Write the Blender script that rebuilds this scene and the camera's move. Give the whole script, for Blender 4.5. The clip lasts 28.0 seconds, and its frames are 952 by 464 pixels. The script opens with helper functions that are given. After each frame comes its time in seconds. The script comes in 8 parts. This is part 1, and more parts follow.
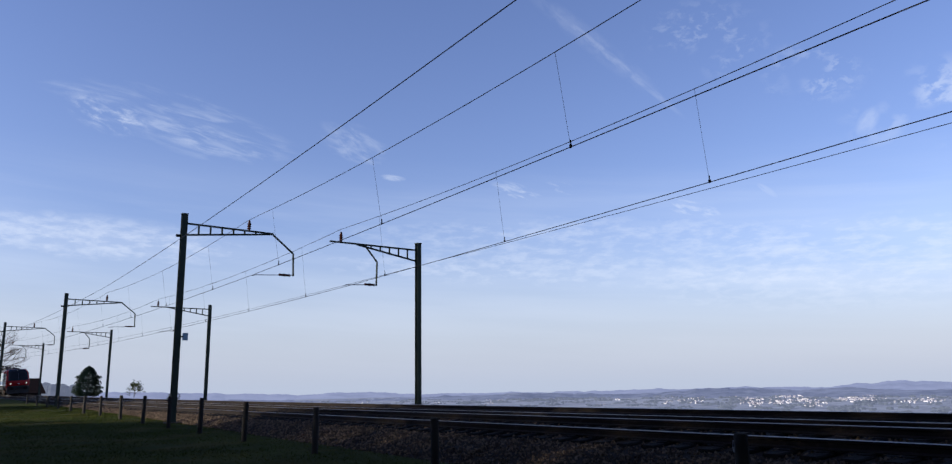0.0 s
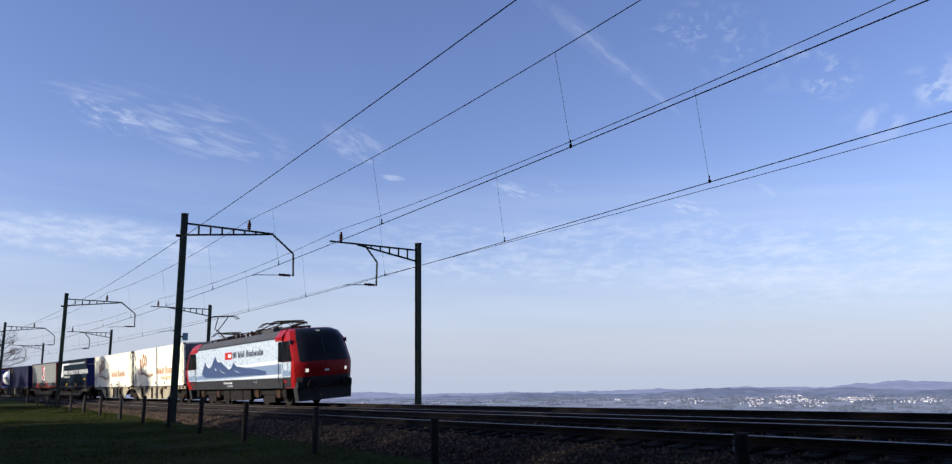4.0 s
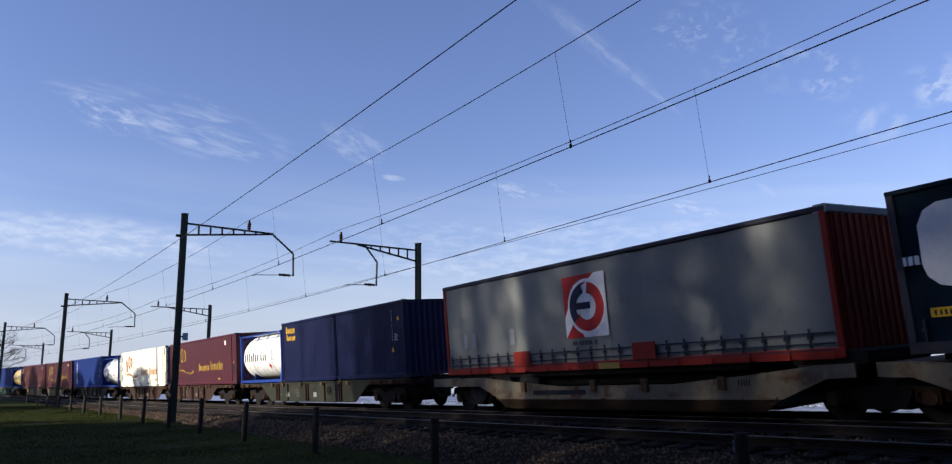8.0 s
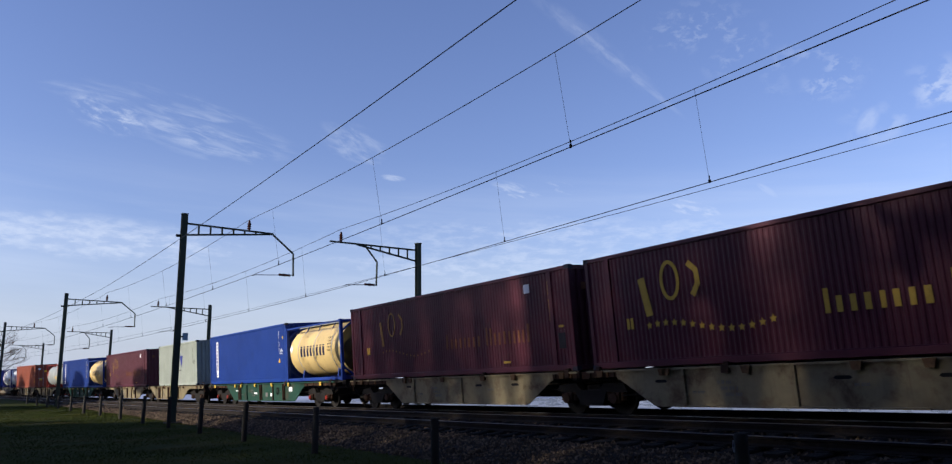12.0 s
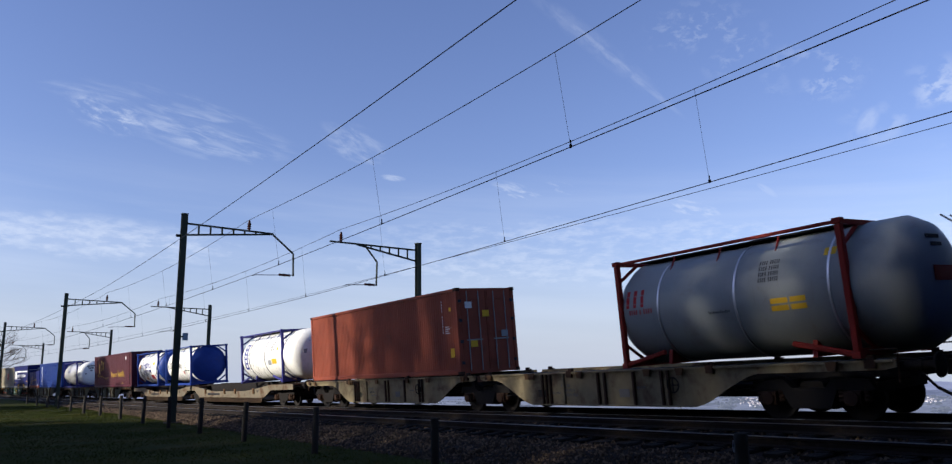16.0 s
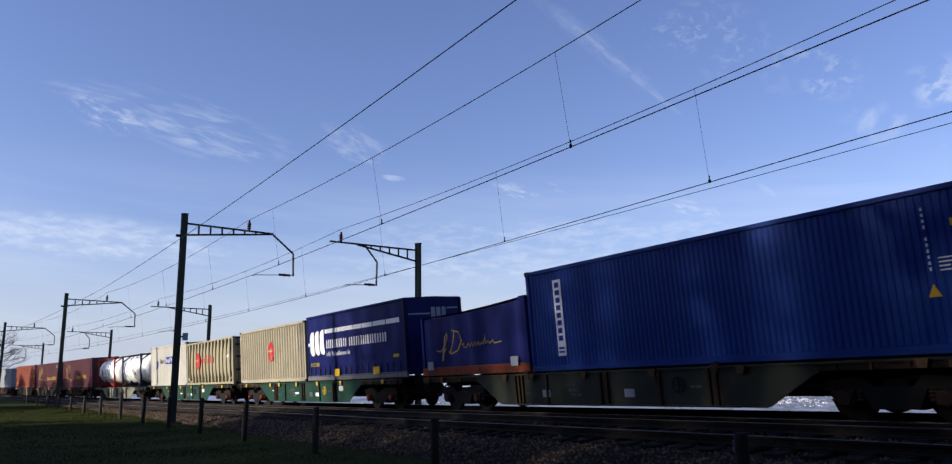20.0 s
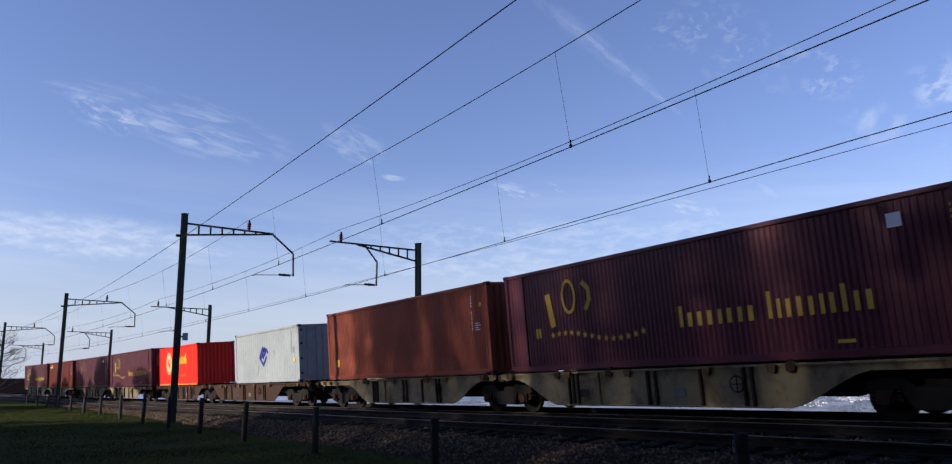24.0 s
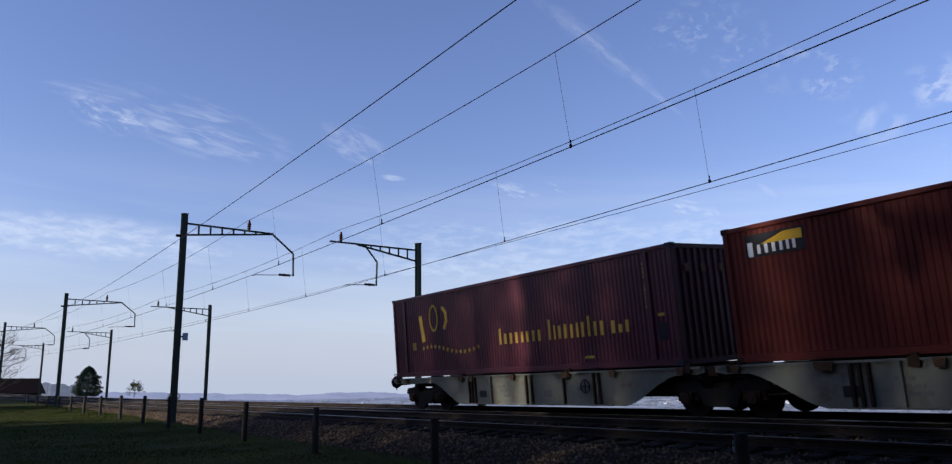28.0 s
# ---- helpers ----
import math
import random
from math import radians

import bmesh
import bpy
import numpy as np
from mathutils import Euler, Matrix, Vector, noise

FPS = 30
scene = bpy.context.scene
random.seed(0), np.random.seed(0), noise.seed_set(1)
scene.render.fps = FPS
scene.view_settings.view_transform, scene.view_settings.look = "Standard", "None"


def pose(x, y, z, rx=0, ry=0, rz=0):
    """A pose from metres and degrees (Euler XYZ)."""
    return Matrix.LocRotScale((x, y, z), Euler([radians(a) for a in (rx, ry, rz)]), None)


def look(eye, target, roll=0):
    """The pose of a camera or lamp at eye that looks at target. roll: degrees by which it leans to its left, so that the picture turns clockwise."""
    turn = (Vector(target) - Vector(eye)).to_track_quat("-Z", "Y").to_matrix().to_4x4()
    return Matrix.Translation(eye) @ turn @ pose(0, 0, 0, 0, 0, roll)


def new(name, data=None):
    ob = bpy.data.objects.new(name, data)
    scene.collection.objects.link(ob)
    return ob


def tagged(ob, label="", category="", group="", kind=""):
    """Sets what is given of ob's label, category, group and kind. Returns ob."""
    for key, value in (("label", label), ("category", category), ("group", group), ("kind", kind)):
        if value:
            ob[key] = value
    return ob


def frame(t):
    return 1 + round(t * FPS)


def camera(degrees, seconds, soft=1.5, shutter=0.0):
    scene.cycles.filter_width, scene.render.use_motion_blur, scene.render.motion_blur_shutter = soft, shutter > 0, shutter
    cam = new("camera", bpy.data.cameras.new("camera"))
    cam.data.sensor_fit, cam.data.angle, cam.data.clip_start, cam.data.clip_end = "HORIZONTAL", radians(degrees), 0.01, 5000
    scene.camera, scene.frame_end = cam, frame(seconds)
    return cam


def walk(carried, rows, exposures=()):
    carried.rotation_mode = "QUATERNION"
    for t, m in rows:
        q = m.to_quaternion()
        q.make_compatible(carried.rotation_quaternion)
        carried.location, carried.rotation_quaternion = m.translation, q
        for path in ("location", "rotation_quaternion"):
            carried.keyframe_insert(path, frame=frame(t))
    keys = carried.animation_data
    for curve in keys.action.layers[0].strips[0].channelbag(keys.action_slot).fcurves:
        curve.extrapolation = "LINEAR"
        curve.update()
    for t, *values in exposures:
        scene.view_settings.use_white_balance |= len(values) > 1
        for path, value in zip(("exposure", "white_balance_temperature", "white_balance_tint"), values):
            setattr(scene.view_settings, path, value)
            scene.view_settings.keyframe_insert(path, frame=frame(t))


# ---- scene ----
# still camera on the grass beside the line
cam = camera(64.21, 28.0, soft=1.25, shutter=0.03)
EYE = Vector((0.0, 0.0, 0.748))
YAW, PITCH = radians(-56.542), radians(11.312)
AIM = Vector((math.sin(YAW) * math.cos(PITCH), math.cos(YAW) * math.cos(PITCH), math.sin(PITCH)))
CAM_POSE = look(EYE, EYE + AIM, -0.883)
walk(cam, [(0.0, CAM_POSE), (28.0, CAM_POSE)], exposures=[(0.0, 0.5), (28.0, 0.5)])

# ---------------------------------------------------------------- light
SUN_AZ, SUN_EL = radians(-165.0), radians(20.0)      # from +y, clockwise
TO_SUN = Vector((math.sin(SUN_AZ) * math.cos(SUN_EL), math.cos(SUN_AZ) * math.cos(SUN_EL), math.sin(SUN_EL)))
sun = new("sun", bpy.data.lights.new("sun", "SUN"))
sun.data.energy, sun.data.angle, sun.data.color = 5.0, radians(0.55), (1.0, 0.92, 0.79)
sun.matrix_basis = look((0, 0, 60), Vector((0, 0, 60)) - TO_SUN)


def node(tree, kind, **settings):
    n = tree.nodes.new(kind)
    for key, value in settings.items():
        if key == "ins":
            for name, v in value.items():
                if isinstance(v, bpy.types.NodeSocket):
                    tree.links.new(v, n.inputs[name])
                else:
                    n.inputs[name].default_value = v
        else:
            setattr(n, key, value)
    return n


def calc(tree, op, a, b=0.0, c=0.0, clamp=False):
    n = node(tree, "ShaderNodeMath", operation=op, use_clamp=clamp, ins={0: a, 1: b, 2: c})
    return n.outputs[0]


def vdot(tree, a, v):
    return node(tree, "ShaderNodeVectorMath", operation="DOT_PRODUCT", ins={0: a, 1: tuple(v)}).outputs["Value"]


def smooth(tree, value, lo, hi):
    n = node(tree, "ShaderNodeMapRange", interpolation_type="SMOOTHSTEP", ins={0: value, 1: lo, 2: hi, 3: 0.0, 4: 1.0})
    return n.outputs[0]


def sky_way(x, y):
    """The direction in which a point of the sky lies, x to the right and y down from the top left corner of the view."""
    m = CAM_POSE.to_3x3()
    return (m @ Vector(((x - 784) / 1249.5, (382 - y) / 1249.5, -1))).normalized()


def build_world():
    world = bpy.data.worlds.new("world")
    scene.world = world
    world.use_nodes = True
    t = world.node_tree
    t.nodes.clear()
    sky = node(t, "ShaderNodeTexSky", sky_type="NISHITA", sun_disc=False, sun_elevation=SUN_EL,
               sun_rotation=SUN_AZ, altitude=500, air_density=1.25, dust_density=0.6, ozone_density=3.2)
    way = node(t, "ShaderNodeTexCoord").outputs["Generated"]
    sep = node(t, "ShaderNodeSeparateXYZ", ins={0: way}).outputs
    el = calc(t, "ARCSINE", sep[2])
    az = calc(t, "ARCTAN2", sep[0], sep[1])

    def local(x, y, x2, y2, width):
        """Coordinates along and across a stretch of sky, each from -1 to 1, and how near its middle a direction lies."""
        a, b = sky_way(x, y), sky_way(x2, y2)
        mid, along = (a + b).normalized(), (b - a)
        half = along.length / 2
        along.normalize()
        across = mid.cross(along).normalized()
        pa = calc(t, "SUBTRACT", calc(t, "DIVIDE", vdot(t, way, along), half), mid.dot(along) / half)
        pb = calc(t, "DIVIDE", vdot(t, way, across), width)
        r2 = calc(t, "ADD", calc(t, "MULTIPLY", pa, pa), calc(t, "MULTIPLY", pb, pb))
        front = calc(t, "GREATER_THAN", vdot(t, way, mid), 0.5)
        return pa, pb, calc(t, "MULTIPLY", smooth(t, r2, 1.0, 0.0), front)

    def streamers(place, along, across, seed, lo, hi):
        """Filaments drawn out along the stretch."""
        pa, pb, near = local(*place)
        v = node(t, "ShaderNodeCombineXYZ", ins={0: calc(t, "MULTIPLY", pa, along), 1: calc(t, "MULTIPLY", pb, across), 2: seed}).outputs[0]
        n = node(t, "ShaderNodeTexNoise", ins={"Vector": v, "Scale": 1.0, "Detail": 5.0, "Roughness": 0.58, "Distortion": 0.35}).outputs[0]
        return calc(t, "MULTIPLY", near, smooth(t, n, lo, hi))

    def puffs(place, size, lo, hi, seed):
        """A flock of small fleecy clouds."""
        pa, pb, near = local(*place)
        v = node(t, "ShaderNodeMapping", ins={"Vector": way, "Location": (seed, 0, 0), "Scale": (size, size, size * 1.5)}).outputs[0]
        n = node(t, "ShaderNodeTexNoise", ins={"Vector": v, "Scale": 1.0, "Detail": 4.0, "Roughness": 0.6, "Distortion": 0.3}).outputs[0]
        big = node(t, "ShaderNodeTexNoise", ins={"Vector": v, "Scale": 0.25, "Detail": 2.0}).outputs[0]
        return calc(t, "MULTIPLY", near, calc(t, "MULTIPLY", smooth(t, n, lo, hi), smooth(t, big, 0.38, 0.58)))

    def banks(across, upward, detail, lo, hi, tilt=0.0):
        e = calc(t, "ADD", el, calc(t, "MULTIPLY", az, tilt))
        v = node(t, "ShaderNodeCombineXYZ", ins={0: calc(t, "MULTIPLY", az, across), 1: calc(t, "MULTIPLY", e, upward), 2: 3.7}).outputs[0]
        n = node(t, "ShaderNodeTexNoise", ins={"Vector": v, "Scale": 1.0, "Detail": detail, "Roughness": 0.6, "Distortion": 0.2}).outputs[0]
        return smooth(t, n, lo, hi)
    mottle = banks(40.0, 120.0, 4.0, 0.36, 0.70)
    streaks = banks(2.6, 34.0, 4.0, 0.36, 0.66, 0.06)
    veil = banks(1.5, 9.0, 3.0, 0.30, 0.72, 0.10)
    low_band = calc(t, "MULTIPLY", smooth(t, el, 0.30, 0.20), smooth(t, el, -0.02, 0.10))
    cover = calc(t, "MULTIPLY", calc(t, "MULTIPLY", low_band, calc(t, "ADD", calc(t, "MULTIPLY", streaks, 0.35), calc(t, "MULTIPLY", veil, 0.6))), 0.26)
    layers = [(streamers((90, 140, 520, 270, 0.044), 2.6, 4.2, 1.7, 0.44, 0.80), 0.28),
              (streamers((170, 180, 500, 275, 0.022), 2.8, 2.6, 4.2, 0.40, 0.74), 0.34),
              (streamers((100, 160, 260, 215, 0.026), 2.2, 2.4, 2.5, 0.42, 0.72), 0.50),
              (streamers((50, 135, 240, 172, 0.012), 1.4, 1.8, 8.1, 0.35, 0.70), 0.16),
              (streamers((520, 205, 650, 272, 0.030), 1.8, 2.4, 3.3, 0.42, 0.76), 0.26),
              (streamers((622, 290, 672, 296, 0.005), 1.2, 1.0, 5.5, 0.3, 0.6), 0.34),
              (streamers((800, 302, 905, 332, 0.014), 1.6, 2.2, 6.1, 0.36, 0.70), 0.46),
              (streamers((890, 300, 960, 320, 0.012), 1.4, 2.0, 7.7, 0.40, 0.70), 0.20),
              (streamers((1080, 330, 1210, 362, 0.016), 1.8, 2.2, 2.2, 0.36, 0.70), 0.48),
              (streamers((1240, 298, 1290, 330, 0.006), 0.8, 1.0, 9.2, 0.2, 0.5), 0.24),
              (streamers((870, -18, 1145, 208, 0.0062), 6.0, 0.8, 1.1, 0.22, 0.68), 0.17),
              (streamers((840, -40, 1120, 186, 0.016), 4.0, 1.0, 4.4, 0.30, 0.75), 0.10),
              (streamers((1412, 228, 1446, 172, 0.012), 0.8, 1.0, 3.1, 0.2, 0.6), 0.26),
              (puffs((1350, 185, 1700, 150, 0.062), 46.0, 0.42, 0.60, 0.35), 0.36),
              (puffs((1230, 112, 1440, 130, 0.040), 64.0, 0.46, 0.62, 3.0), 0.22),
              (puffs((1040, 60, 1290, 70, 0.055), 58.0, 0.48, 0.66, 5.0), 0.15),
              (calc(t, "MULTIPLY", local(-260, 352, 480, 425, 0.034)[2], calc(t, "ADD", calc(t, "MULTIPLY", mottle, 0.65), 0.35)), 0.52),
              (calc(t, "MULTIPLY", local(300, 412, 1760, 420, 0.062)[2], calc(t, "MULTIPLY", calc(t, "ADD", calc(t, "MULTIPLY", mottle, 0.75), 0.25), calc(t, "ADD", calc(t, "MULTIPLY", veil, 0.6), 0.4))), 0.62),
              (calc(t, "MULTIPLY", local(760, 470, 1900, 400, 0.060)[2], streaks), 0.24),
              (calc(t, "MULTIPLY", local(860, 450, 2150, 395, 0.075)[2], calc(t, "ADD", calc(t, "MULTIPLY", mottle, 0.55), calc(t, "MULTIPLY", streaks, 0.45))), 0.60),
              (calc(t, "MULTIPLY", local(-200, 520, 760, 560, 0.022)[2], streaks), 0.26)]
    for density, amount in layers:
        cover = calc(t, "MAXIMUM", cover, calc(t, "MULTIPLY", density, amount))
    haze = calc(t, "MULTIPLY", smooth(t, el, 0.20, -0.02), 0.92)
    tint = node(t, "ShaderNodeMix", data_type="RGBA", blend_type="MULTIPLY", ins={0: 1.0, 6: sky.outputs[0], 7: (1.135, 1.01, 1.30, 1)}).outputs[2]
    hazy = node(t, "ShaderNodeMix", data_type="RGBA", ins={0: haze, 6: tint, 7: (3.62, 4.25, 5.5, 1)}).outputs[2]
    cloudy = node(t, "ShaderNodeMix", data_type="RGBA", ins={0: cover, 6: hazy, 7: (5.9, 6.5, 7.7, 1)}).outputs[2]
    bg = node(t, "ShaderNodeBackground", ins={"Color": cloudy, "Strength": 0.0966})
    out = node(t, "ShaderNodeOutputWorld")
    t.links.new(bg.outputs[0], out.inputs[0])


build_world()

# ---------------------------------------------------------------- materials


def mat(name, base, rough=0.6, metal=0.0, vary=0.25, grain=6.0, dirt=None, dirt_amount=0.0, dirt_scale=1.2,
        streak=0.0, bump=0.0, bump_scale=40.0, emit=None, emit_strength=0.0, space="Object", random=0.0, gloss=0.15, island=0.0):
    """Base colour with variation at two scales, dirt patches, rain streaks and fine relief."""
    m = bpy.data.materials.new(name)
    m.use_nodes = True
    t = m.node_tree
    b = t.nodes["Principled BSDF"]
    co = node(t, "ShaderNodeTexCoord").outputs[space]
    big = node(t, "ShaderNodeTexNoise", ins={"Vector": co, "Scale": grain * 0.18, "Detail": 5.0, "Roughness": 0.6}).outputs[0]
    small = node(t, "ShaderNodeTexNoise", ins={"Vector": co, "Scale": grain * 2.0, "Detail": 6.0, "Roughness": 0.65}).outputs[0]
    mixv = calc(t, "ADD", calc(t, "MULTIPLY", big, 0.6), calc(t, "MULTIPLY", small, 0.4))
    if random:
        rnd = node(t, "ShaderNodeObjectInfo").outputs["Random"]
        mixv = calc(t, "ADD", mixv, calc(t, "MULTIPLY", calc(t, "SUBTRACT", rnd, 0.5), random))
    if island:
        own = node(t, "ShaderNodeNewGeometry").outputs["Random Per Island"]
        mixv = calc(t, "ADD", mixv, calc(t, "MULTIPLY", calc(t, "SUBTRACT", calc(t, "POWER", own, 2.2), 0.31), island))
    factor = node(t, "ShaderNodeMapRange", ins={0: mixv, 1: 0.25, 2: 0.75, 3: 1 - vary, 4: 1 + vary}).outputs[0]
    col = node(t, "ShaderNodeMix", data_type="RGBA", blend_type="MULTIPLY", ins={0: 1.0, 6: (*base, 1), 7: (1, 1, 1, 1)})
    grey = node(t, "ShaderNodeCombineXYZ", ins={0: factor, 1: factor, 2: factor}).outputs[0]
    t.links.new(grey, col.inputs[7])
    colour = col.outputs[2]
    if dirt is not None:
        d = node(t, "ShaderNodeTexNoise", ins={"Vector": co, "Scale": dirt_scale, "Detail": 9.0, "Roughness": 0.68, "Distortion": 0.3}).outputs[0]
        mask = smooth(t, d, 0.62 - 0.25 * dirt_amount, 0.82 - 0.2 * dirt_amount)
        if streak:
            sm = node(t, "ShaderNodeMapping", ins={"Vector": co, "Scale": (3.0, 3.0, 0.22)}).outputs[0]
            sn = node(t, "ShaderNodeTexNoise", ins={"Vector": sm, "Scale": 3.0, "Detail": 6.0, "Roughness": 0.7}).outputs[0]
            mask = calc(t, "MAXIMUM", mask, calc(t, "MULTIPLY", smooth(t, sn, 0.52, 0.78), streak))
        colour = node(t, "ShaderNodeMix", data_type="RGBA", ins={0: calc(t, "MULTIPLY", mask, min(1.0, 0.35 + dirt_amount)), 6: colour, 7: (*dirt, 1)}).outputs[2]
    t.links.new(colour, b.inputs["Base Color"])
    b.inputs["Metallic"].default_value = metal
    b.inputs["Specular IOR Level"].default_value = gloss
    rr = node(t, "ShaderNodeMapRange", ins={0: small, 1: 0.3, 2: 0.7, 3: max(0.02, rough - 0.08), 4: min(1.0, rough + 0.1)}).outputs[0]
    t.links.new(rr, b.inputs["Roughness"])
    if bump:
        bn = node(t, "ShaderNodeTexNoise", ins={"Vector": co, "Scale": bump_scale, "Detail": 6.0, "Roughness": 0.7}).outputs[0]
        bp = node(t, "ShaderNodeBump", ins={"Height": bn, "Strength": min(1.0, bump), "Distance": 0.02})
        t.links.new(bp.outputs[0], b.inputs["Normal"])
    if emit is not None:
        b.inputs["Emission Color"].default_value = (*emit, 1)
        b.inputs["Emission Strength"].default_value = emit_strength
    return m


RUST = (0.09, 0.035, 0.016)
GRIME = (0.05, 0.042, 0.035)


def paint(name, base, amount=0.35, streak=0.35, rough=0.42, dirt=RUST, vary=0.26, gloss=0.15, bump=0.16):
    return mat(name, base, rough + 0.06, 0.0, vary, 3.0, dirt, amount, 1.4, streak, bump, 2.6, gloss=gloss)


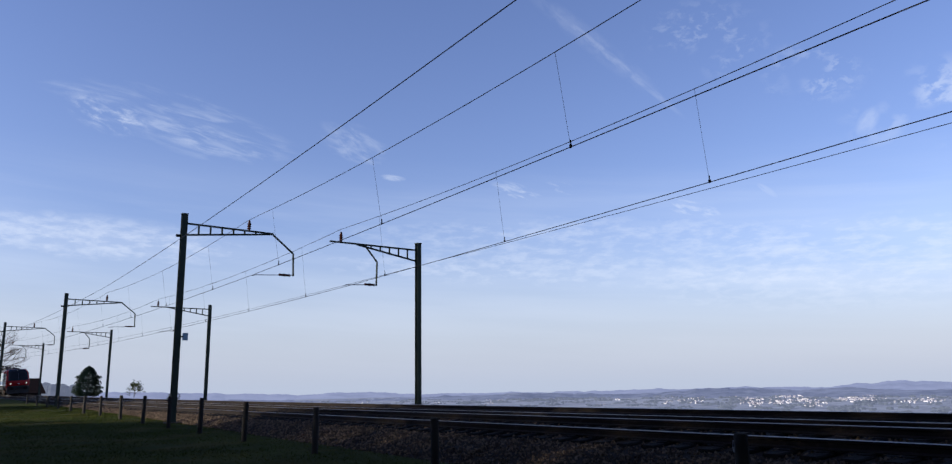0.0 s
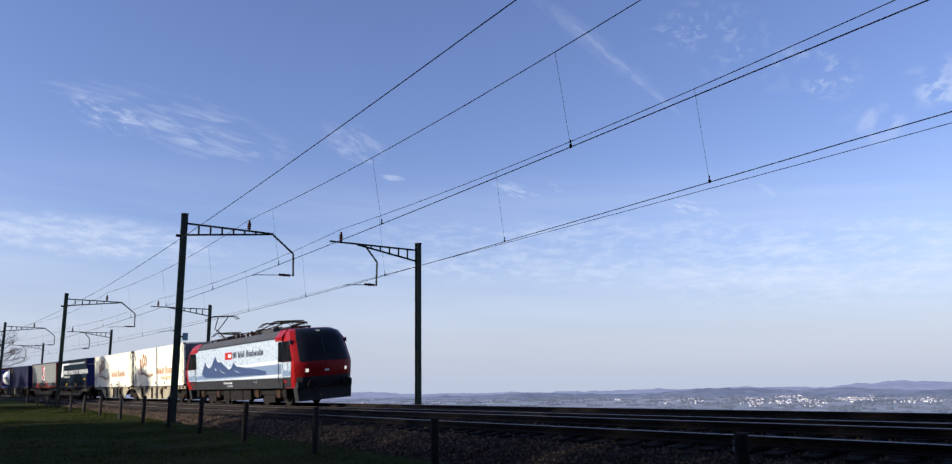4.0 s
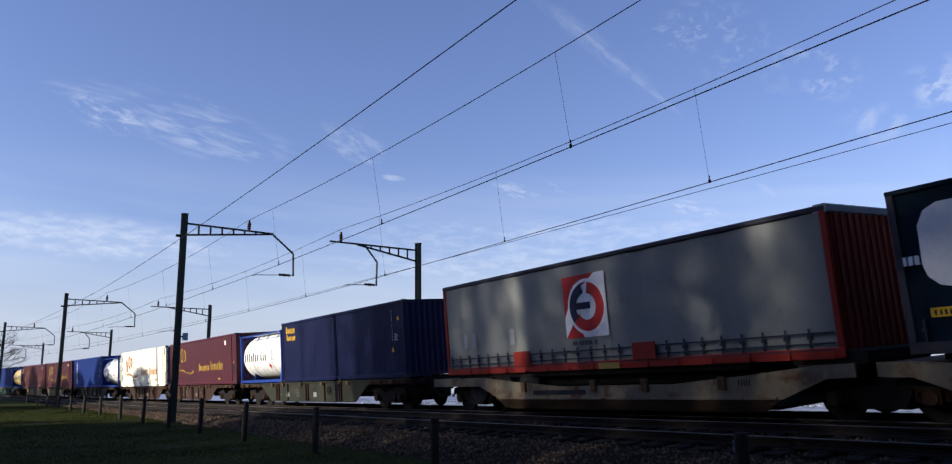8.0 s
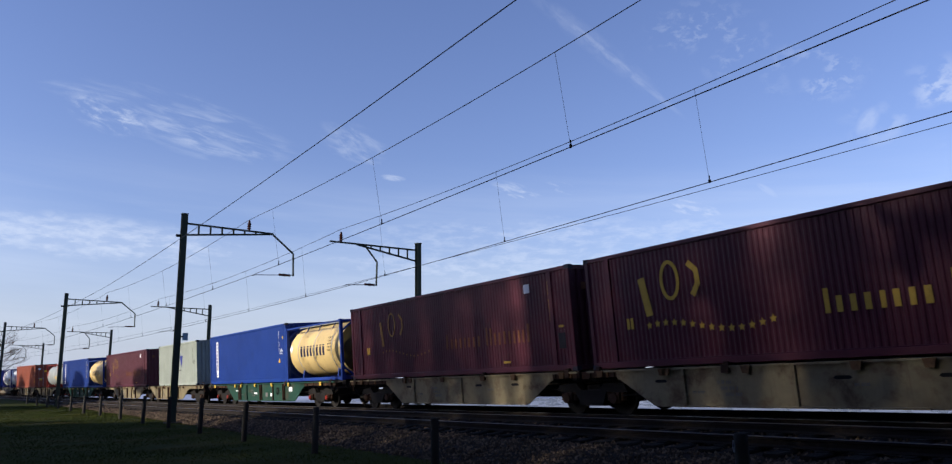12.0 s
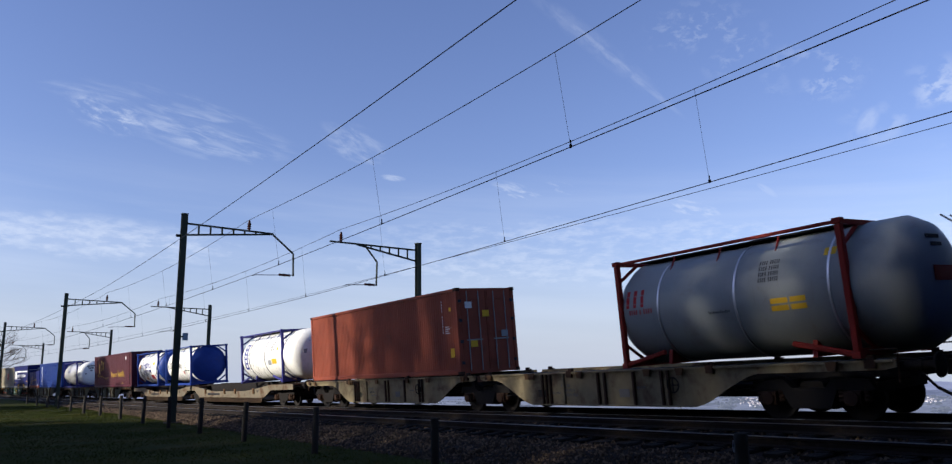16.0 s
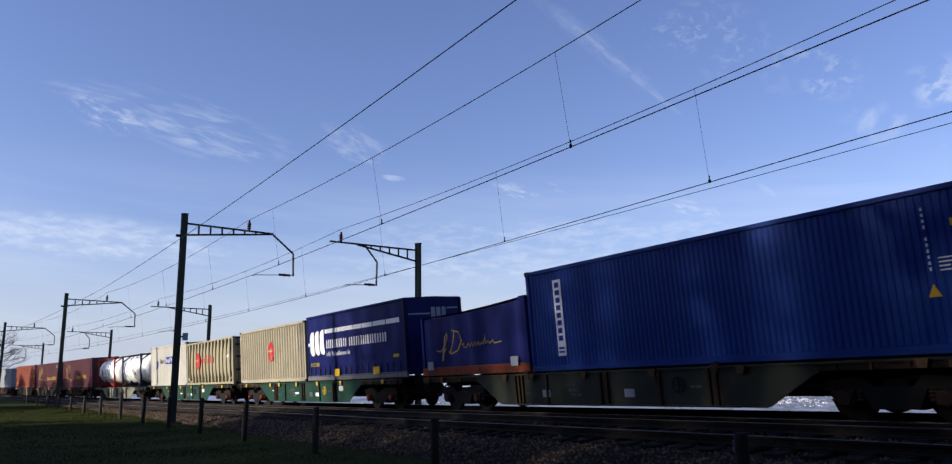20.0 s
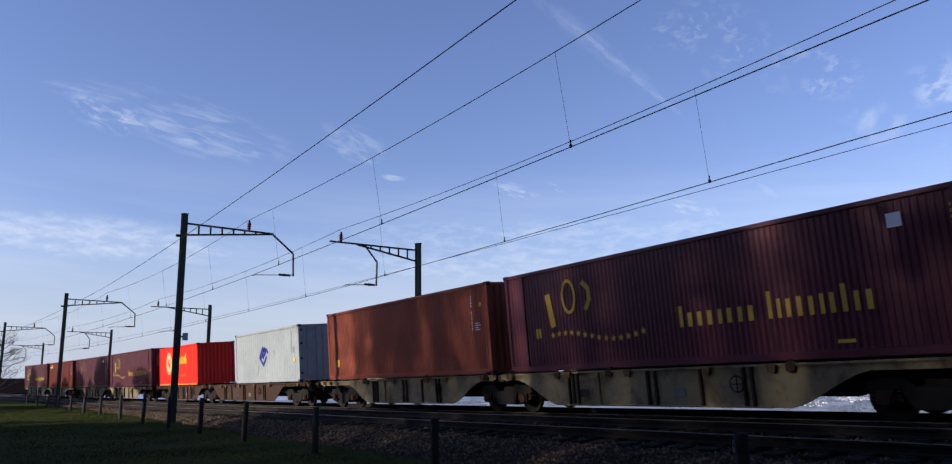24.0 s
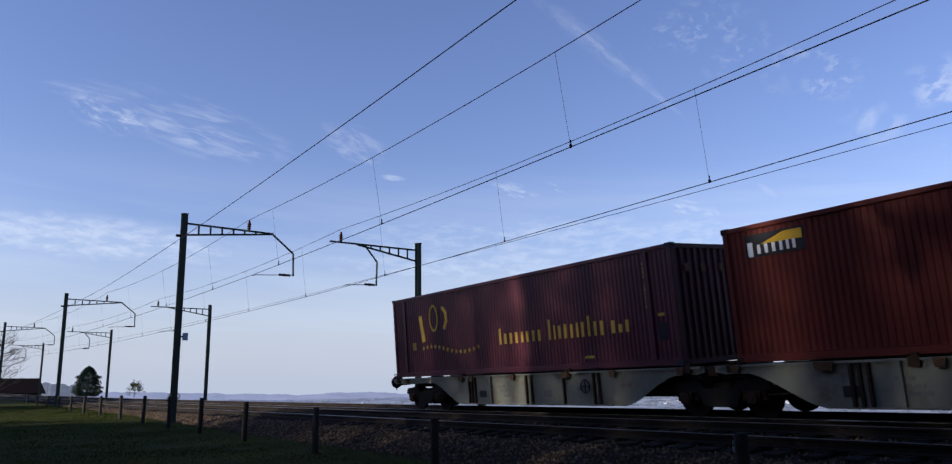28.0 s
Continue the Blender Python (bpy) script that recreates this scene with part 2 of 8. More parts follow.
M = dict(
    white=paint("white_paint", (0.90, 0.875, 0.72), 0.22, 0.42, 0.30, (0.34, 0.24, 0.13), 0.10, gloss=0.4),
    maroon=paint("maroon_paint", (0.072, 0.0135, 0.025), 0.25, 0.30, 0.36, (0.040, 0.012, 0.018), gloss=0.28),
    blue=paint("blue_paint", (0.009, 0.034, 0.185), 0.22, 0.30, 0.36, (0.02, 0.03, 0.06)),
    navy=paint("navy_paint", (0.005, 0.009, 0.046), 0.22, 0.30, 0.40, (0.010, 0.012, 0.028), 0.2),
    orange=paint("rust_orange_paint", (0.235, 0.058, 0.034), 0.30, 0.35, 0.48, (0.12, 0.035, 0.02)),
    brick=paint("brick_red_paint", (0.11, 0.0176, 0.01232), 0.28, 0.35, 0.46, (0.08, 0.025, 0.015)),
    red=paint("red_paint", (0.64, 0.022, 0.014), 0.20, 0.25, 0.35, (0.16, 0.02, 0.012)),
    grey=paint("grey_paint", (0.27, 0.295, 0.31), 0.30, 0.40, 0.42, (0.13, 0.12, 0.11)),
    sage=paint("grey_green_paint", (0.27, 0.297, 0.261), 0.25, 0.35, 0.45, (0.20, 0.17, 0.12)),
    beige=paint("beige_paint", (0.33, 0.295, 0.215), 0.25, 0.35, 0.45, (0.24, 0.17, 0.09)),
    # front leaves of the white reefers, much darker than their walls
    silver=paint("light_grey_paint", (0.414, 0.396, 0.351), 0.25, 0.40, 0.40, (0.2, 0.18, 0.16)),
    reefer_door=paint("dark_grey_door", (0.16, 0.17, 0.19), 0.35, 0.35, 0.4, (0.06, 0.055, 0.05)),
    curtain_dark=mat("dark_teal_tarpaulin", (0.007, 0.015, 0.024), 0.45, 0, 0.2, 2.5, (0.010, 0.014, 0.018), 0.2, 1.2, 0.25, 0.12, 9, gloss=0.02),
    curtain_blue=mat("deep_blue_tarpaulin", (0.011, 0.015, 0.095), 0.42, 0, 0.15, 2.5, (0.012, 0.014, 0.06), 0.15, 1.2, 0.2, 0.12, 9, gloss=0.08),
    dim_gold=mat("worn_gold_lettering", (0.16, 0.065, 0.03), 0.6, 0, 0.3, 8, (0.08, 0.02, 0.02), 0.4, 5),
    faded_gold=mat("faded_gold_paint", (0.31, 0.17, 0.05), 0.6, 0, 0.3, 8, (0.08, 0.02, 0.02), 0.4, 5),
    curtain_grey=mat("grey_tarpaulin", (0.19, 0.20, 0.195), 0.5, 0, 0.15, 2.5, (0.14, 0.13, 0.11), 0.35, 1.2, 0.55, 0.22, 5),
    gold=mat("gold_paint", (0.46, 0.30, 0.05), 0.5, 0, 0.2, 8, (0.2, 0.08, 0.03), 0.35, 5),
    pale_gold=mat("pale_cream_gold_paint", (0.62, 0.50, 0.22), 0.5, 0, 0.2, 8, (0.3, 0.12, 0.03), 0.35, 5),
    lemon=mat("yellow_lettering_paint", (0.62, 0.46, 0.03), 0.5, 0, 0.2, 8, (0.3, 0.12, 0.03), 0.35, 5),
    amber=mat("orange_lettering_paint", (0.40, 0.15, 0.03), 0.5, 0, 0.2, 8, (0.2, 0.08, 0.03), 0.3, 5),
    outline=mat("dark_red_lettering", (0.16, 0.03, 0.02), 0.5, 0, 0.2, 8),
    ink=mat("black_lettering", (0.018, 0.018, 0.022), 0.5, 0, 0.2, 8),
    stencil=mat("dim_stencil_lettering", (0.13, 0.13, 0.125), 0.6, 0, 0.3, 8),
    ink_navy=mat("navy_lettering", (0.010, 0.014, 0.045), 0.5, 0, 0.2, 8),
    ink_blue=mat("blue_lettering", (0.02, 0.03, 0.20), 0.5, 0, 0.2, 8),
    chalk=mat("white_lettering", (0.72, 0.73, 0.74), 0.5, 0, 0.15, 8, (0.3, 0.3, 0.3), 0.2, 5),
    chalk_dim=mat("faded_grey_lettering", (0.26, 0.28, 0.31), 0.5, 0, 0.2, 8),
    yellow=mat("yellow_sticker", (0.70, 0.42, 0.03), 0.5, 0, 0.15, 8, (0.2, 0.12, 0.03), 0.2, 5),
    olive_label=mat("faded_yellow_label", (0.24, 0.17, 0.045), 0.5, 0, 0.2, 8, (0.1, 0.08, 0.03), 0.3, 5),
    lime=mat("green_lettering", (0.12, 0.42, 0.03), 0.5, 0, 0.15, 8),
    sign_red=mat("red_marking", (0.40, 0.022, 0.022), 0.5, 0, 0.15, 8),
    tank_white=mat("white_tank_paint", (0.88, 0.88, 0.84), 0.28, 0, 0.10, 2.0, (0.36, 0.32, 0.25), 0.18, 1.5, 0.5, 0.03, 20, gloss=0.5),
    tank_grey=mat("pale_grey_tank_paint", (0.27, 0.29, 0.285), 0.45, 0.0, 0.12, 2.0, (0.22, 0.2, 0.17), 0.3, 1.5, 0.5, 0.03, 20),
    tank_steel=mat("brushed_steel_tank", (0.60, 0.60, 0.60), 0.36, 0.65, 0.12, 2.0, (0.22, 0.2, 0.18), 0.2, 1.5, 0.4, 0.03, 20),
    tank_yellow=mat("mustard_tank_paint", (0.60, 0.44, 0.19), 0.35, 0, 0.14, 2.0, (0.20, 0.11, 0.03), 0.3, 1.5, 0.5, 0.03, 20),
    tank_beige=mat("beige_tank_paint", (0.31, 0.275, 0.185), 0.42, 0, 0.14, 2.0, (0.25, 0.17, 0.09), 0.3, 1.5, 0.5, 0.04, 20),
    frame_blue=paint("blue_frame_paint", (0.016, 0.045, 0.23), 0.25, 0.2, 0.4, GRIME),
    frame_red=paint("red_frame_paint", (0.25, 0.022, 0.014), 0.3, 0.2, 0.45, RUST),
    frame_dark=paint("dark_frame_paint", (0.030, 0.032, 0.045), 0.25, 0.2, 0.45, RUST),
    frame_violet=paint("violet_blue_frame_paint", (0.035, 0.035, 0.17), 0.25, 0.2, 0.4, GRIME),
    w_cream=mat("cream_wagon_paint", (0.1913, 0.1573, 0.0935), 0.6, 0, 0.36, 3, (0.085, 0.055, 0.032), 0.65, 1.8, 0.5, 0.1, 30),
    w_beige=mat("beige_wagon_paint", (0.36, 0.32, 0.235), 0.6, 0, 0.25, 3, (0.11, 0.07, 0.04), 0.5, 1.8, 0.5, 0.1, 30),
    rail_grey=mat("grey_rail_paint", (0.13, 0.13, 0.14), 0.55, 0, 0.25, 3, (0.06, 0.045, 0.035), 0.4, 1.8, 0.4, 0.1, 30),
    w_pocket=mat("rusty_cream_wagon_paint", (0.149, 0.129, 0.0935), 0.65, 0, 0.35, 3, (0.075, 0.036, 0.018), 0.65, 1.6, 0.6, 0.1, 30),
    w_grey=mat("grey_wagon_paint", (0.1612, 0.1643, 0.1302), 0.6, 0, 0.25, 3, (0.10, 0.07, 0.045), 0.45, 1.8, 0.5, 0.1, 30),
    w_green=mat("green_wagon_paint", (0.0102, 0.0442, 0.0306), 0.6, 0, 0.25, 3, (0.06, 0.042, 0.03), 0.5, 1.8, 0.4, 0.1, 30),
    w_olive=mat("olive_wagon_paint", (0.0252, 0.0288, 0.0207), 0.6, 0, 0.25, 3, (0.06, 0.04, 0.028), 0.5, 1.8, 0.4, 0.1, 30),
    w_brown=mat("brown_wagon_paint", (0.04, 0.02, 0.0136), 0.65, 0, 0.25, 3, (0.06, 0.04, 0.03), 0.5, 1.8, 0.4, 0.1, 30),
    iron=mat("grimy_dark_iron", (0.012, 0.0105, 0.010), 0.85, 0.0, 0.3, 6, (0.020, 0.014, 0.010), 0.4, 4, 0, 0.2, 40),
    rusty=mat("rusty_brown_steel", (0.040, 0.021, 0.013), 0.75, 0.2, 0.3, 8, (0.05, 0.03, 0.02), 0.4, 5, 0, 0.2, 40),
    rust_red=mat("rusted_red_rail", (0.16, 0.035, 0.016), 0.6, 0.1, 0.4, 6, (0.05, 0.02, 0.012), 0.6, 4, 0.3, 0.2, 30),
    pocket_rust=mat("rust_brown_lower_beam", (0.055, 0.034, 0.020), 0.75, 0, 0.35, 4, (0.04, 0.026, 0.018), 0.5, 2, 0.3, 0.15, 30),
    bracket=mat("ochre_rusted_bracket", (0.11, 0.060, 0.028), 0.75, 0.1, 0.4, 8, (0.04, 0.022, 0.014), 0.5, 5, 0, 0.2, 40),
    tyre_steel=mat("worn_wheel_steel", (0.012, 0.0105, 0.010), 0.75, 0.1, 0.25, 8, (0.022, 0.015, 0.011), 0.4, 4),
    wood_floor=mat("weathered_plank", (0.20, 0.15, 0.10), 0.8, 0, 0.3, 6, GRIME, 0.3, 3, 0, 0.2, 30),
    rubber=mat("black_rubber", (0.014, 0.014, 0.015), 0.75, 0, 0.2, 8, GRIME, 0.3, 5),
    loco_red=paint("bright_red_locomotive_paint", (0.25, 0.009, 0.011), 0.05, 0.06, 0.22, GRIME, 0.06),
    loco_sky=paint("pale_blue_locomotive_wrap", (0.42, 0.50, 0.58), 0.04, 0.06, 0.22, None, 0.06, gloss=0.6, bump=0.0),
    loco_mount=paint("dark_blue_mountain_print", (0.045, 0.075, 0.17), 0.03, 0.03, 0.25, None, 0.10, gloss=0.6, bump=0.0),
    loco_deep=paint("mid_blue_print", (0.17, 0.24, 0.36), 0.03, 0.03, 0.25, None, 0.08, gloss=0.6, bump=0.0),
    loco_mist=paint("white_mist_print", (0.60, 0.64, 0.70), 0.03, 0.03, 0.25, None, 0.06, gloss=0.6, bump=0.0),
    loco_grey=paint("dark_grey_locomotive_paint", (0.030, 0.031, 0.034), 0.1, 0.1, 0.35, GRIME),
    # tank end yellow with its shade painted in, plus dirt patches
    tank_end_shade=mat("shade_darkened_tank_end", (0.10, 0.078, 0.030), 0.6, 0, 0.3, 3, (0.05, 0.04, 0.025), 0.5, 1.5),
    roof_grey=paint("dark_roof_paint", (0.055, 0.057, 0.062), 0.2, 0.1, 0.5, GRIME),
    glass=mat("dark_cab_glass", (0.008, 0.009, 0.011), 0.12, 0.0, 0.05, 2, gloss=0.2),
    lamp_glass=mat("headlamp_glass", (0.45, 0.45, 0.44), 0.1, 0.0, 0.05, 2, emit=(1.0, 0.95, 0.85), emit_strength=0.5),
    copper=mat("insulator_brown", (0.055, 0.022, 0.016), 0.25, 0.0, 0.15, 8),
    mast=mat("green_weathered_mast_paint", (0.036, 0.046, 0.035), 0.55, 0.1, 0.3, 4, (0.07, 0.05, 0.03), 0.35, 2, 0.4, 0.1, 40),
    wire=mat("dark_copper_wire", (0.025, 0.022, 0.022), 0.55, 0.6, 0.1, 5),
    rail_side=mat("rusty_rail_steel", (0.016, 0.012, 0.010), 0.75, 0.2, 0.3, 6, (0.04, 0.03, 0.025), 0.4, 5, 0, 0.15, 60),
    rail_head=mat("polished_rail_head", (0.22, 0.22, 0.23), 0.40, 1.0, 0.15, 5),
    sleeper=mat("dark_tarred_sleeper", (0.0133, 0.0112, 0.0091), 0.85, 0, 0.35, 5, (0.045, 0.036, 0.030), 0.4, 3, 0, 0.4, 30, random=0.5),
    # bed far darker than its stones: paints the shade in the gaps
    ballast=mat("gap_shade_ballast", (0.018, 0.012, 0.008), 0.9, 0, 0.5, 14, (0.035, 0.028, 0.024), 0.5, 1.5, 0, 1.0, 22, space="Object"),
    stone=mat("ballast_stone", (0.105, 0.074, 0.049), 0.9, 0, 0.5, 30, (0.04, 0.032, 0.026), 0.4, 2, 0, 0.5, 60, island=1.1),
    earth=mat("dry_grass_ground", (0.030, 0.037, 0.009), 0.95, 0, 0.4, 3, (0.060, 0.052, 0.018), 0.45, 0.35, 0, 0.8, 9, gloss=0.02),
    blade=mat("grass_blade", (0.044, 0.056, 0.011), 0.8, 0, 0.40, 0.8, (0.105, 0.090, 0.032), 0.6, 0.35, island=0.5, gloss=0.02),
    post=mat("weathered_grey_post", (0.036, 0.032, 0.027), 0.85, 0, 0.35, 7, (0.05, 0.05, 0.035), 0.4, 4, 0.3, 0.4, 40, random=0.4),
    bark=mat("grey_brown_bark", (0.070, 0.055, 0.042), 0.9, 0, 0.3, 6, None, 0, 1, 0, 0.5, 30),
    leaf=mat("winter_foliage", (0.045, 0.062, 0.024), 0.8, 0, 0.5, 1.5),
    needle=mat("dark_fir_needles", (0.016, 0.032, 0.018), 0.8, 0, 0.5, 2.5),
    roof_tile=mat("dark_roof_tiles", (0.013, 0.009, 0.009), 0.9, 0, 0.3, 6, (0.02, 0.014, 0.012), 0.3, 1.5, 0, 0.3, 12, gloss=0.02),
    plaster=mat("grey_house_plaster", (0.05, 0.042, 0.036), 0.85, 0, 0.2, 3, (0.08, 0.07, 0.06), 0.3, 1.0, 0.3, 0.1, 30),
    sign_blue=mat("pale_blue_sign_plate", (0.30, 0.42, 0.50), 0.4, 0, 0.1, 5),
)


def haze_glow_mat(name, base, pale, strength, scale, contrast):
    """Far land: dark woods and paler fields, with haze painted on as a bluish emission."""
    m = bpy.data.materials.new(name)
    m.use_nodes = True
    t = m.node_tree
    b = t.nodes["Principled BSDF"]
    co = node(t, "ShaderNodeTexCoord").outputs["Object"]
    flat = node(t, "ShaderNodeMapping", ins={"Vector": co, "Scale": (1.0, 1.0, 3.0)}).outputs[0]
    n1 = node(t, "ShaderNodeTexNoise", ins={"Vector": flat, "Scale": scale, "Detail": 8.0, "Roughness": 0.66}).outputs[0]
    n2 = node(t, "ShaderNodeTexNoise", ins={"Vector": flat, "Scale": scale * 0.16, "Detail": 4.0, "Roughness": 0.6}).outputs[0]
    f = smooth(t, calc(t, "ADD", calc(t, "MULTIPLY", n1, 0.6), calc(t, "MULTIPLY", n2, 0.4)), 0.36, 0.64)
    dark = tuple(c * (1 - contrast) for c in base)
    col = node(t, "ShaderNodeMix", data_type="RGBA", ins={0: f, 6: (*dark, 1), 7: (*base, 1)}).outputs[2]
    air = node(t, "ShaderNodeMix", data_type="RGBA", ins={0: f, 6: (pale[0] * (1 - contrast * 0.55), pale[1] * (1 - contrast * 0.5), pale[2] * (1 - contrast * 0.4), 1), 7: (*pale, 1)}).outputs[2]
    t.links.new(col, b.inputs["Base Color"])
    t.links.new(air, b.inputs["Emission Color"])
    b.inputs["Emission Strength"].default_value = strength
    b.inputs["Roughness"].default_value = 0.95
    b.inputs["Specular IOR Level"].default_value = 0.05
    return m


# these glow faintly: the emission paints the haze over the far land
M["valley"] = haze_glow_mat("hazy_valley_fields", (0.075, 0.080, 0.088), (0.39, 0.44, 0.63), 0.40, 0.016, 0.72)
M["wood"] = haze_glow_mat("hazy_valley_woods", (0.034, 0.040, 0.044), (0.26, 0.30, 0.43), 0.40, 0.03, 0.5)
M["hill_near"] = haze_glow_mat("hazy_wooded_hills", (0.050, 0.058, 0.075), (0.265, 0.31, 0.50), 0.44, 0.014, 0.66)
M["hill_far"] = haze_glow_mat("haze_glow_distant_hills", (0.045, 0.052, 0.075), (0.30, 0.345, 0.54), 0.60, 0.008, 0.35)
M["town_wall"] = mat("sunlit_town_walls", (0.46, 0.46, 0.49), 0.9, 0, 0.5, 0.1)
M["town_roof"] = mat("town_roofs", (0.27, 0.26, 0.30), 0.9, 0, 0.3, 0.1)

# ---------------------------------------------------------------- mesh building


class Shape:
    """Collects vertices and faces of one mesh."""

    def __init__(self):
        self.v, self.f = [], []

    def add(self, verts, faces):
        n = len(self.v)
        self.v.extend([tuple(p) for p in verts])
        self.f.extend([tuple(i + n for i in q) for q in faces])
        return self

    def box(self, x0, x1, y0, y1, z0, z1, c=0.0):
        """A box; c chamfers its edges that run along the longest side."""
        if c <= 0:
            v = [(x, y, z) for x in (x0, x1) for y in (y0, y1) for z in (z0, z1)]
            return self.add(v, [(0, 1, 3, 2), (4, 6, 7, 5), (0, 4, 5, 1), (2, 3, 7, 6), (0, 2, 6, 4), (1, 5, 7, 3)])
        size = (x1 - x0, y1 - y0, z1 - z0)
        ax = size.index(max(size))
        lo, hi = (x0, y0, z0), (x1, y1, z1)
        b, d = [i for i in range(3) if i != ax]
        c = min(c, size[b] * 0.45, size[d] * 0.45)
        ring = [(lo[b] + c, lo[d]), (hi[b] - c, lo[d]), (hi[b], lo[d] + c), (hi[b], hi[d] - c), (hi[b] - c, hi[d]), (lo[b] + c, hi[d]), (lo[b], hi[d] - c), (lo[b], lo[d] + c)]
        out = []
        for e in (lo[ax], hi[ax]):
            for p, q in ring:
                w = [0, 0, 0]
                w[ax], w[b], w[d] = e, p, q
                out.append(w)
        sides = [(i, (i + 1) % 8, 8 + (i + 1) % 8, 8 + i) for i in range(8)]
        return self.add(out, sides + [tuple(range(7, -1, -1)), tuple(range(8, 16))])

    def tube(self, a, b, r0, r1=None, n=8, caps=True):
        a, b = Vector(a), Vector(b)
        r1 = r0 if r1 is None else r1
        way = (b - a).normalized()
        side = way.cross(Vector((0, 0, 1)) if abs(way.z) < 0.9 else Vector((1, 0, 0))).normalized()
        up = side.cross(way)
        out = []
        for p, r in ((a, r0), (b, r1)):
            for i in range(n):
                w = 2 * math.pi * (i + 0.5) / n
                out.append(p + side * (r * math.cos(w)) + up * (r * math.sin(w)))
        faces = [(i, (i + 1) % n, n + (i + 1) % n, n + i) for i in range(n)]
        if caps:
            faces += [tuple(range(n - 1, -1, -1)), tuple(range(n, 2 * n))]
        return self.add(out, faces)

    def path(self, points, r, n=6):
        for a, b in zip(points[:-1], points[1:]):
            self.tube(a, b, r, r, n)
        return self

    def lathe(self, rings, n=24, axis="x", centre=(0, 0, 0)):
        """Rings of (along, radius) turned round an axis through centre."""
        out = []
        for u, r in rings:
            for i in range(n):
                w = 2 * math.pi * i / n
                a, b = r * math.cos(w), r * math.sin(w)
                p = (u, a, b) if axis == "x" else ((a, u, b) if axis == "y" else (a, b, u))
                out.append((p[0] + centre[0], p[1] + centre[1], p[2] + centre[2]))
        faces = []
        for k in range(len(rings) - 1):
            for i in range(n):
                faces.append((k * n + i, k * n + (i + 1) % n, (k + 1) * n + (i + 1) % n, (k + 1) * n + i))
        faces += [tuple(range(n - 1, -1, -1)), tuple(range((len(rings) - 1) * n, len(rings) * n))]
        return self.add(out, faces)

    def hoop(self, centre, big, small, n=18, m=6):
        """A ring in the plane of x and z."""
        out = []
        for i in range(n):
            a = 2 * math.pi * i / n
            for j in range(m):
                b = 2 * math.pi * j / m
                q = big + small * math.cos(b)
                out.append((centre[0] + q * math.cos(a), centre[1] + small * math.sin(b), centre[2] + q * math.sin(a)))
        return self.add(out, [(i * m + j, ((i + 1) % n) * m + j, ((i + 1) % n) * m + (j + 1) % m, i * m + (j + 1) % m) for i in range(n) for j in range(m)])

    def slab(self, outline, y0, y1):
        """An outline in x and z, given thickness in y."""
        n = len(outline)
        v = [(x, y0, z) for x, z in outline] + [(x, y1, z) for x, z in outline]
        return self.add(v, [tuple(range(n)), tuple(range(2 * n - 1, n - 1, -1))] + [(i, n + i, n + (i + 1) % n, (i + 1) % n) for i in range(n)])

    def plate(self, outline, x0, x1):
        """An outline in y and z, given thickness in x."""
        n = len(outline)
        v = [(x0, y, z) for y, z in outline] + [(x1, y, z) for y, z in outline]
        return self.add(v, [tuple(range(n)), tuple(range(2 * n - 1, n - 1, -1))] + [(i, n + i, n + (i + 1) % n, (i + 1) % n) for i in range(n)])

    def mesh(self, name, smooth_angle=None):
        me = bpy.data.meshes.new(name)
        me.from_pydata(self.v, [], self.f)
        bm = bmesh.new()
        bm.from_mesh(me)
        bmesh.ops.recalc_face_normals(bm, faces=bm.faces[:])
        bm.to_mesh(me)
        bm.free()
        if smooth_angle:
            me.shade_smooth()
            me.set_sharp_from_angle(angle=radians(smooth_angle))
        return me


def part(name, shape, material, parent=None, label="", smooth_angle=None, at=None):
    """Links a shape (or a finished mesh) as one mesh object under a thing or a part."""
    me = shape if isinstance(shape, bpy.types.Mesh) else shape.mesh(name, smooth_angle)
    if not me.materials:
        me.materials.append(M[material] if isinstance(material, str) else material)
    ob = new(name, me)
    if parent is not None:
        ob.parent = parent
    if at is not None:
        ob.matrix_basis = at
    if label:
        ob["label"] = label
    return ob


def thing(name, label, category, group="", kind=""):
    return tagged(new(name), label, category, group, kind)


# ---------------------------------------------------------------- the line: a gentle canted curve
CURVE, CANT, FAR_Y, SPACING = -0.00102, 0.07065, 15.059, 4.045
S_LO, S_HI = -230.0, 70.0


def rise(s):
    def z(a):
        return 0.00731 * a + 0.0000597 * a * a
    if s < S_LO:
        return z(S_LO)
    if s > S_HI:
        return z(S_HI)
    return z(s)


def line_at(s, l=0.0):
    """Plan position and heading, s metres along the line, l metres to the far side of the far track."""
    c = min(max(s, S_LO), S_HI)
    th = CURVE * c
    x = math.sin(th) / CURVE + (s - c) * math.cos(th)
    y = FAR_Y + (1 - math.cos(th)) / CURVE + (s - c) * math.sin(th)
    return x - math.sin(th) * l, y + math.cos(th) * l, th


def line_point(s, l, z):
    x, y, th = line_at(s, l)
    return Vector((x, y, z + rise(s)))


def track_pose(s, near=False, lift=0.0):
    """The pose of what stands on a track's rails, leaning with the cant."""
    x, y, th = line_at(s, (-SPACING if near else 0.0) - 0.75)
    slope = (rise(s + 1) - rise(s - 1)) / 2
    return (Matrix.Translation((x, y, rise(s) - (0.05 if near else 0.0))) @ Matrix.Rotation(th, 4, "Z") @ Matrix.Rotation(-slope, 4, "Y")
            @ Matrix.Rotation(CANT, 4, "X") @ Matrix.Translation((0, 0.75, lift)))


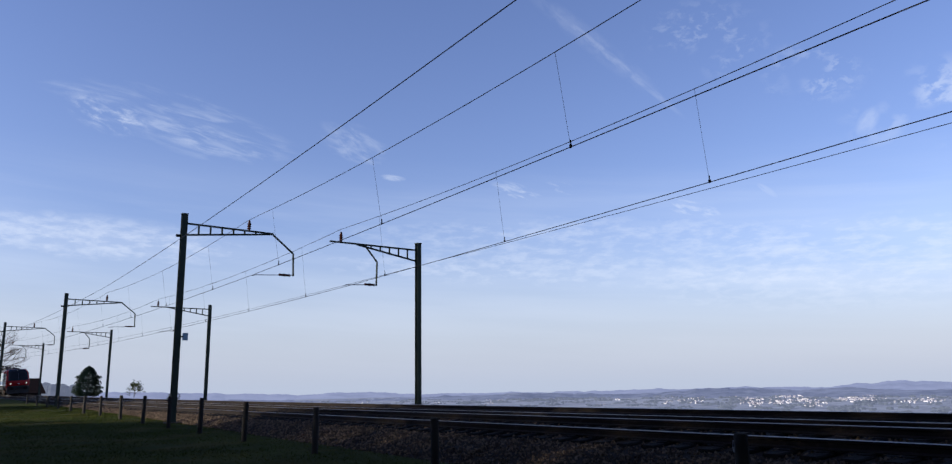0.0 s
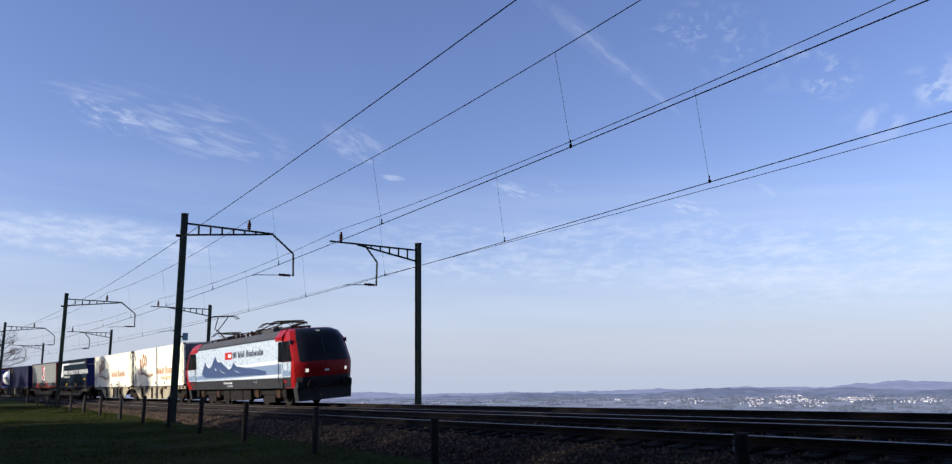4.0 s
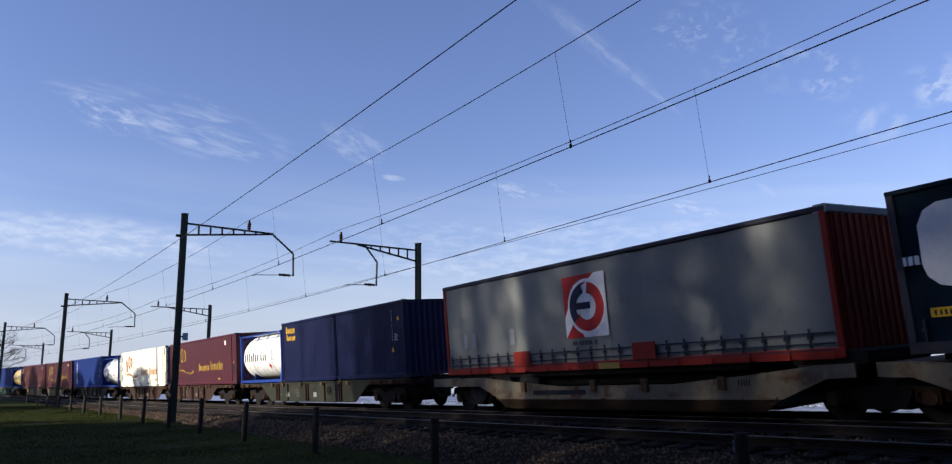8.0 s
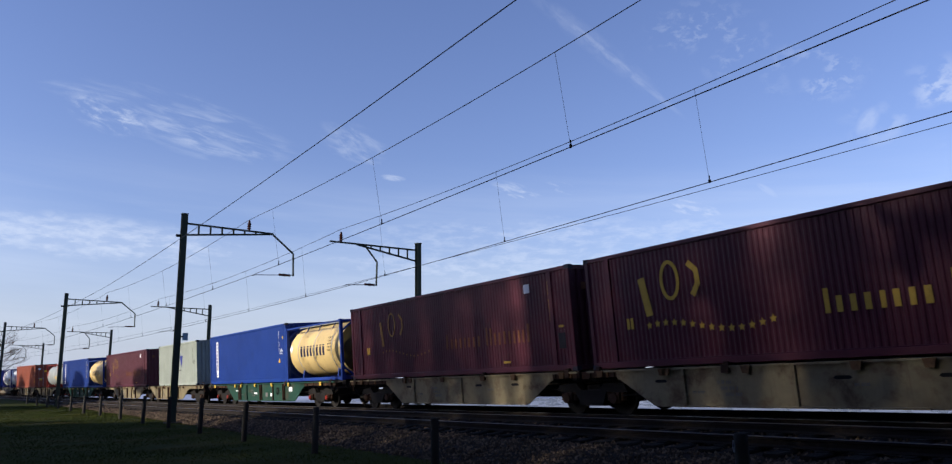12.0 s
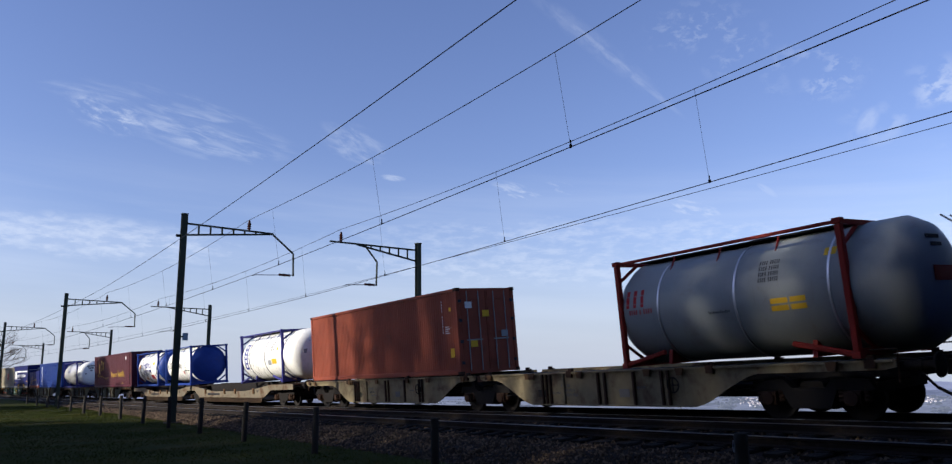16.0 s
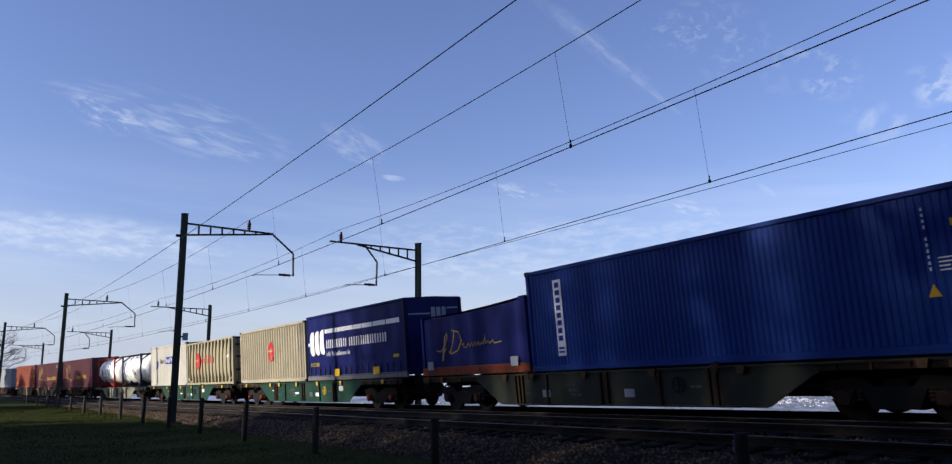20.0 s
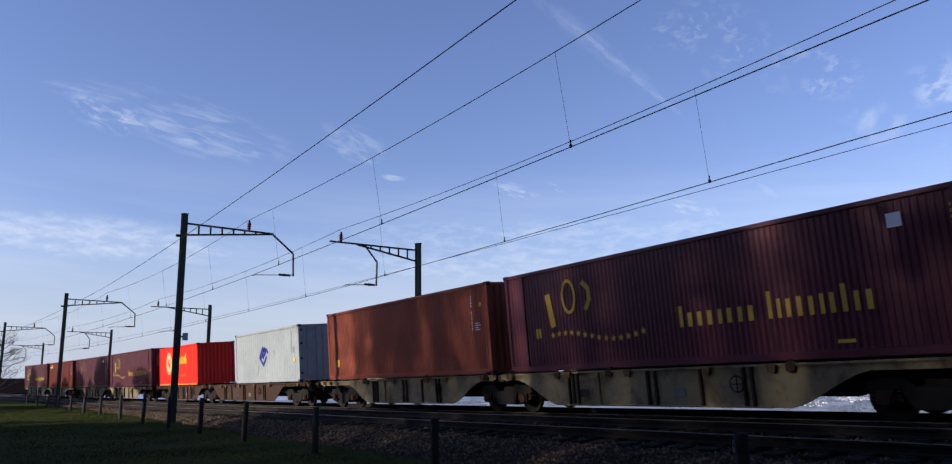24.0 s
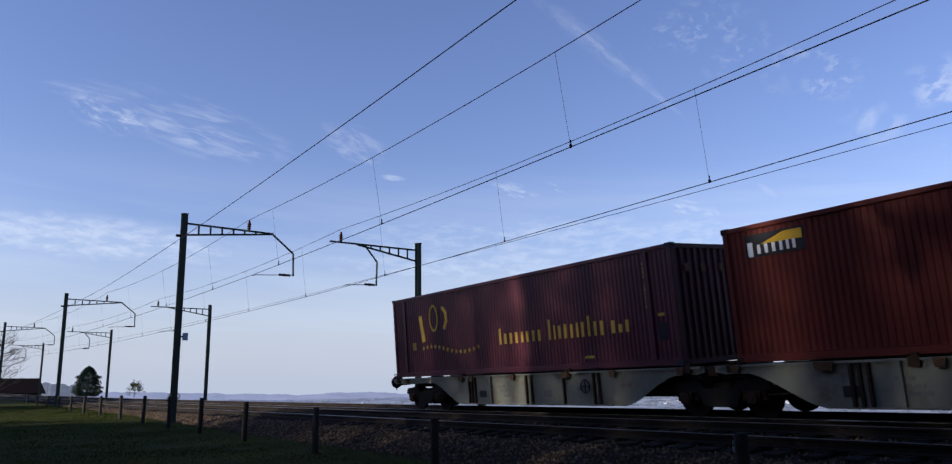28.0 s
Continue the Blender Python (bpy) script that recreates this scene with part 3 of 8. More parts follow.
def train_s(t):
    u = (t - 14.0) / 14.0
    return 14.0 * (23.0614 * u + 0.3303 * u * u + 0.3765 * u ** 3 - 0.3139 * u ** 4)


MOVERS = []          # (thing, place in the train, height above the rails)


def ride(ob, o, lift=0.0):
    MOVERS.append((ob, o, lift))
    ob.matrix_basis = track_pose(o + train_s(0.0), False, lift)
    return ob

# ---------------------------------------------------------------- ground, valley and hills
rnd = random.Random(7)


def ramp(x, points):
    if x <= points[0][0]:
        return points[0][1]
    for (a, b), (c, d) in zip(points[:-1], points[1:]):
        if x <= c:
            return b + (d - b) * (x - a) / (c - a)
    return points[-1][1]


GROUND = [(-600, 4), (-60, 0.3), (-30, -0.35), (-15, -0.74), (-9, -0.66), (-7.4, -0.66), (-6.6, -0.80), (2.8, -0.85), (4.2, -0.95), (10, -2.6), (40, -13), (160, -34), (420, -52), (760, -64)]


def ground_z(s, l):
    z = ramp(l, GROUND)
    if l < -6:
        z += min(0.9, 0.0095 * max(0.0, -s - 8)) * min(1.0, (-6 - l) / 1.2)
        z += 0.07 * noise.noise((s * 0.13, l * 0.2, 3.0)) * min(1.0, (-6 - l) / 3)
    return z + rise(s) * (1.0 if l > -9 else max(0.3, 1 + (l + 9) * 0.02))


def grid_mesh(name, us, vs, place, smooth_it=True):
    sh = Shape()
    nv = len(vs)
    sh.v = [tuple(place(u, v)) for u in us for v in vs]
    sh.f = [(i * nv + j, (i + 1) * nv + j, (i + 1) * nv + j + 1, i * nv + j + 1) for i in range(len(us) - 1) for j in range(nv - 1)]
    return sh.mesh(name, 180 if smooth_it else None)


def build_ground():
    us = [-900, -600, -420, -320] + [-250 + 6 * i for i in range(27)] + [-90 + 1.5 * i for i in range(67)] + [14 + 8 * i for i in range(8)] + [120, 250, 500, 900]
    vs = [-600, -300, -140, -80, -50, -36, -28, -23, -20, -18] + [-17 + 0.8 * i for i in range(10)] + [-9.0, -8.5, -8, -7.5, -7, -6.6, -6, -4, -2, 0, 2.0, 2.8, 3.5, 4.2, 5.5, 7, 10, 16, 25, 40, 70, 110, 160, 240, 330, 420, 600, 760]

    def place(u, v):
        x, y, th = line_at(u, v)
        return (x, y, ground_z(u, v))
    g = part("ground", grid_mesh("ground", us, vs, place), "earth")
    tagged(g, "dark shaded meadow of short grass falling to a valley behind the railway", "ground", kind="structure")


def build_distance():
    azs = [radians(-100 + 1.0 * i) for i in range(92)]
    ds = [520, 700, 900, 1150, 1450, 1800, 2200, 2700, 3300, 4000, 4700]

    def place(a, d):
        z = -66 + 5 * noise.noise((a * 6, d * 0.0011, 0.5)) + 3 * noise.noise((a * 25, d * 0.004, 4.5))
        return (d * math.sin(a), d * math.cos(a), z)
    tagged(part("backdrop_valley", grid_mesh("backdrop_valley", azs, ds, place), "valley"), "valley floor with fields far below the line, haze painted as glow", "valley", kind="structure")

    def ridge(name, dist, crest, material, label, rough):
        fine = [radians(-100 + 0.125 * i) for i in range(731)]
        rows = [(-700, 0.0), (-420, 0.35), (-220, 0.72), (-90, 0.92), (0, 1.0), (140, 0.9)]

        def spot(a, k):
            dd, hh = rows[k]
            az = math.degrees(a)
            top = ramp(az, crest) + rough * noise.noise((az * 0.55, dist * 0.01, 0)) + rough * 0.8 * noise.noise((az * 1.5, dist * 0.01, 2)) + rough * 0.35 * noise.noise((az * 5.0, dist * 0.01, 5))
            d = dist + dd + 120 * noise.noise((az * 0.3, k * 0.9, dist))
            z = -80 + (top + 80) * hh + 4 * noise.noise((az * 1.6, k * 2.1, 1.0)) * (1 if 0 < k < 4 else 0)
            return (d * math.sin(a), d * math.cos(a), z)
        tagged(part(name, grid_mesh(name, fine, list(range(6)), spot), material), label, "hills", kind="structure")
    ridge("backdrop_hills_far", 4550, [(-100, -40), (-90, -25), (-80, -14), (-70, -46), (-65, -36), (-62, -50), (-55, -52), (-47, -50), (-42, -42), (-36, -36), (-33, -46), (-30, -24), (-28, -14), (-26, -24), (-22, -20), (-10, -20)], "hill_far", "ridge on the far side of the valley, painted pale blue for haze", 7)
    ridge("backdrop_hills_near", 3600, [(-100, -50), (-80, -42), (-68, -64), (-58, -52), (-52, -44), (-47, -56), (-43, -50), (-40, -34), (-37, -36), (-34, -46), (-31, -36), (-28, -52), (-22, -44), (-10, -40)], "hill_near", "wooded hills across the valley, painted blue-grey for haze", 6)
    town, roofs, woods = Shape(), Shape(), Shape()

    def floor_z(a, d):
        return -66 + 5 * noise.noise((a * 6, d * 0.0011, 0.5)) + 3 * noise.noise((a * 25, d * 0.004, 4.5))
    for az0, az1, d0, d1, n in ((-37.5, -31.0, 2200, 3300, 230), (-31.8, -26.0, 2500, 3300, 160), (-60, -54, 2600, 3200, 18), (-48.5, -40.5, 2200, 3000, 34), (-28, -24, 2100, 2600, 40), (-68, -61, 2500, 3000, 8), (-43, -37, 2700, 3200, 24)):
        cores = [(radians(rnd.uniform(az0, az1)), rnd.uniform(d0, d1)) for _ in range(7)]
        for _ in range(n):
            ca, cd = rnd.choice(cores)
            a, d = ca + radians(rnd.gauss(0, 0.42)), cd + rnd.gauss(0, 110)
            x, y, z = d * math.sin(a), d * math.cos(a), floor_z(a, d)
            w, l, h = rnd.uniform(1.2, 2.2), rnd.uniform(1.3, 2.7), rnd.uniform(1.4, 2.7)
            if rnd.random() < 0.07:
                l, h = l * 2.4, h * 1.3
            town.box(x - l, x + l, y - w, y + w, z - 6, z + h)
            roofs.add([(x - l - 0.5, y - w - 0.5, z + h), (x + l + 0.5, y - w - 0.5, z + h), (x + l + 0.5, y + w + 0.5, z + h), (x - l - 0.5, y + w + 0.5, z + h), (x - l - 0.5, y, z + h + 1.3), (x + l + 0.5, y, z + h + 1.3)],
                      [(0, 1, 5, 4), (2, 3, 4, 5), (0, 4, 3), (1, 2, 5)])
    for _ in range(420):
        a, d = radians(rnd.uniform(-72, -22)), rnd.uniform(1500, 3500)
        run = rnd.randint(2, 7)
        for k in range(run):
            q, e = a + radians(0.16 * k) + rnd.gauss(0, 0.0008), d + rnd.gauss(0, 25)
            x, y, z = e * math.sin(q), e * math.cos(q), floor_z(q, e)
            r, hh = rnd.uniform(4, 9), rnd.uniform(3.0, 6.5)
            ring = [(x + r * math.cos(j * 1.047 + k) * rnd.uniform(0.8, 1.2), y + r * math.sin(j * 1.047 + k) * rnd.uniform(0.8, 1.2)) for j in range(6)]
            woods.add([(p, o, z - 3) for p, o in ring] + [(x + (p - x) * 0.7, y + (o - y) * 0.7, z + hh * rnd.uniform(0.6, 0.9)) for p, o in ring] + [(x, y, z + hh)],
                      [(j, (j + 1) % 6, 6 + (j + 1) % 6, 6 + j) for j in range(6)] + [(6 + j, 6 + (j + 1) % 6, 12) for j in range(6)])
    for k in range(26):
        q, e = radians(-86.6 + 0.10 * k + rnd.gauss(0, 0.05)), rnd.uniform(860, 940)
        x, y, r, top = e * math.sin(q), e * math.cos(q), rnd.uniform(5, 10), 9.0 - 0.16 * k + rnd.uniform(-1.5, 1.5)
        ring = [(x + r * math.cos(j * 1.047 + k), y + r * math.sin(j * 1.047 + k)) for j in range(6)]
        woods.add([(p, o, -22) for p, o in ring] + [(x + (p - x) * 0.6, y + (o - y) * 0.6, top - rnd.uniform(1.0, 3.0)) for p, o in ring] + [(x, y, top)],
                  [(j, (j + 1) % 6, 6 + (j + 1) % 6, 6 + j) for j in range(6)] + [(6 + j, 6 + (j + 1) % 6, 12) for j in range(6)])
    t = tagged(part("distant_town", town, "town_wall"), "scattered white houses of a far town in the valley", "town", kind="stuff")
    part("roofs", roofs, "town_roof", t)
    tagged(part("distant_woods", woods, "wood"), "strips of woodland on the valley floor, painted blue-grey for haze", "woods", kind="stuff")


build_ground()
build_distance()

# ---------------------------------------------------------------- the two tracks


def rail_z(l):
    """Height of the plane of the rails, at l."""
    if l > -SPACING / 2:
        return (l + 0.75) * CANT
    return -0.05 + (l + SPACING + 0.75) * CANT


def build_tracks():
    # ballast
    prof = [(-7.25, -0.74), (-6.9, -0.66), (-6.5, -0.50), (-6.15, -0.36), (-5.85, -0.27), (-5.5, -0.235), (-5.2, -0.215), (-4.75, -0.20), (-4.4, -0.2), (-4.0, -0.2), (-3.6, -0.2), (-3.25, -0.2), (-2.9, -0.2), (-2.5, -0.21),
            (-2.1, -0.24), (-1.7, -0.22), (-1.2, -0.2), (-0.75, -0.2), (-0.3, -0.2), (0.2, -0.2), (0.75, -0.2), (1.2, -0.21), (1.7, -0.24), (2.1, -0.4), (2.7, -0.85)]
    us = [-250 + 5 * i for i in range(32)] + [-90 + 0.5 * i for i in range(196)] + [8 + 6 * i for i in range(10)]

    def place(u, j):
        l, z = prof[int(j)]
        near = 1.0 if u > -60 else 0.4
        bump = 0.035 * noise.noise((u * 1.9, l * 2.3, 1.0)) + 0.03 * noise.noise((u * 0.5, l * 0.8, 6.0))
        return line_point(u, l, z + max(-0.25, min(rail_z(max(-5.6, min(1.6, l))), 0.35)) + bump * near)
    tagged(part("ballast", grid_mesh("ballast", us, list(range(len(prof))), place), "ballast"), "bed of crushed stone under two tracks, darkened for shade between stones", "ballast", kind="structure")
    stones = Shape()
    for _ in range(60000):
        q = rnd.random()
        s = -3 - 72 * rnd.random() ** 1.05
        l = rnd.uniform(-7.5, -5.3) if q < 0.62 else (rnd.uniform(-5.3, -1.9) if q < 0.85 else rnd.uniform(-1.9, 1.6))
        k = 0
        while k < len(prof) - 2 and prof[k + 1][0] < l:
            k += 1
        (a, za), (b, zb) = prof[k], prof[k + 1]
        z = za + (zb - za) * max(0.0, (l - a)) / (b - a) + max(-0.25, min(rail_z(max(-5.6, min(1.6, l))), 0.35))
        z += 0.035 * noise.noise((s * 1.9, l * 2.3, 1.0)) + 0.03 * noise.noise((s * 0.5, l * 0.8, 6.0))
        p = line_point(s, l, z + 0.008)
        r = rnd.uniform(0.018, 0.050) * (1 + 0.016 * max(0.0, -s - 8))
        turn = Euler((rnd.uniform(0, 3), rnd.uniform(0, 3), rnd.uniform(0, 3))).to_matrix()
        stones.add([p + turn @ Vector(v) for v in ((r, 0, 0.1 * r), (-r, 0.2 * r, 0), (0, r * 0.8, 0), (0.1 * r, -r * 0.8, 0), (0, 0, r * 0.7), (0.1 * r, 0, -r * 0.7))],
                   [(0, 2, 4), (2, 1, 4), (1, 3, 4), (3, 0, 4), (2, 0, 5), (1, 2, 5), (3, 1, 5), (0, 3, 5)])
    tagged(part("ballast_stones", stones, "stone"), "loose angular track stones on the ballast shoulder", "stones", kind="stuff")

    sl = Shape().box(-0.13, 0.13, -1.28, 1.28, -0.33, -0.165, 0.02)
    for y in (-0.7535, 0.7535):
        sl.box(-0.09, 0.09, y - 0.19, y + 0.19, -0.165, -0.15)
    sl_mesh = sl.mesh("sleeper")
    sl_mesh.materials.append(M["sleeper"])
    for near, name in ((True, "near_track"), (False, "far_track")):
        tr = tagged(new(name), "railway track with rusty rails on dark sleepers" if near else "railway track carrying the freight train, rails on dark sleepers", "railway track", kind="structure")
        for side in (-0.7535, 0.7535):
            body, head = Shape(), Shape()
            us2 = [-250 + 5 * i for i in range(65)]
            rows = [track_pose(u, near) for u in us2]
            outline = [(-0.07, -0.15), (0.07, -0.15), (0.07, -0.135), (0.012, -0.115), (0.012, -0.045), (0.035, -0.035), (0.035, -0.004), (-0.035, -0.004), (-0.035, -0.035), (-0.012, -0.045), (-0.012, -0.115), (-0.07, -0.135)]
            n = len(outline)
            body.v = [tuple(m @ Vector((0, side + a, b))) for m in rows for a, b in outline]
            body.f = [(i * n + j, (i + 1) * n + j, (i + 1) * n + (j + 1) % n, i * n + (j + 1) % n) for i in range(len(rows) - 1) for j in range(n)]
            top = [(-0.030, -0.008), (0.030, -0.008), (0.030, -0.002), (0.020, 0.0), (-0.020, 0.0), (-0.030, -0.002)]
            head.v = [tuple(m @ Vector((0, side + a, b + 0.003))) for m in rows for a, b in top]
            head.f = [(i * 6 + j, (i + 1) * 6 + j, (i + 1) * 6 + (j + 1) % 6, i * 6 + (j + 1) % 6) for i in range(len(rows) - 1) for j in range(6)]
            r = part("rail", body, "rail_side", tr)
            part("rail_head", head, "rail_head", r, "polished running surface")
        rest = Shape()
        for i in range(520):
            s = 60 - 0.6 * i
            if -64 < s < -3:
                part("sleeper", sl_mesh, None, tr, at=track_pose(s + rnd.uniform(-0.02, 0.02), near) @ pose(0, 0, 0, 0, 0, rnd.uniform(-0.6, 0.6)))
            else:
                m = track_pose(s, near)
                rest.add([m @ Vector(p) for p in sl.v[:16]], sl.f[:10])
        tagged(part("sleepers", rest, "sleeper", tr), kind="stuff")


build_tracks()

# ---------------------------------------------------------------- grass


def build_grass():
    g = Shape()
    for i in range(90000):
        s = -4 - 62 * rnd.random() ** 1.3
        l = -7.3 - 7.2 * rnd.random() ** (0.8 if s > -25 else 1.1)
        if noise.noise((s * 0.6, l * 0.9, 9)) < -0.42:
            continue
        x, y, th = line_at(s, l)
        if math.hypot(x, y) < 3.0:
            continue
        z = ground_z(s, l) - 0.01
        h = rnd.uniform(0.02, 0.055) * (1 + 0.6 * noise.noise((s * 0.4, l * 0.4, 2)))
        w, a = rnd.uniform(0.004, 0.008) * (1 + abs(s) / 40), rnd.uniform(0, 6.283)
        dx, dy, bx, by = math.cos(a) * w, math.sin(a) * w, rnd.uniform(-0.05, 0.05), rnd.uniform(-0.05, 0.05)
        g.add([(x - dx, y - dy, z), (x + dx, y + dy, z), (x + dx * 0.6 + bx * 0.5, y + dy * 0.6 + by * 0.5, z + h * 0.6), (x - dx * 0.6 + bx * 0.5, y - dy * 0.6 + by * 0.5, z + h * 0.6), (x + bx, y + by, z + h)],
              [(0, 1, 2, 3), (3, 2, 4)])
    tagged(part("grass", g, "blade"), "short green and straw-coloured winter grass", "grass", kind="stuff")


build_grass()

# ---------------------------------------------------------------- masts, brackets and wires


def build_mast(s, near, top, base_z, plate=False, drop=0.0):
    """An H-section mast with a lattice bracket over its track. Local x along the line, y towards the track, z up."""
    l = -SPACING - 3.50 if near else 3.20
    x, y, th = line_at(s, l)
    root = tagged(new("catenary_mast"), "dark green steel catenary mast with lattice bracket beside the near track" if near else "dark steel catenary mast with lattice bracket on the valley side", "mast", "catenary masts along the line")
    root.matrix_basis = Matrix.Translation((x, y, rise(s) - drop)) @ Matrix.Rotation(th + (0 if near else math.pi), 4, "Z")
    w, tf = 0.115, 0.014
    part("mast_web", Shape().box(-w, w, -0.006, 0.006, base_z, top), "mast", root)
    part("flange", Shape().box(w - tf, w, -w, w, base_z, top), "mast", root)
    part("flange", Shape().box(-w, -w + tf, -w, w, base_z, top), "mast", root)
    part("cap_plate", Shape().box(-w - 0.02, w + 0.02, -w - 0.02, w + 0.02, top, top + 0.02), "mast", root)
    part("foundation", Shape().box(-0.32, 0.32, -0.32, 0.32, base_z - 0.5, base_z + 0.06, 0.04), "plaster", root, "weathered concrete foot")
    # bracket: y counts from the mast
    zt, zb = (7.73, 7.24) if near else (7.34, 6.80)
    reach = 3.86 if near else 4.65
    zend = 7.66 if near else 7.36
    hang = 3.80 if near else 2.91
    by, bz, tz = (4.83, 6.84, 5.86) if near else (2.24, 6.58, 5.52)
    tw = 0.05
    part("top_chord", Shape().tube((0, w, zt), (0, reach, zend), tw, tw, 4), "mast", root)
    joint = min(reach, hang)
    part("bottom_chord", Shape().tube((0, w, zb), (0, joint if near else 3.3, zend - 0.03), tw, tw, 4), "mast", root)
    for k in range(1, 7 if near else 6):
        f = k / (7.5 if near else 6.5)
        yy = w + f * ((joint if near else 3.3) - w)
        z0 = zb + f * (zend - 0.03 - zb)
        z1 = zt + (zend - zt) * (yy - w) / (reach - w)
        if z1 - z0 > 0.06:
            part("strut", Shape().box(-0.02, 0.02, yy - 0.035, yy + 0.035, z0, z1), "mast", root)
    part("hanger_tube", Shape().path([(0, hang, zend), (0, by, bz), (0, by + 0.03, tz - 0.05)], 0.042, 8), "mast", root)
    sy = 3.11 if near else 3.80
    part("steady_arm", Shape().path([(0, by, tz), (0, sy, tz - 0.10), (-0.0, sy - 0.12 if near else sy + 0.12, tz - 0.16)], 0.016, 6), "wire", root)
    part("arm_insulator", Shape().lathe([(-0.28, 0.02), (-0.24, 0.06), (-0.12, 0.045), (0, 0.07), (0.12, 0.045), (0.24, 0.06), (0.28, 0.02)], 10, "y", (0, by + (-0.38 if near else 0.38), tz - 0.02)), "copper", root, "brown glazed insulator", 60)
    iy = 2.76 if near else 4.10
    iz = zt + (zend - zt) * (iy - w) / (reach - w)
    ins = Shape().lathe([(0.0, 0.05), (0.08, 0.05), (0.1, 0.09), (0.17, 0.05), (0.2, 0.1), (0.27, 0.05), (0.3, 0.1), (0.37, 0.05), (0.42, 0.06), (0.48, 0.03)], 10, "z", (0, iy, iz))
    part("post_insulator", ins, "copper", root, "brown ribbed post insulator", 60)
    fz = 7.18 if near else 6.70
    part("feeder_clamp", Shape().box(-0.05, 0.05, -0.3 if near else -0.16, -w, fz - 0.05, fz + 0.05), "iron", root)
    if plate:
        pl = part("sign_plate", Shape().box(-0.02, 0.0, 0.2, 0.42, 2.85, 3.15), "sign_blue", root, "small pale blue sign plate")
        part("lettering", Shape().box(-0.024, -0.02, 0.25, 0.37, 2.95, 3.02), "ink", pl)
        part("plate_bracket", Shape().box(-0.03, 0.03, w, 0.22, 2.97, 3.03), "iron", root)
    return root


NEAR_S = [-33.03, -63.75, -97.22, -131.5]
FAR_S = [-31.89, -64.34, -97.48, -134.05]
for i, s in enumerate(NEAR_S[:3]):
    build_mast(s, True, 8.12, [-0.46, -0.15, 0.1][i], i == 0, (0.0, 0.16, 0.0)[i])
for s in FAR_S:
    build_mast(s, False, 7.68, -0.55)


def build_wires():
    def wire(name, r, l, zs, label, near_sag=None):
        pts = []
        s = -230.0
        while s < 65:
            pts.append(line_point(s, l, zs(s)))
            s += 1.5
        tagged(part(name, Shape().path(pts, r, 5), "wire"), label, "wire", "overhead wires")

    def span(masts, high, low, lift=0.0):
        marks = sorted([-230, -198, -166] + masts + [-1.5, 29.5, 62])

        def z(s):
            for a, b in zip(marks[:-1], marks[1:]):
                if a <= s <= b:
                    f = (s - a) / (b - a)
                    return high - (high - low) * 4 * f * (1 - f) + lift * max(0.0, min(1.0, (s + 33) / 25))
            return high
        return z
    mn, mf = span(NEAR_S, 8.20, 7.88, 0.14), span(FAR_S, 7.97, 7.70, 0.06)
    cn = lambda s: 5.80 + 0.10 * max(0.0, min(1.0, (s + 33) / 24))
    cf = lambda s: 5.35 + 0.15 * max(0.0, min(1.0, (s + 32) / 24))
    ln, lf, cln, clf = -SPACING - 0.74, -0.9, -SPACING - 0.39, -0.6
    wire("messenger_wire", 0.011, ln, mn, "dark carrying cable above the near track")
    wire("contact_wire", 0.012, cln, cn, "dark contact wire above the near track")
    wire("messenger_wire", 0.011, lf, mf, "dark carrying cable above the far track")
    wire("contact_wire", 0.012, clf, cf, "dark contact wire above the far track")
    wire("feeder_wire", 0.012, -SPACING - 3.75, lambda s: 6.75 + 0.5 * max(0.0, min(1.0, (s + 48) / 38)), "dark feeder cable along the near masts")
    wire("feeder_wire", 0.010, 3.2, lambda s: 6.575 - 0.004 * max(0, s + 30), "dark return cable along the far masts")
    for l, cl, zm, zc, first, step in ((ln, cln, mn, cn, -12.2, 9.0), (lf, clf, mf, cf, -11.6, 8.3)):
        s = first + 2 * step
        while s > -125:
            a, b = line_point(s, l, zm(s)), line_point(s, cl, zc(s))
            d = part("dropper", Shape().tube(a, b, 0.004, 0.004, 4), "wire")
            tagged(d, "thin vertical dropper wire with clamp", "wire", "droppers of the overhead line")
            part("clamp", Shape().box(b.x - 0.03, b.x + 0.03, b.y - 0.015, b.y + 0.015, b.z - 0.02, b.z + 0.06).tube(b + Vector((0, 0, 0.06)), b + Vector((0, 0, 0.16)), 0.012, 0.02, 5), "iron", d)
            s -= step


build_wires()

# ---------------------------------------------------------------- fence posts


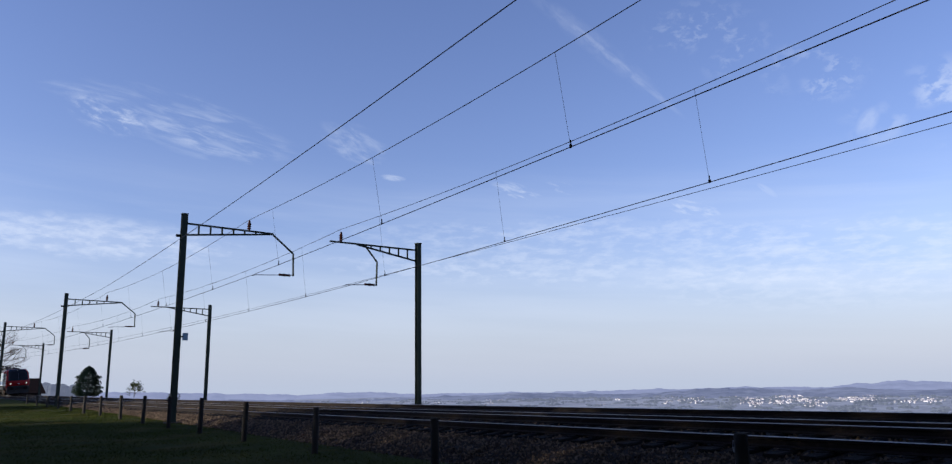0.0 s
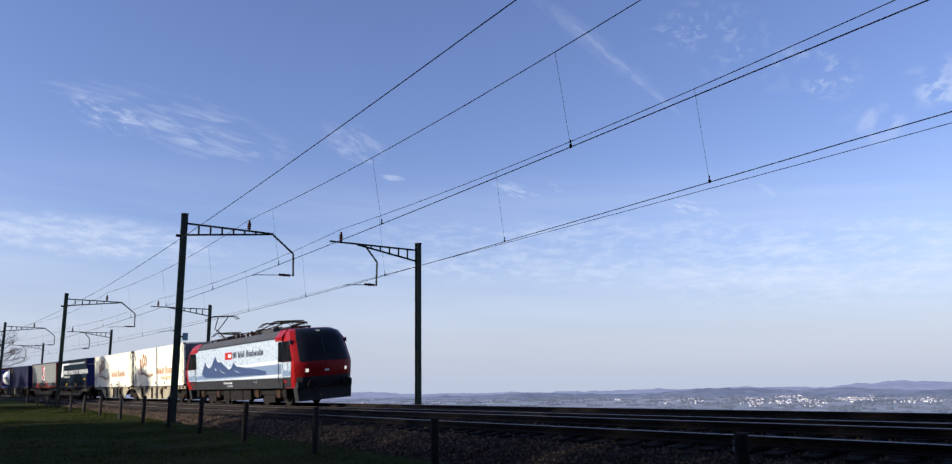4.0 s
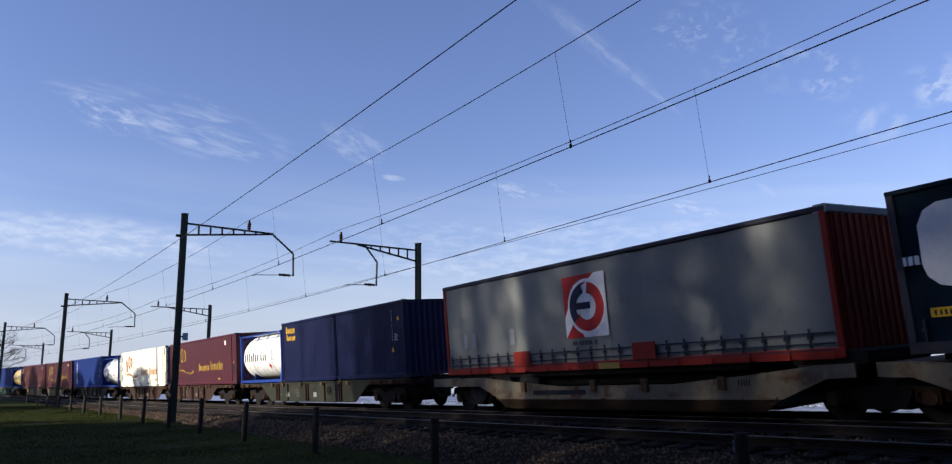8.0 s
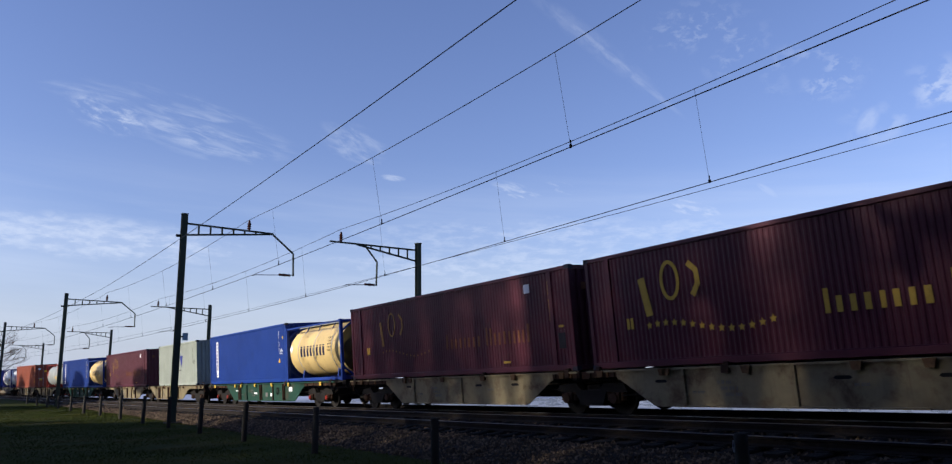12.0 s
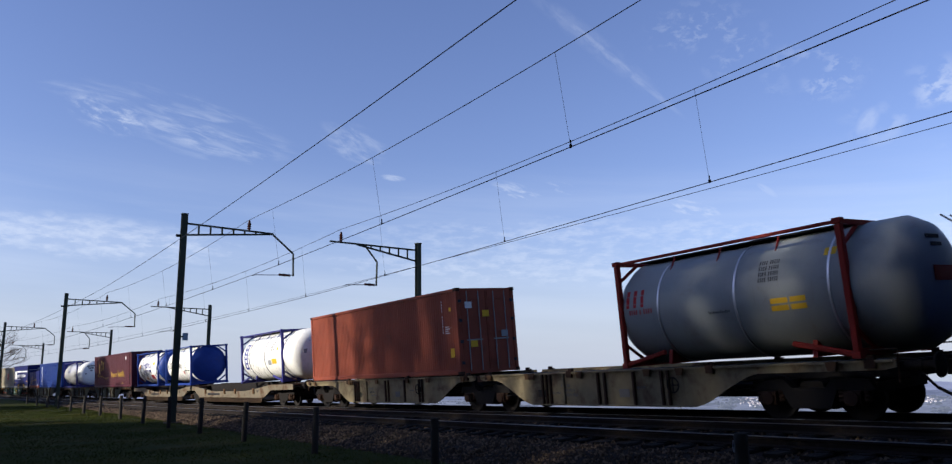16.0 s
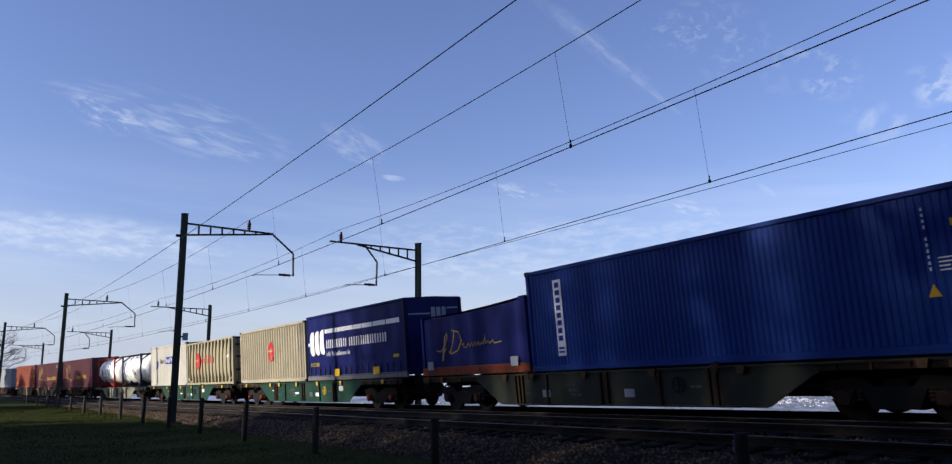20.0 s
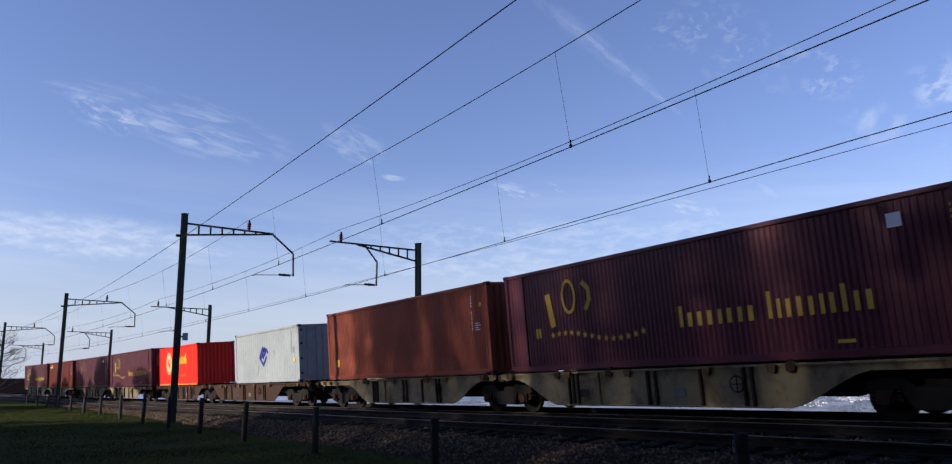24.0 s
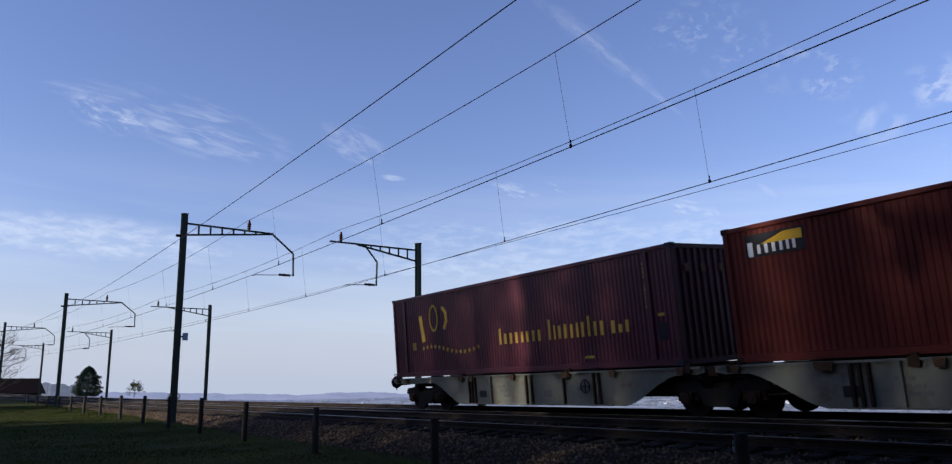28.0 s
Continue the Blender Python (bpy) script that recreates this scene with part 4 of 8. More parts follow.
def build_fence():
    f = tagged(new("fence"), "row of weathered grey posts along the foot of the ballast", "fence")
    places = [-5.18, -11.25, -16.33, -21.19, -25.54, -29.6, -33.69, -38.22, -42.99, -47.61, -51.96, -56.6, -61.3, -66.0, -71.0]
    tops = [0.26, 0.28, 0.41, 0.49, 0.59, 0.62, 0.65, 0.67, 0.64, 0.63, 0.62, 0.6, 0.6, 0.6, 0.6]
    for s, top in zip(places, tops):
        x, y, th = line_at(s, -8.5)
        base = ground_z(s, -8.5) - rise(s)
        sh = Shape()
        n, r = 10, 0.072
        rings = [(base - 0.3, r), (base + 0.2, r), (top - 0.03, r * 0.97), (top, r * 0.80)]
        sh.lathe(rings, n, "z")
        p = part("post", sh, "post", f, smooth_angle=50, at=Matrix.Translation((x, y, rise(s))) @ pose(0, 0, 0, rnd.uniform(-1.5, 1.5), rnd.uniform(-1.5, 1.5), rnd.uniform(0, 90)))
        if s == -5.18:
            ring = Shape()
            for k in range(10):
                a, b = 2 * math.pi * k / 10, 2 * math.pi * (k + 1) / 10
                ring.tube((0.035 * math.cos(a), -0.076, top - 0.13 + 0.055 * math.sin(a)), (0.035 * math.cos(b), -0.076, top - 0.13 + 0.055 * math.sin(b)), 0.006, 0.006, 4)
            part("wire_ring", ring, "chalk_dim", p, "pale ring on the post", at=pose(0, 0, 0, 0, 0, -p.rotation_euler.z * 57.3 - 38))


build_fence()

# ---------------------------------------------------------------- trees and houses


def limb_tree(name, at, height, spread, leafy, seed, label, crown_from=0.3, clump=0.5, n_clumps=420, bark="bark", leaf="leaf", twig=1.0, clear=None, slim=1.0):
    r = random.Random(seed)
    root = tagged(new(name), label, "tree")
    root.matrix_basis = Matrix.Translation(at)
    trunk, limbs, tips = Shape(), Shape(), []
    p, wid = Vector((0, 0, -0.3)), height * 0.022
    steps = 7
    spine = [p]
    for i in range(steps):
        q = p + Vector((r.uniform(-0.03, 0.03) * height * 0.4, r.uniform(-0.03, 0.03) * height * 0.4, height * 0.8 / steps))
        trunk.tube(p, q, wid * (1 - i / steps * 0.8), wid * (1 - (i + 1) / steps * 0.8), 7)
        p = q
        spine.append(p)

    def grow(a, way, length, w, depth):
        b = a + way * length
        limbs.tube(a, b, w, w * 0.6, 5 if depth < 2 else 3, False)
        tips.append(b)
        if depth >= 3:
            return
        for _ in range(3 if depth < 2 else 2):
            turn = Vector((r.uniform(-1, 1), r.uniform(-1, 1), r.uniform(-0.3, 0.9))) * 0.75
            grow(a + way * length * r.uniform(0.45, 1.0), (way + turn).normalized(), length * r.uniform(0.5, 0.7), w * 0.55, depth + 1)
    for i in range(int(13 * twig)):
        f = crown_from + (1 - crown_from) * r.random()
        k = min(steps - 1, int(f * steps))
        a = spine[k].lerp(spine[k + 1], r.random())
        w = r.uniform(0, 6.283)
        grow(a, Vector((math.cos(w), math.sin(w), r.uniform(0.15, 0.9))).normalized(), spread * r.uniform(0.3, 0.5) * (1.15 - 0.5 * f), wid * 0.4 * slim, 0)
    part("trunk", trunk, bark, root)
    part("branchwork", limbs, bark, root)
    if leafy:
        crown = Shape()
        for i in range(n_clumps):
            c = r.choice(tips) + Vector((r.gauss(0, 1), r.gauss(0, 1), r.gauss(0, 1))) * clump * 0.9
            if clear and not clear[0] < (c + at).y < clear[1]:
                continue
            for _ in range(10):
                q = c + Vector((r.gauss(0, 1), r.gauss(0, 1), r.gauss(0, 1))) * clump * 0.42
                e = Vector((r.uniform(-1, 1), r.uniform(-1, 1), r.uniform(-1, 1))).normalized() * clump * 0.34
                g = e.cross(Vector((r.uniform(-1, 1), r.uniform(-1, 1), r.uniform(-1, 1)))).normalized() * clump * 0.24
                crown.add([q - e, q + g, q + e, q - g], [(0, 1, 2, 3)])
        part("crown", crown, leaf, root)
    return root


def fir_tree(name, at, height, radius, seed, label):
    r = random.Random(seed)
    root = tagged(new(name), label, "tree")
    root.matrix_basis = Matrix.Translation(at)
    part("trunk", Shape().tube((0, 0, -0.3), (0, 0, height * 0.96), height * 0.028, 0.02, 7), "bark", root)
    crown = Shape()
    for i in range(2800):
        f = r.random() ** 1.2
        z = height * (0.06 + 0.94 * f)
        rr = radius * min(1.0, (1 - f) ** 0.45 * 1.16) * min(1.0, 0.72 + f * 1.6) * (0.72 + 0.28 * noise.noise((z * 1.3, 1, seed))) * r.uniform(0.5, 1.0)
        a = r.uniform(0, 6.283)
        way = Vector((math.cos(a), math.sin(a), r.uniform(-0.35, 0.15)))
        b = Vector((math.cos(a) * rr, math.sin(a) * rr, z))
        side = Vector((-math.sin(a), math.cos(a), r.uniform(-0.3, 0.3))) * height * 0.022
        c = b - way * height * 0.06
        crown.add([b, c + side, c - way * height * 0.02, c - side], [(0, 1, 2, 3)])
        crown.add([b + Vector((0, 0, -0.04 * height)), c + side * 0.8, c + Vector((0, 0, 0.03 * height))], [(0, 1, 2)])
    part("crown", crown, "needle", root)


def spot(az_deg, dist, z):
    a = radians(az_deg)
    return Vector((dist * math.sin(a), dist * math.cos(a), z))


fir_tree("conifer", spot(-83.35, 178, -0.9), 6.3, 4.3, 5, "dark green bushy conifer beyond the far track")
limb_tree("bush", spot(-80.5, 190, -0.8), 3.2, 2.6, True, 11, "small thin dark bush beyond the line", 0.2, 0.35, 90)
limb_tree("bush", spot(-78.0, 120, -1.2), 1.3, 1.0, True, 12, "low dark bush beyond the line", 0.2, 0.22, 70)
limb_tree("bare_tree", spot(-88.4, 172, -0.5), 13.5, 7.5, False, 21, "leafless tree beside the dark house", 0.25, 0.5, 0, twig=4.5, slim=0.42)
# unseen trees added to shade the line: a far loose grove to the south, a dense row beside the road and along the line
# ahead
SHADE_ROW = [(-6.5, -9.0, 16.0, 6.5), (-3.0, -7.5, 16.0, 5.0), (0.5, -9.5, 16.0, 7.0), (4.0, -7.0, 16.0, 5.0), (7.5, -9.0, 16.0, 7.0), (11.0, -7.0, 16.0, 5.0), (14.5, -7.0, 16.0, 7.0),
       (-7.0, -17.0, 18.0, 7.5), (2.0, -17.0, 18.0, 7.5), (11.0, -16.0, 18.0, 7.5), (22.0, -3.5, 21.0, 7.0), (30.0, -2.0, 24.0, 7.5), (40.0, -1.0, 26.0, 8.0), (52.0, -2.0, 28.0, 8.5)]
# unseen trees, added beside the line ahead to keep skylight off front ends
SKY_SCREEN_AHEAD = [(4.6, 2.2, 18.0, 3.6), (9.0, 2.5, 20.0, 4.5), (15.0, 3.5, 24.0, 5.0), (21.0, 4.0, 26.0, 5.5), (28.0, 4.5, 27.0, 6.0), (36.0, 4.5, 28.0, 6.0), (45.0, 4.0, 28.0, 6.5), (56.0, 3.0, 28.0, 6.5), (70.0, 1.5, 28.0, 7.0)]
# unseen lower trees, added to put the far-left grass in shade
SHADE_LOW = [(-57.5, -6.6, 4.6, 2.0), (-61.5, -6.6, 5.0, 2.3), (-66.0, -7.2, 5.4, 2.6), (-136.0, -14.0, 17.0, 6.0), (-148.0, -16.0, 18.0, 6.5), (-162.0, -19.0, 19.0, 7.0)]
# unseen meadow row west of the camera, crowns shaped for their shadows on the train: place along the line, foot and top
# of the crown, half width, leaves per square metre
SHADE_MEADOW = [(-128.0, 0.5, 10.8, 4.2, 120), (-120.5, 0.5, 12.2, 3.4, 120), (-114.0, 0.5, 10.5, 4.2, 120), (-108.0, 0.5, 10.2, 4.0, 120), (-102.5, 0.5, 10.6, 3.8, 120), (-96.0, 0.5, 11.3, 4.4, 120), (-90.5, 0.5, 10.1, 3.4, 120), (-85.8, 0.5, 12.7, 3.6, 120), (-79.3, 0.5, 9.8, 3.0, 120), (-72.0, 9.2, 10.5, 2.9, 130)]
# unseen hedge, added to shade the foreground grass and ballast
SHADE_HEDGE = [(-40.5 + 3.2 * k, 6.4 if k == 0 else 8.4) for k in range(13)]
# unseen trees, added past the far track to block skylight
SKY_SCREEN_SLOPE = [(-1.0, 27.0, 17.0, 6.0), (5.0, 25.0, 20.0, 6.5), (12.0, 26.0, 22.0, 6.5), (8.0, 34.0, 22.0, 7.0), (19.0, 25.5, 24.0, 7.0), (28.0, 24.5, 26.0, 7.5), (38.0, 23.5, 27.0, 8.0), (49.0, 22.5, 27.0, 8.0), (62.0, 20.5, 27.0, 8.5)]
# the grove: how much sun passes each stretch of it, thinly leafed at its western end, dense to the east
THIN = [(-50.5, 0.95), (-47.8, 0.78), (-45.6, 0.48), (-43.6, 0.22), (-42.0, 0.10), (-38.0, 0.06), (-35.1, 0.05), (-34.2, 0.16), (-33.6, 0.06), (-32.0, 0.042), (-10.0, 0.035)]
GAPS = [(-25.4, 25.9, 0.24, 0.45), (-33.9, 23.5, 0.28, 5.0)]        # openings between the crowns: place, height, half width, half height


def grove_tree(x, y, height, half, seed):
    r = random.Random(seed)
    root = tagged(new("unseen_shade_tree"), "tall slender tree of a grove beyond the meadow", "tree", "trees of the grove")
    root.matrix_basis = Matrix.Translation((x, y, -0.6))
    trunk, limbs, crown = Shape(), Shape(), Shape()
    p = Vector((0, 0, -0.3))
    spine = [p]
    for i in range(8):
        q = p + Vector((r.uniform(-0.15, 0.15), r.uniform(-0.15, 0.15), height * 0.95 / 8))
        trunk.tube(p, q, 0.30 * (1 - i / 9), 0.30 * (1 - (i + 1) / 9), 7)
        p = q
        spine.append(p)
    for i in range(26):
        f = r.uniform(0.22, 0.97)
        a = spine[int(f * 8)]
        w = r.uniform(0, 6.283)
        mid = a + Vector((math.cos(w), math.sin(w), 0.7)) * half * 0.6
        limbs.tube(a, mid, 0.05, 0.03, 4, False).tube(mid, mid + Vector((math.cos(w + 0.5), math.sin(w + 0.5), 0.9)) * half * 0.6, 0.03, 0.012, 3, False)
    leafy = height * 0.86
    e0 = 0.24
    count = int(-math.log(ramp(x, THIN)) * 2 * half * leafy * 0.80 / (e0 * e0 * 0.22))
    for _ in range(count):
        zz = height * 0.14 + leafy * r.random()
        q = Vector((r.uniform(-1, 1) * half * 1.15, r.gauss(0, half * 0.5), zz))
        gx, gz = q.x + x - (q.y + y + 45.0) * 0.268, zz - 0.6 + (q.y + y + 45.0) * 0.377
        if r.random() < 0.8 and any(((gx - a) / c) ** 2 + ((gz - b) / d) ** 2 < 1 for a, b, c, d in GAPS):
            continue
        e = Vector((r.uniform(-1, 1), r.uniform(-1, 1), r.uniform(-1, 1))).normalized() * e0
        g = e.cross(Vector((r.uniform(-1, 1), r.uniform(-1, 1), r.uniform(-1, 1)))).normalized() * e0 * 0.22
        crown.add([q - e, q + g, q + e, q - g], [(0, 1, 2, 3)])
    part("trunk", trunk, "bark", root)
    part("branchwork", limbs, "bark", root)
    if crown.v:
        part("crown", crown, "leaf", root)


def meadow_tree(x, y, foot, top, half, dense, seed):
    r = random.Random(seed)
    root = tagged(new("unseen_shade_tree"), "round-crowned unseen tree added to cast shadow on the train", "tree", "trees on the meadow")
    root.matrix_basis = Matrix.Translation((x, y, 0))
    mid, tall = (foot + top) / 2, (top - foot) / 2
    trunk, limbs, crown = Shape(), Shape(), Shape()
    p = Vector((0, 0, -1.0))
    for i in range(6):
        q = Vector((r.uniform(-0.1, 0.1), r.uniform(-0.1, 0.1), -1.0 + (mid + 1.0) * (i + 1) / 6))
        trunk.tube(p, q, 0.20 * (1 - i / 8), 0.20 * (1 - (i + 1) / 8), 7)
        p = q
    for _ in range(14):
        w = r.uniform(0, 6.283)
        a = Vector((0, 0, foot + (mid - foot) * r.uniform(0.3, 1.0)))
        limbs.tube(a, Vector((math.cos(w) * half * 0.7, math.sin(w) * half * 0.7, min(top - 0.3, a.z + tall * 0.5))), 0.05, 0.015, 4, False)
    lumps = [Vector((r.gauss(0, 1), r.gauss(0, 1), r.gauss(0, 1))).normalized() * r.random() ** 0.33 for _ in range(40)]
    for _ in range(int(dense * 3.14 * half * tall)):
        if r.random() < 0.35:
            c = r.choice(lumps) + Vector((r.gauss(0, 1), r.gauss(0, 1), r.gauss(0, 1))) * 0.13
        else:
            c = Vector((r.gauss(0, 1), r.gauss(0, 1), r.gauss(0, 1))).normalized() * r.random() ** 0.33
        if c.length > 1.08:
            continue
        q = Vector((c.x * half, c.y * half * 0.8, mid + c.z * tall))
        e = Vector((r.uniform(-1, 1), r.uniform(-1, 1), r.uniform(-1, 1))).normalized() * 0.17
        g = e.cross(Vector((r.uniform(-1, 1), r.uniform(-1, 1), r.uniform(-1, 1)))).normalized() * 0.13
        crown.add([q - e, q + g, q + e, q - g], [(0, 1, 2, 3)])
    part("trunk", trunk, "bark", root)
    part("branchwork", limbs, "bark", root)
    part("crown", crown, "leaf", root)


for k in range(17):
    grove_tree(-50.5 + 2.3 * k, -45.0 + rnd.uniform(-2.5, 2.5), rnd.uniform(29.0, 33.0), 1.5, 400 + k)
for k, (x, y, h, w) in enumerate(SHADE_ROW):
    limb_tree("unseen_shade_tree", Vector((x, y, -0.6)), h, w, True, 60 + k, "tall dense unseen tree added to shade the line", 0.05, 1.25, 900, clear=(-90, -2.0))
for k, (x, y, h, w) in enumerate(SKY_SCREEN_AHEAD):
    limb_tree("unseen_shade_tree", Vector((x, y, -0.6)), h, w, True, 120 + k, "tall unseen tree added beside the line to block skylight", 0.05, 1.1, 800, clear=(-90, 7.6 - 0.0006 * x * x))
for k, (x, y, h, w) in enumerate(SHADE_LOW):
    limb_tree("unseen_shade_tree", Vector((x, y, -0.6)), h, w, True, 140 + k, "medium unseen tree added on the meadow to cast shade", 0.05, 0.95, 560, clear=(-90, 0.09 * x - 2.0))
for k, (x, foot, top, half, dense) in enumerate(SHADE_MEADOW):
    meadow_tree(x, 0.09 * x - 4.5, foot, top, half, dense, 300 + k)
for k, (x, h) in enumerate(SHADE_HEDGE):
    limb_tree("unseen_shade_tree", Vector((x, -12.0 + rnd.uniform(-0.6, 0.6), -0.6)), h + rnd.uniform(-0.4, 0.4), 2.6, True, 200 + k, "medium unseen hedge tree added to shade grass and ballast", 0.05, 0.6, 420, clear=(-90, -3.0))
for k, (x, y, h, w) in enumerate(SKY_SCREEN_SLOPE):
    limb_tree("unseen_shade_tree", Vector((x, y, -8.0)), h + 6, w, True, 80 + k, "tall unseen tree added on the slope to block skylight", 0.06, 1.25, 700, clear=(20.0 - 0.0006 * x * x, 90))


def build_house():
    h = tagged(new("house"), "low dark house with a tiled gable roof behind the line", "house")
    h.matrix_basis = Matrix.Translation(spot(-88.1, 196, -1.4)) @ Matrix.Rotation(radians(97), 4, "Z") @ Matrix.Scale(0.86, 4)
    part("wall", Shape().box(-7, 7, -8, 8, -1.5, 2.2), "plaster", h)
    part("gable", Shape().plate([(-8, 2.2), (8, 2.2), (0, 5.4)], 6.7, 7.0), "plaster", h)
    part("gable", Shape().plate([(-8, 2.2), (8, 2.2), (0, 5.4)], -7.0, -6.7), "plaster", h)
    r = part("roof", Shape().add([(-7.8, -8.9, 1.9), (7.8, -8.9, 1.9), (7.8, 0, 5.6), (-7.8, 0, 5.6), (7.8, 8.9, 1.9), (-7.8, 8.9, 1.9),
                                  (-7.8, -8.9, 1.7), (7.8, -8.9, 1.7), (7.8, 0, 5.4), (-7.8, 0, 5.4), (7.8, 8.9, 1.7), (-7.8, 8.9, 1.7)],
                                 [(0, 1, 2, 3), (3, 2, 4, 5), (6, 9, 8, 7), (9, 11, 10, 8), (0, 6, 7, 1), (5, 4, 10, 11), (1, 7, 8, 2), (2, 8, 10, 4), (0, 3, 9, 6), (3, 5, 11, 9)]), "roof_tile", h)
    part("chimney", Shape().box(-1.4, -0.7, 1.2, 1.9, 4.2, 6.3), "plaster", r)
    for y in (-4.5, -1.0, 2.5):
        w = part("window", Shape().box(7.0, 7.05, y, y + 1.1, 0.3, 1.5), "glass", h)
        part("window_frame", Shape().box(7.05, 7.09, y + 0.5, y + 0.6, 0.3, 1.5), "chalk_dim", w)


build_house()

# ---------------------------------------------------------------- wagons
# local space of every vehicle: x forward, y to the far side, z up from the rails


def wheelset_mesh():
    sh = Shape()
    for y in (-0.72, 0.72):
        o = 1 if y > 0 else -1
        sh.lathe([(y - 0.065 * o, 0.40), (y - 0.065 * o, 0.455), (y + 0.05 * o, 0.46), (y + 0.05 * o, 0.40), (y + 0.02 * o, 0.36), (y + 0.02 * o, 0.16), (y + 0.06 * o, 0.10), (y + 0.09 * o, 0.10)], 24, "y", (0, 0, 0.46))
    sh.tube((0, -0.95, 0.46), (0, 0.95, 0.46), 0.075, 0.075, 10)
    me = sh.mesh("wheelset", 40)
    me.materials.append(M["tyre_steel"])
    return me


WHEELSET = wheelset_mesh()


def bogie_meshes():
    out = {}
    side = Shape().slab([(-1.35, 0.62), (-1.25, 0.80), (-0.55, 0.86), (-0.35, 0.66), (0.35, 0.66), (0.55, 0.86), (1.25, 0.80), (1.35, 0.62), (1.2, 0.60), (0.6, 0.62), (0.42, 0.26), (-0.42, 0.26), (-0.6, 0.62), (-1.2, 0.60)], -0.07, 0.07)
    for name, sh in (("side_frame", side), ("frame", Shape().box(-0.25, 0.25, -0.93, 0.93, 0.50, 0.78, 0.04)), ("brake_beam", Shape().box(-0.08, 0.08, -0.92, 0.92, 0.24, 0.50)), ("end_beam", Shape().box(-0.04, 0.04, -0.93, 0.93, 0.56, 0.74))):
        out[name] = sh.mesh(name)
        out[name].materials.append(M["iron"])
    ax = Shape().box(-0.17, 0.17, -0.11, 0.11, 0.32, 0.60, 0.04).lathe([(-0.16, 0.05), (-0.15, 0.13), (-0.10, 0.14), (0.0, 0.14)], 14, "y", (0, 0, 0.46))
    out["axle_box"] = ax.mesh("axle_box", 40)
    out["axle_box"].materials.append(M["rusty"])
    cp = Shape().lathe([(-0.20, 0.03), (-0.195, 0.09), (-0.165, 0.10), (-0.14, 0.10)], 12, "y", (0, 0, 0.46))
    out["axle_cap"] = cp.mesh("axle_cap", 40)
    out["axle_cap"].materials.append(M["frame_red"])
    sp = Shape().lathe([(0.38 + 0.0375 * k, 0.078 if k % 2 else 0.055) for k in range(9)], 8, "z")
    out["spring"] = sp.mesh("spring", 40)
    out["spring"].materials.append(M["rusty"])
    return out


BOGIE = bogie_meshes()


def add_bogie(root, x, cap=None):
    b = part("bogie", BOGIE["frame"], None, root, at=pose(x, 0, 0))
    for y in (-1.0, 1.0):
        part("side_frame", BOGIE["side_frame"], None, b, at=pose(0, y, 0))
    for o in (-1, 1):
        part("brake_beam", BOGIE["brake_beam"], None, b, at=pose(o * 0.36, 0, 0))
        part("end_beam", BOGIE["end_beam"], None, b, at=pose(o * 1.30, 0, 0))
    for dx in (-0.9, 0.9):
        part("wheelset", WHEELSET, None, b, "steel wheels on an axle", at=pose(dx, 0, 0))
        for y in (-1.0, 1.0):
            part("axle_box", BOGIE["axle_box"], None, b, at=pose(dx, y, 0))
            if cap and y < 0:
                part("axle_cap", BOGIE["axle_cap"], None, b, "red axle box cover", at=pose(dx, y, 0))
            for e in (-0.25, 0.25):
                part("spring", BOGIE["spring"], None, b, at=pose(dx + e, y, 0))


def buffer_meshes():
    sh = Shape().lathe([(0.0, 0.10), (0.30, 0.10), (0.30, 0.075), (0.56, 0.075), (0.56, 0.23), (0.60, 0.22), (0.62, 0.12)], 16, "x")
    me = sh.mesh("buffer", 40)
    me.materials.append(M["iron"])
    return me


BUFFER = buffer_meshes()


def add_ends(root, x0, x1):
    """Buffers, draw hooks and brake hoses at both ends of a vehicle."""
    for x, turn in ((x1 - 0.62, 0), (x0 + 0.62, 180)):
        o = 1 if turn == 0 else -1
        for y in (-0.875, 0.875):
            part("buffer", BUFFER, None, root, at=pose(x, y, 1.03, 0, 0, turn))
        part("draw_hook", Shape().box(min(x, x + 0.45 * o), max(x, x + 0.45 * o), -0.05, 0.05, 0.98, 1.08).box(min(x + 0.3 * o, x + 0.45 * o), max(x + 0.3 * o, x + 0.45 * o), -0.05, 0.05, 0.80, 1.0), "iron", root)
        hose = [(x, -0.35, 0.85), (x + 0.25 * o, -0.4, 0.60), (x + 0.5 * o, -0.38, 0.45), (x + 0.66 * o, -0.3, 0.52)]
        part("brake_hose", Shape().path(hose, 0.03, 6), "rubber", root)
        for y in (-1.2, 1.2):
            part("handrail", Shape().path([(x, y, 0.75), (x + 0.05 * o, y * 1.02, 1.35), (x - 0.45 * o, y * 1.02, 1.35)], 0.016, 5), "rusty", root)


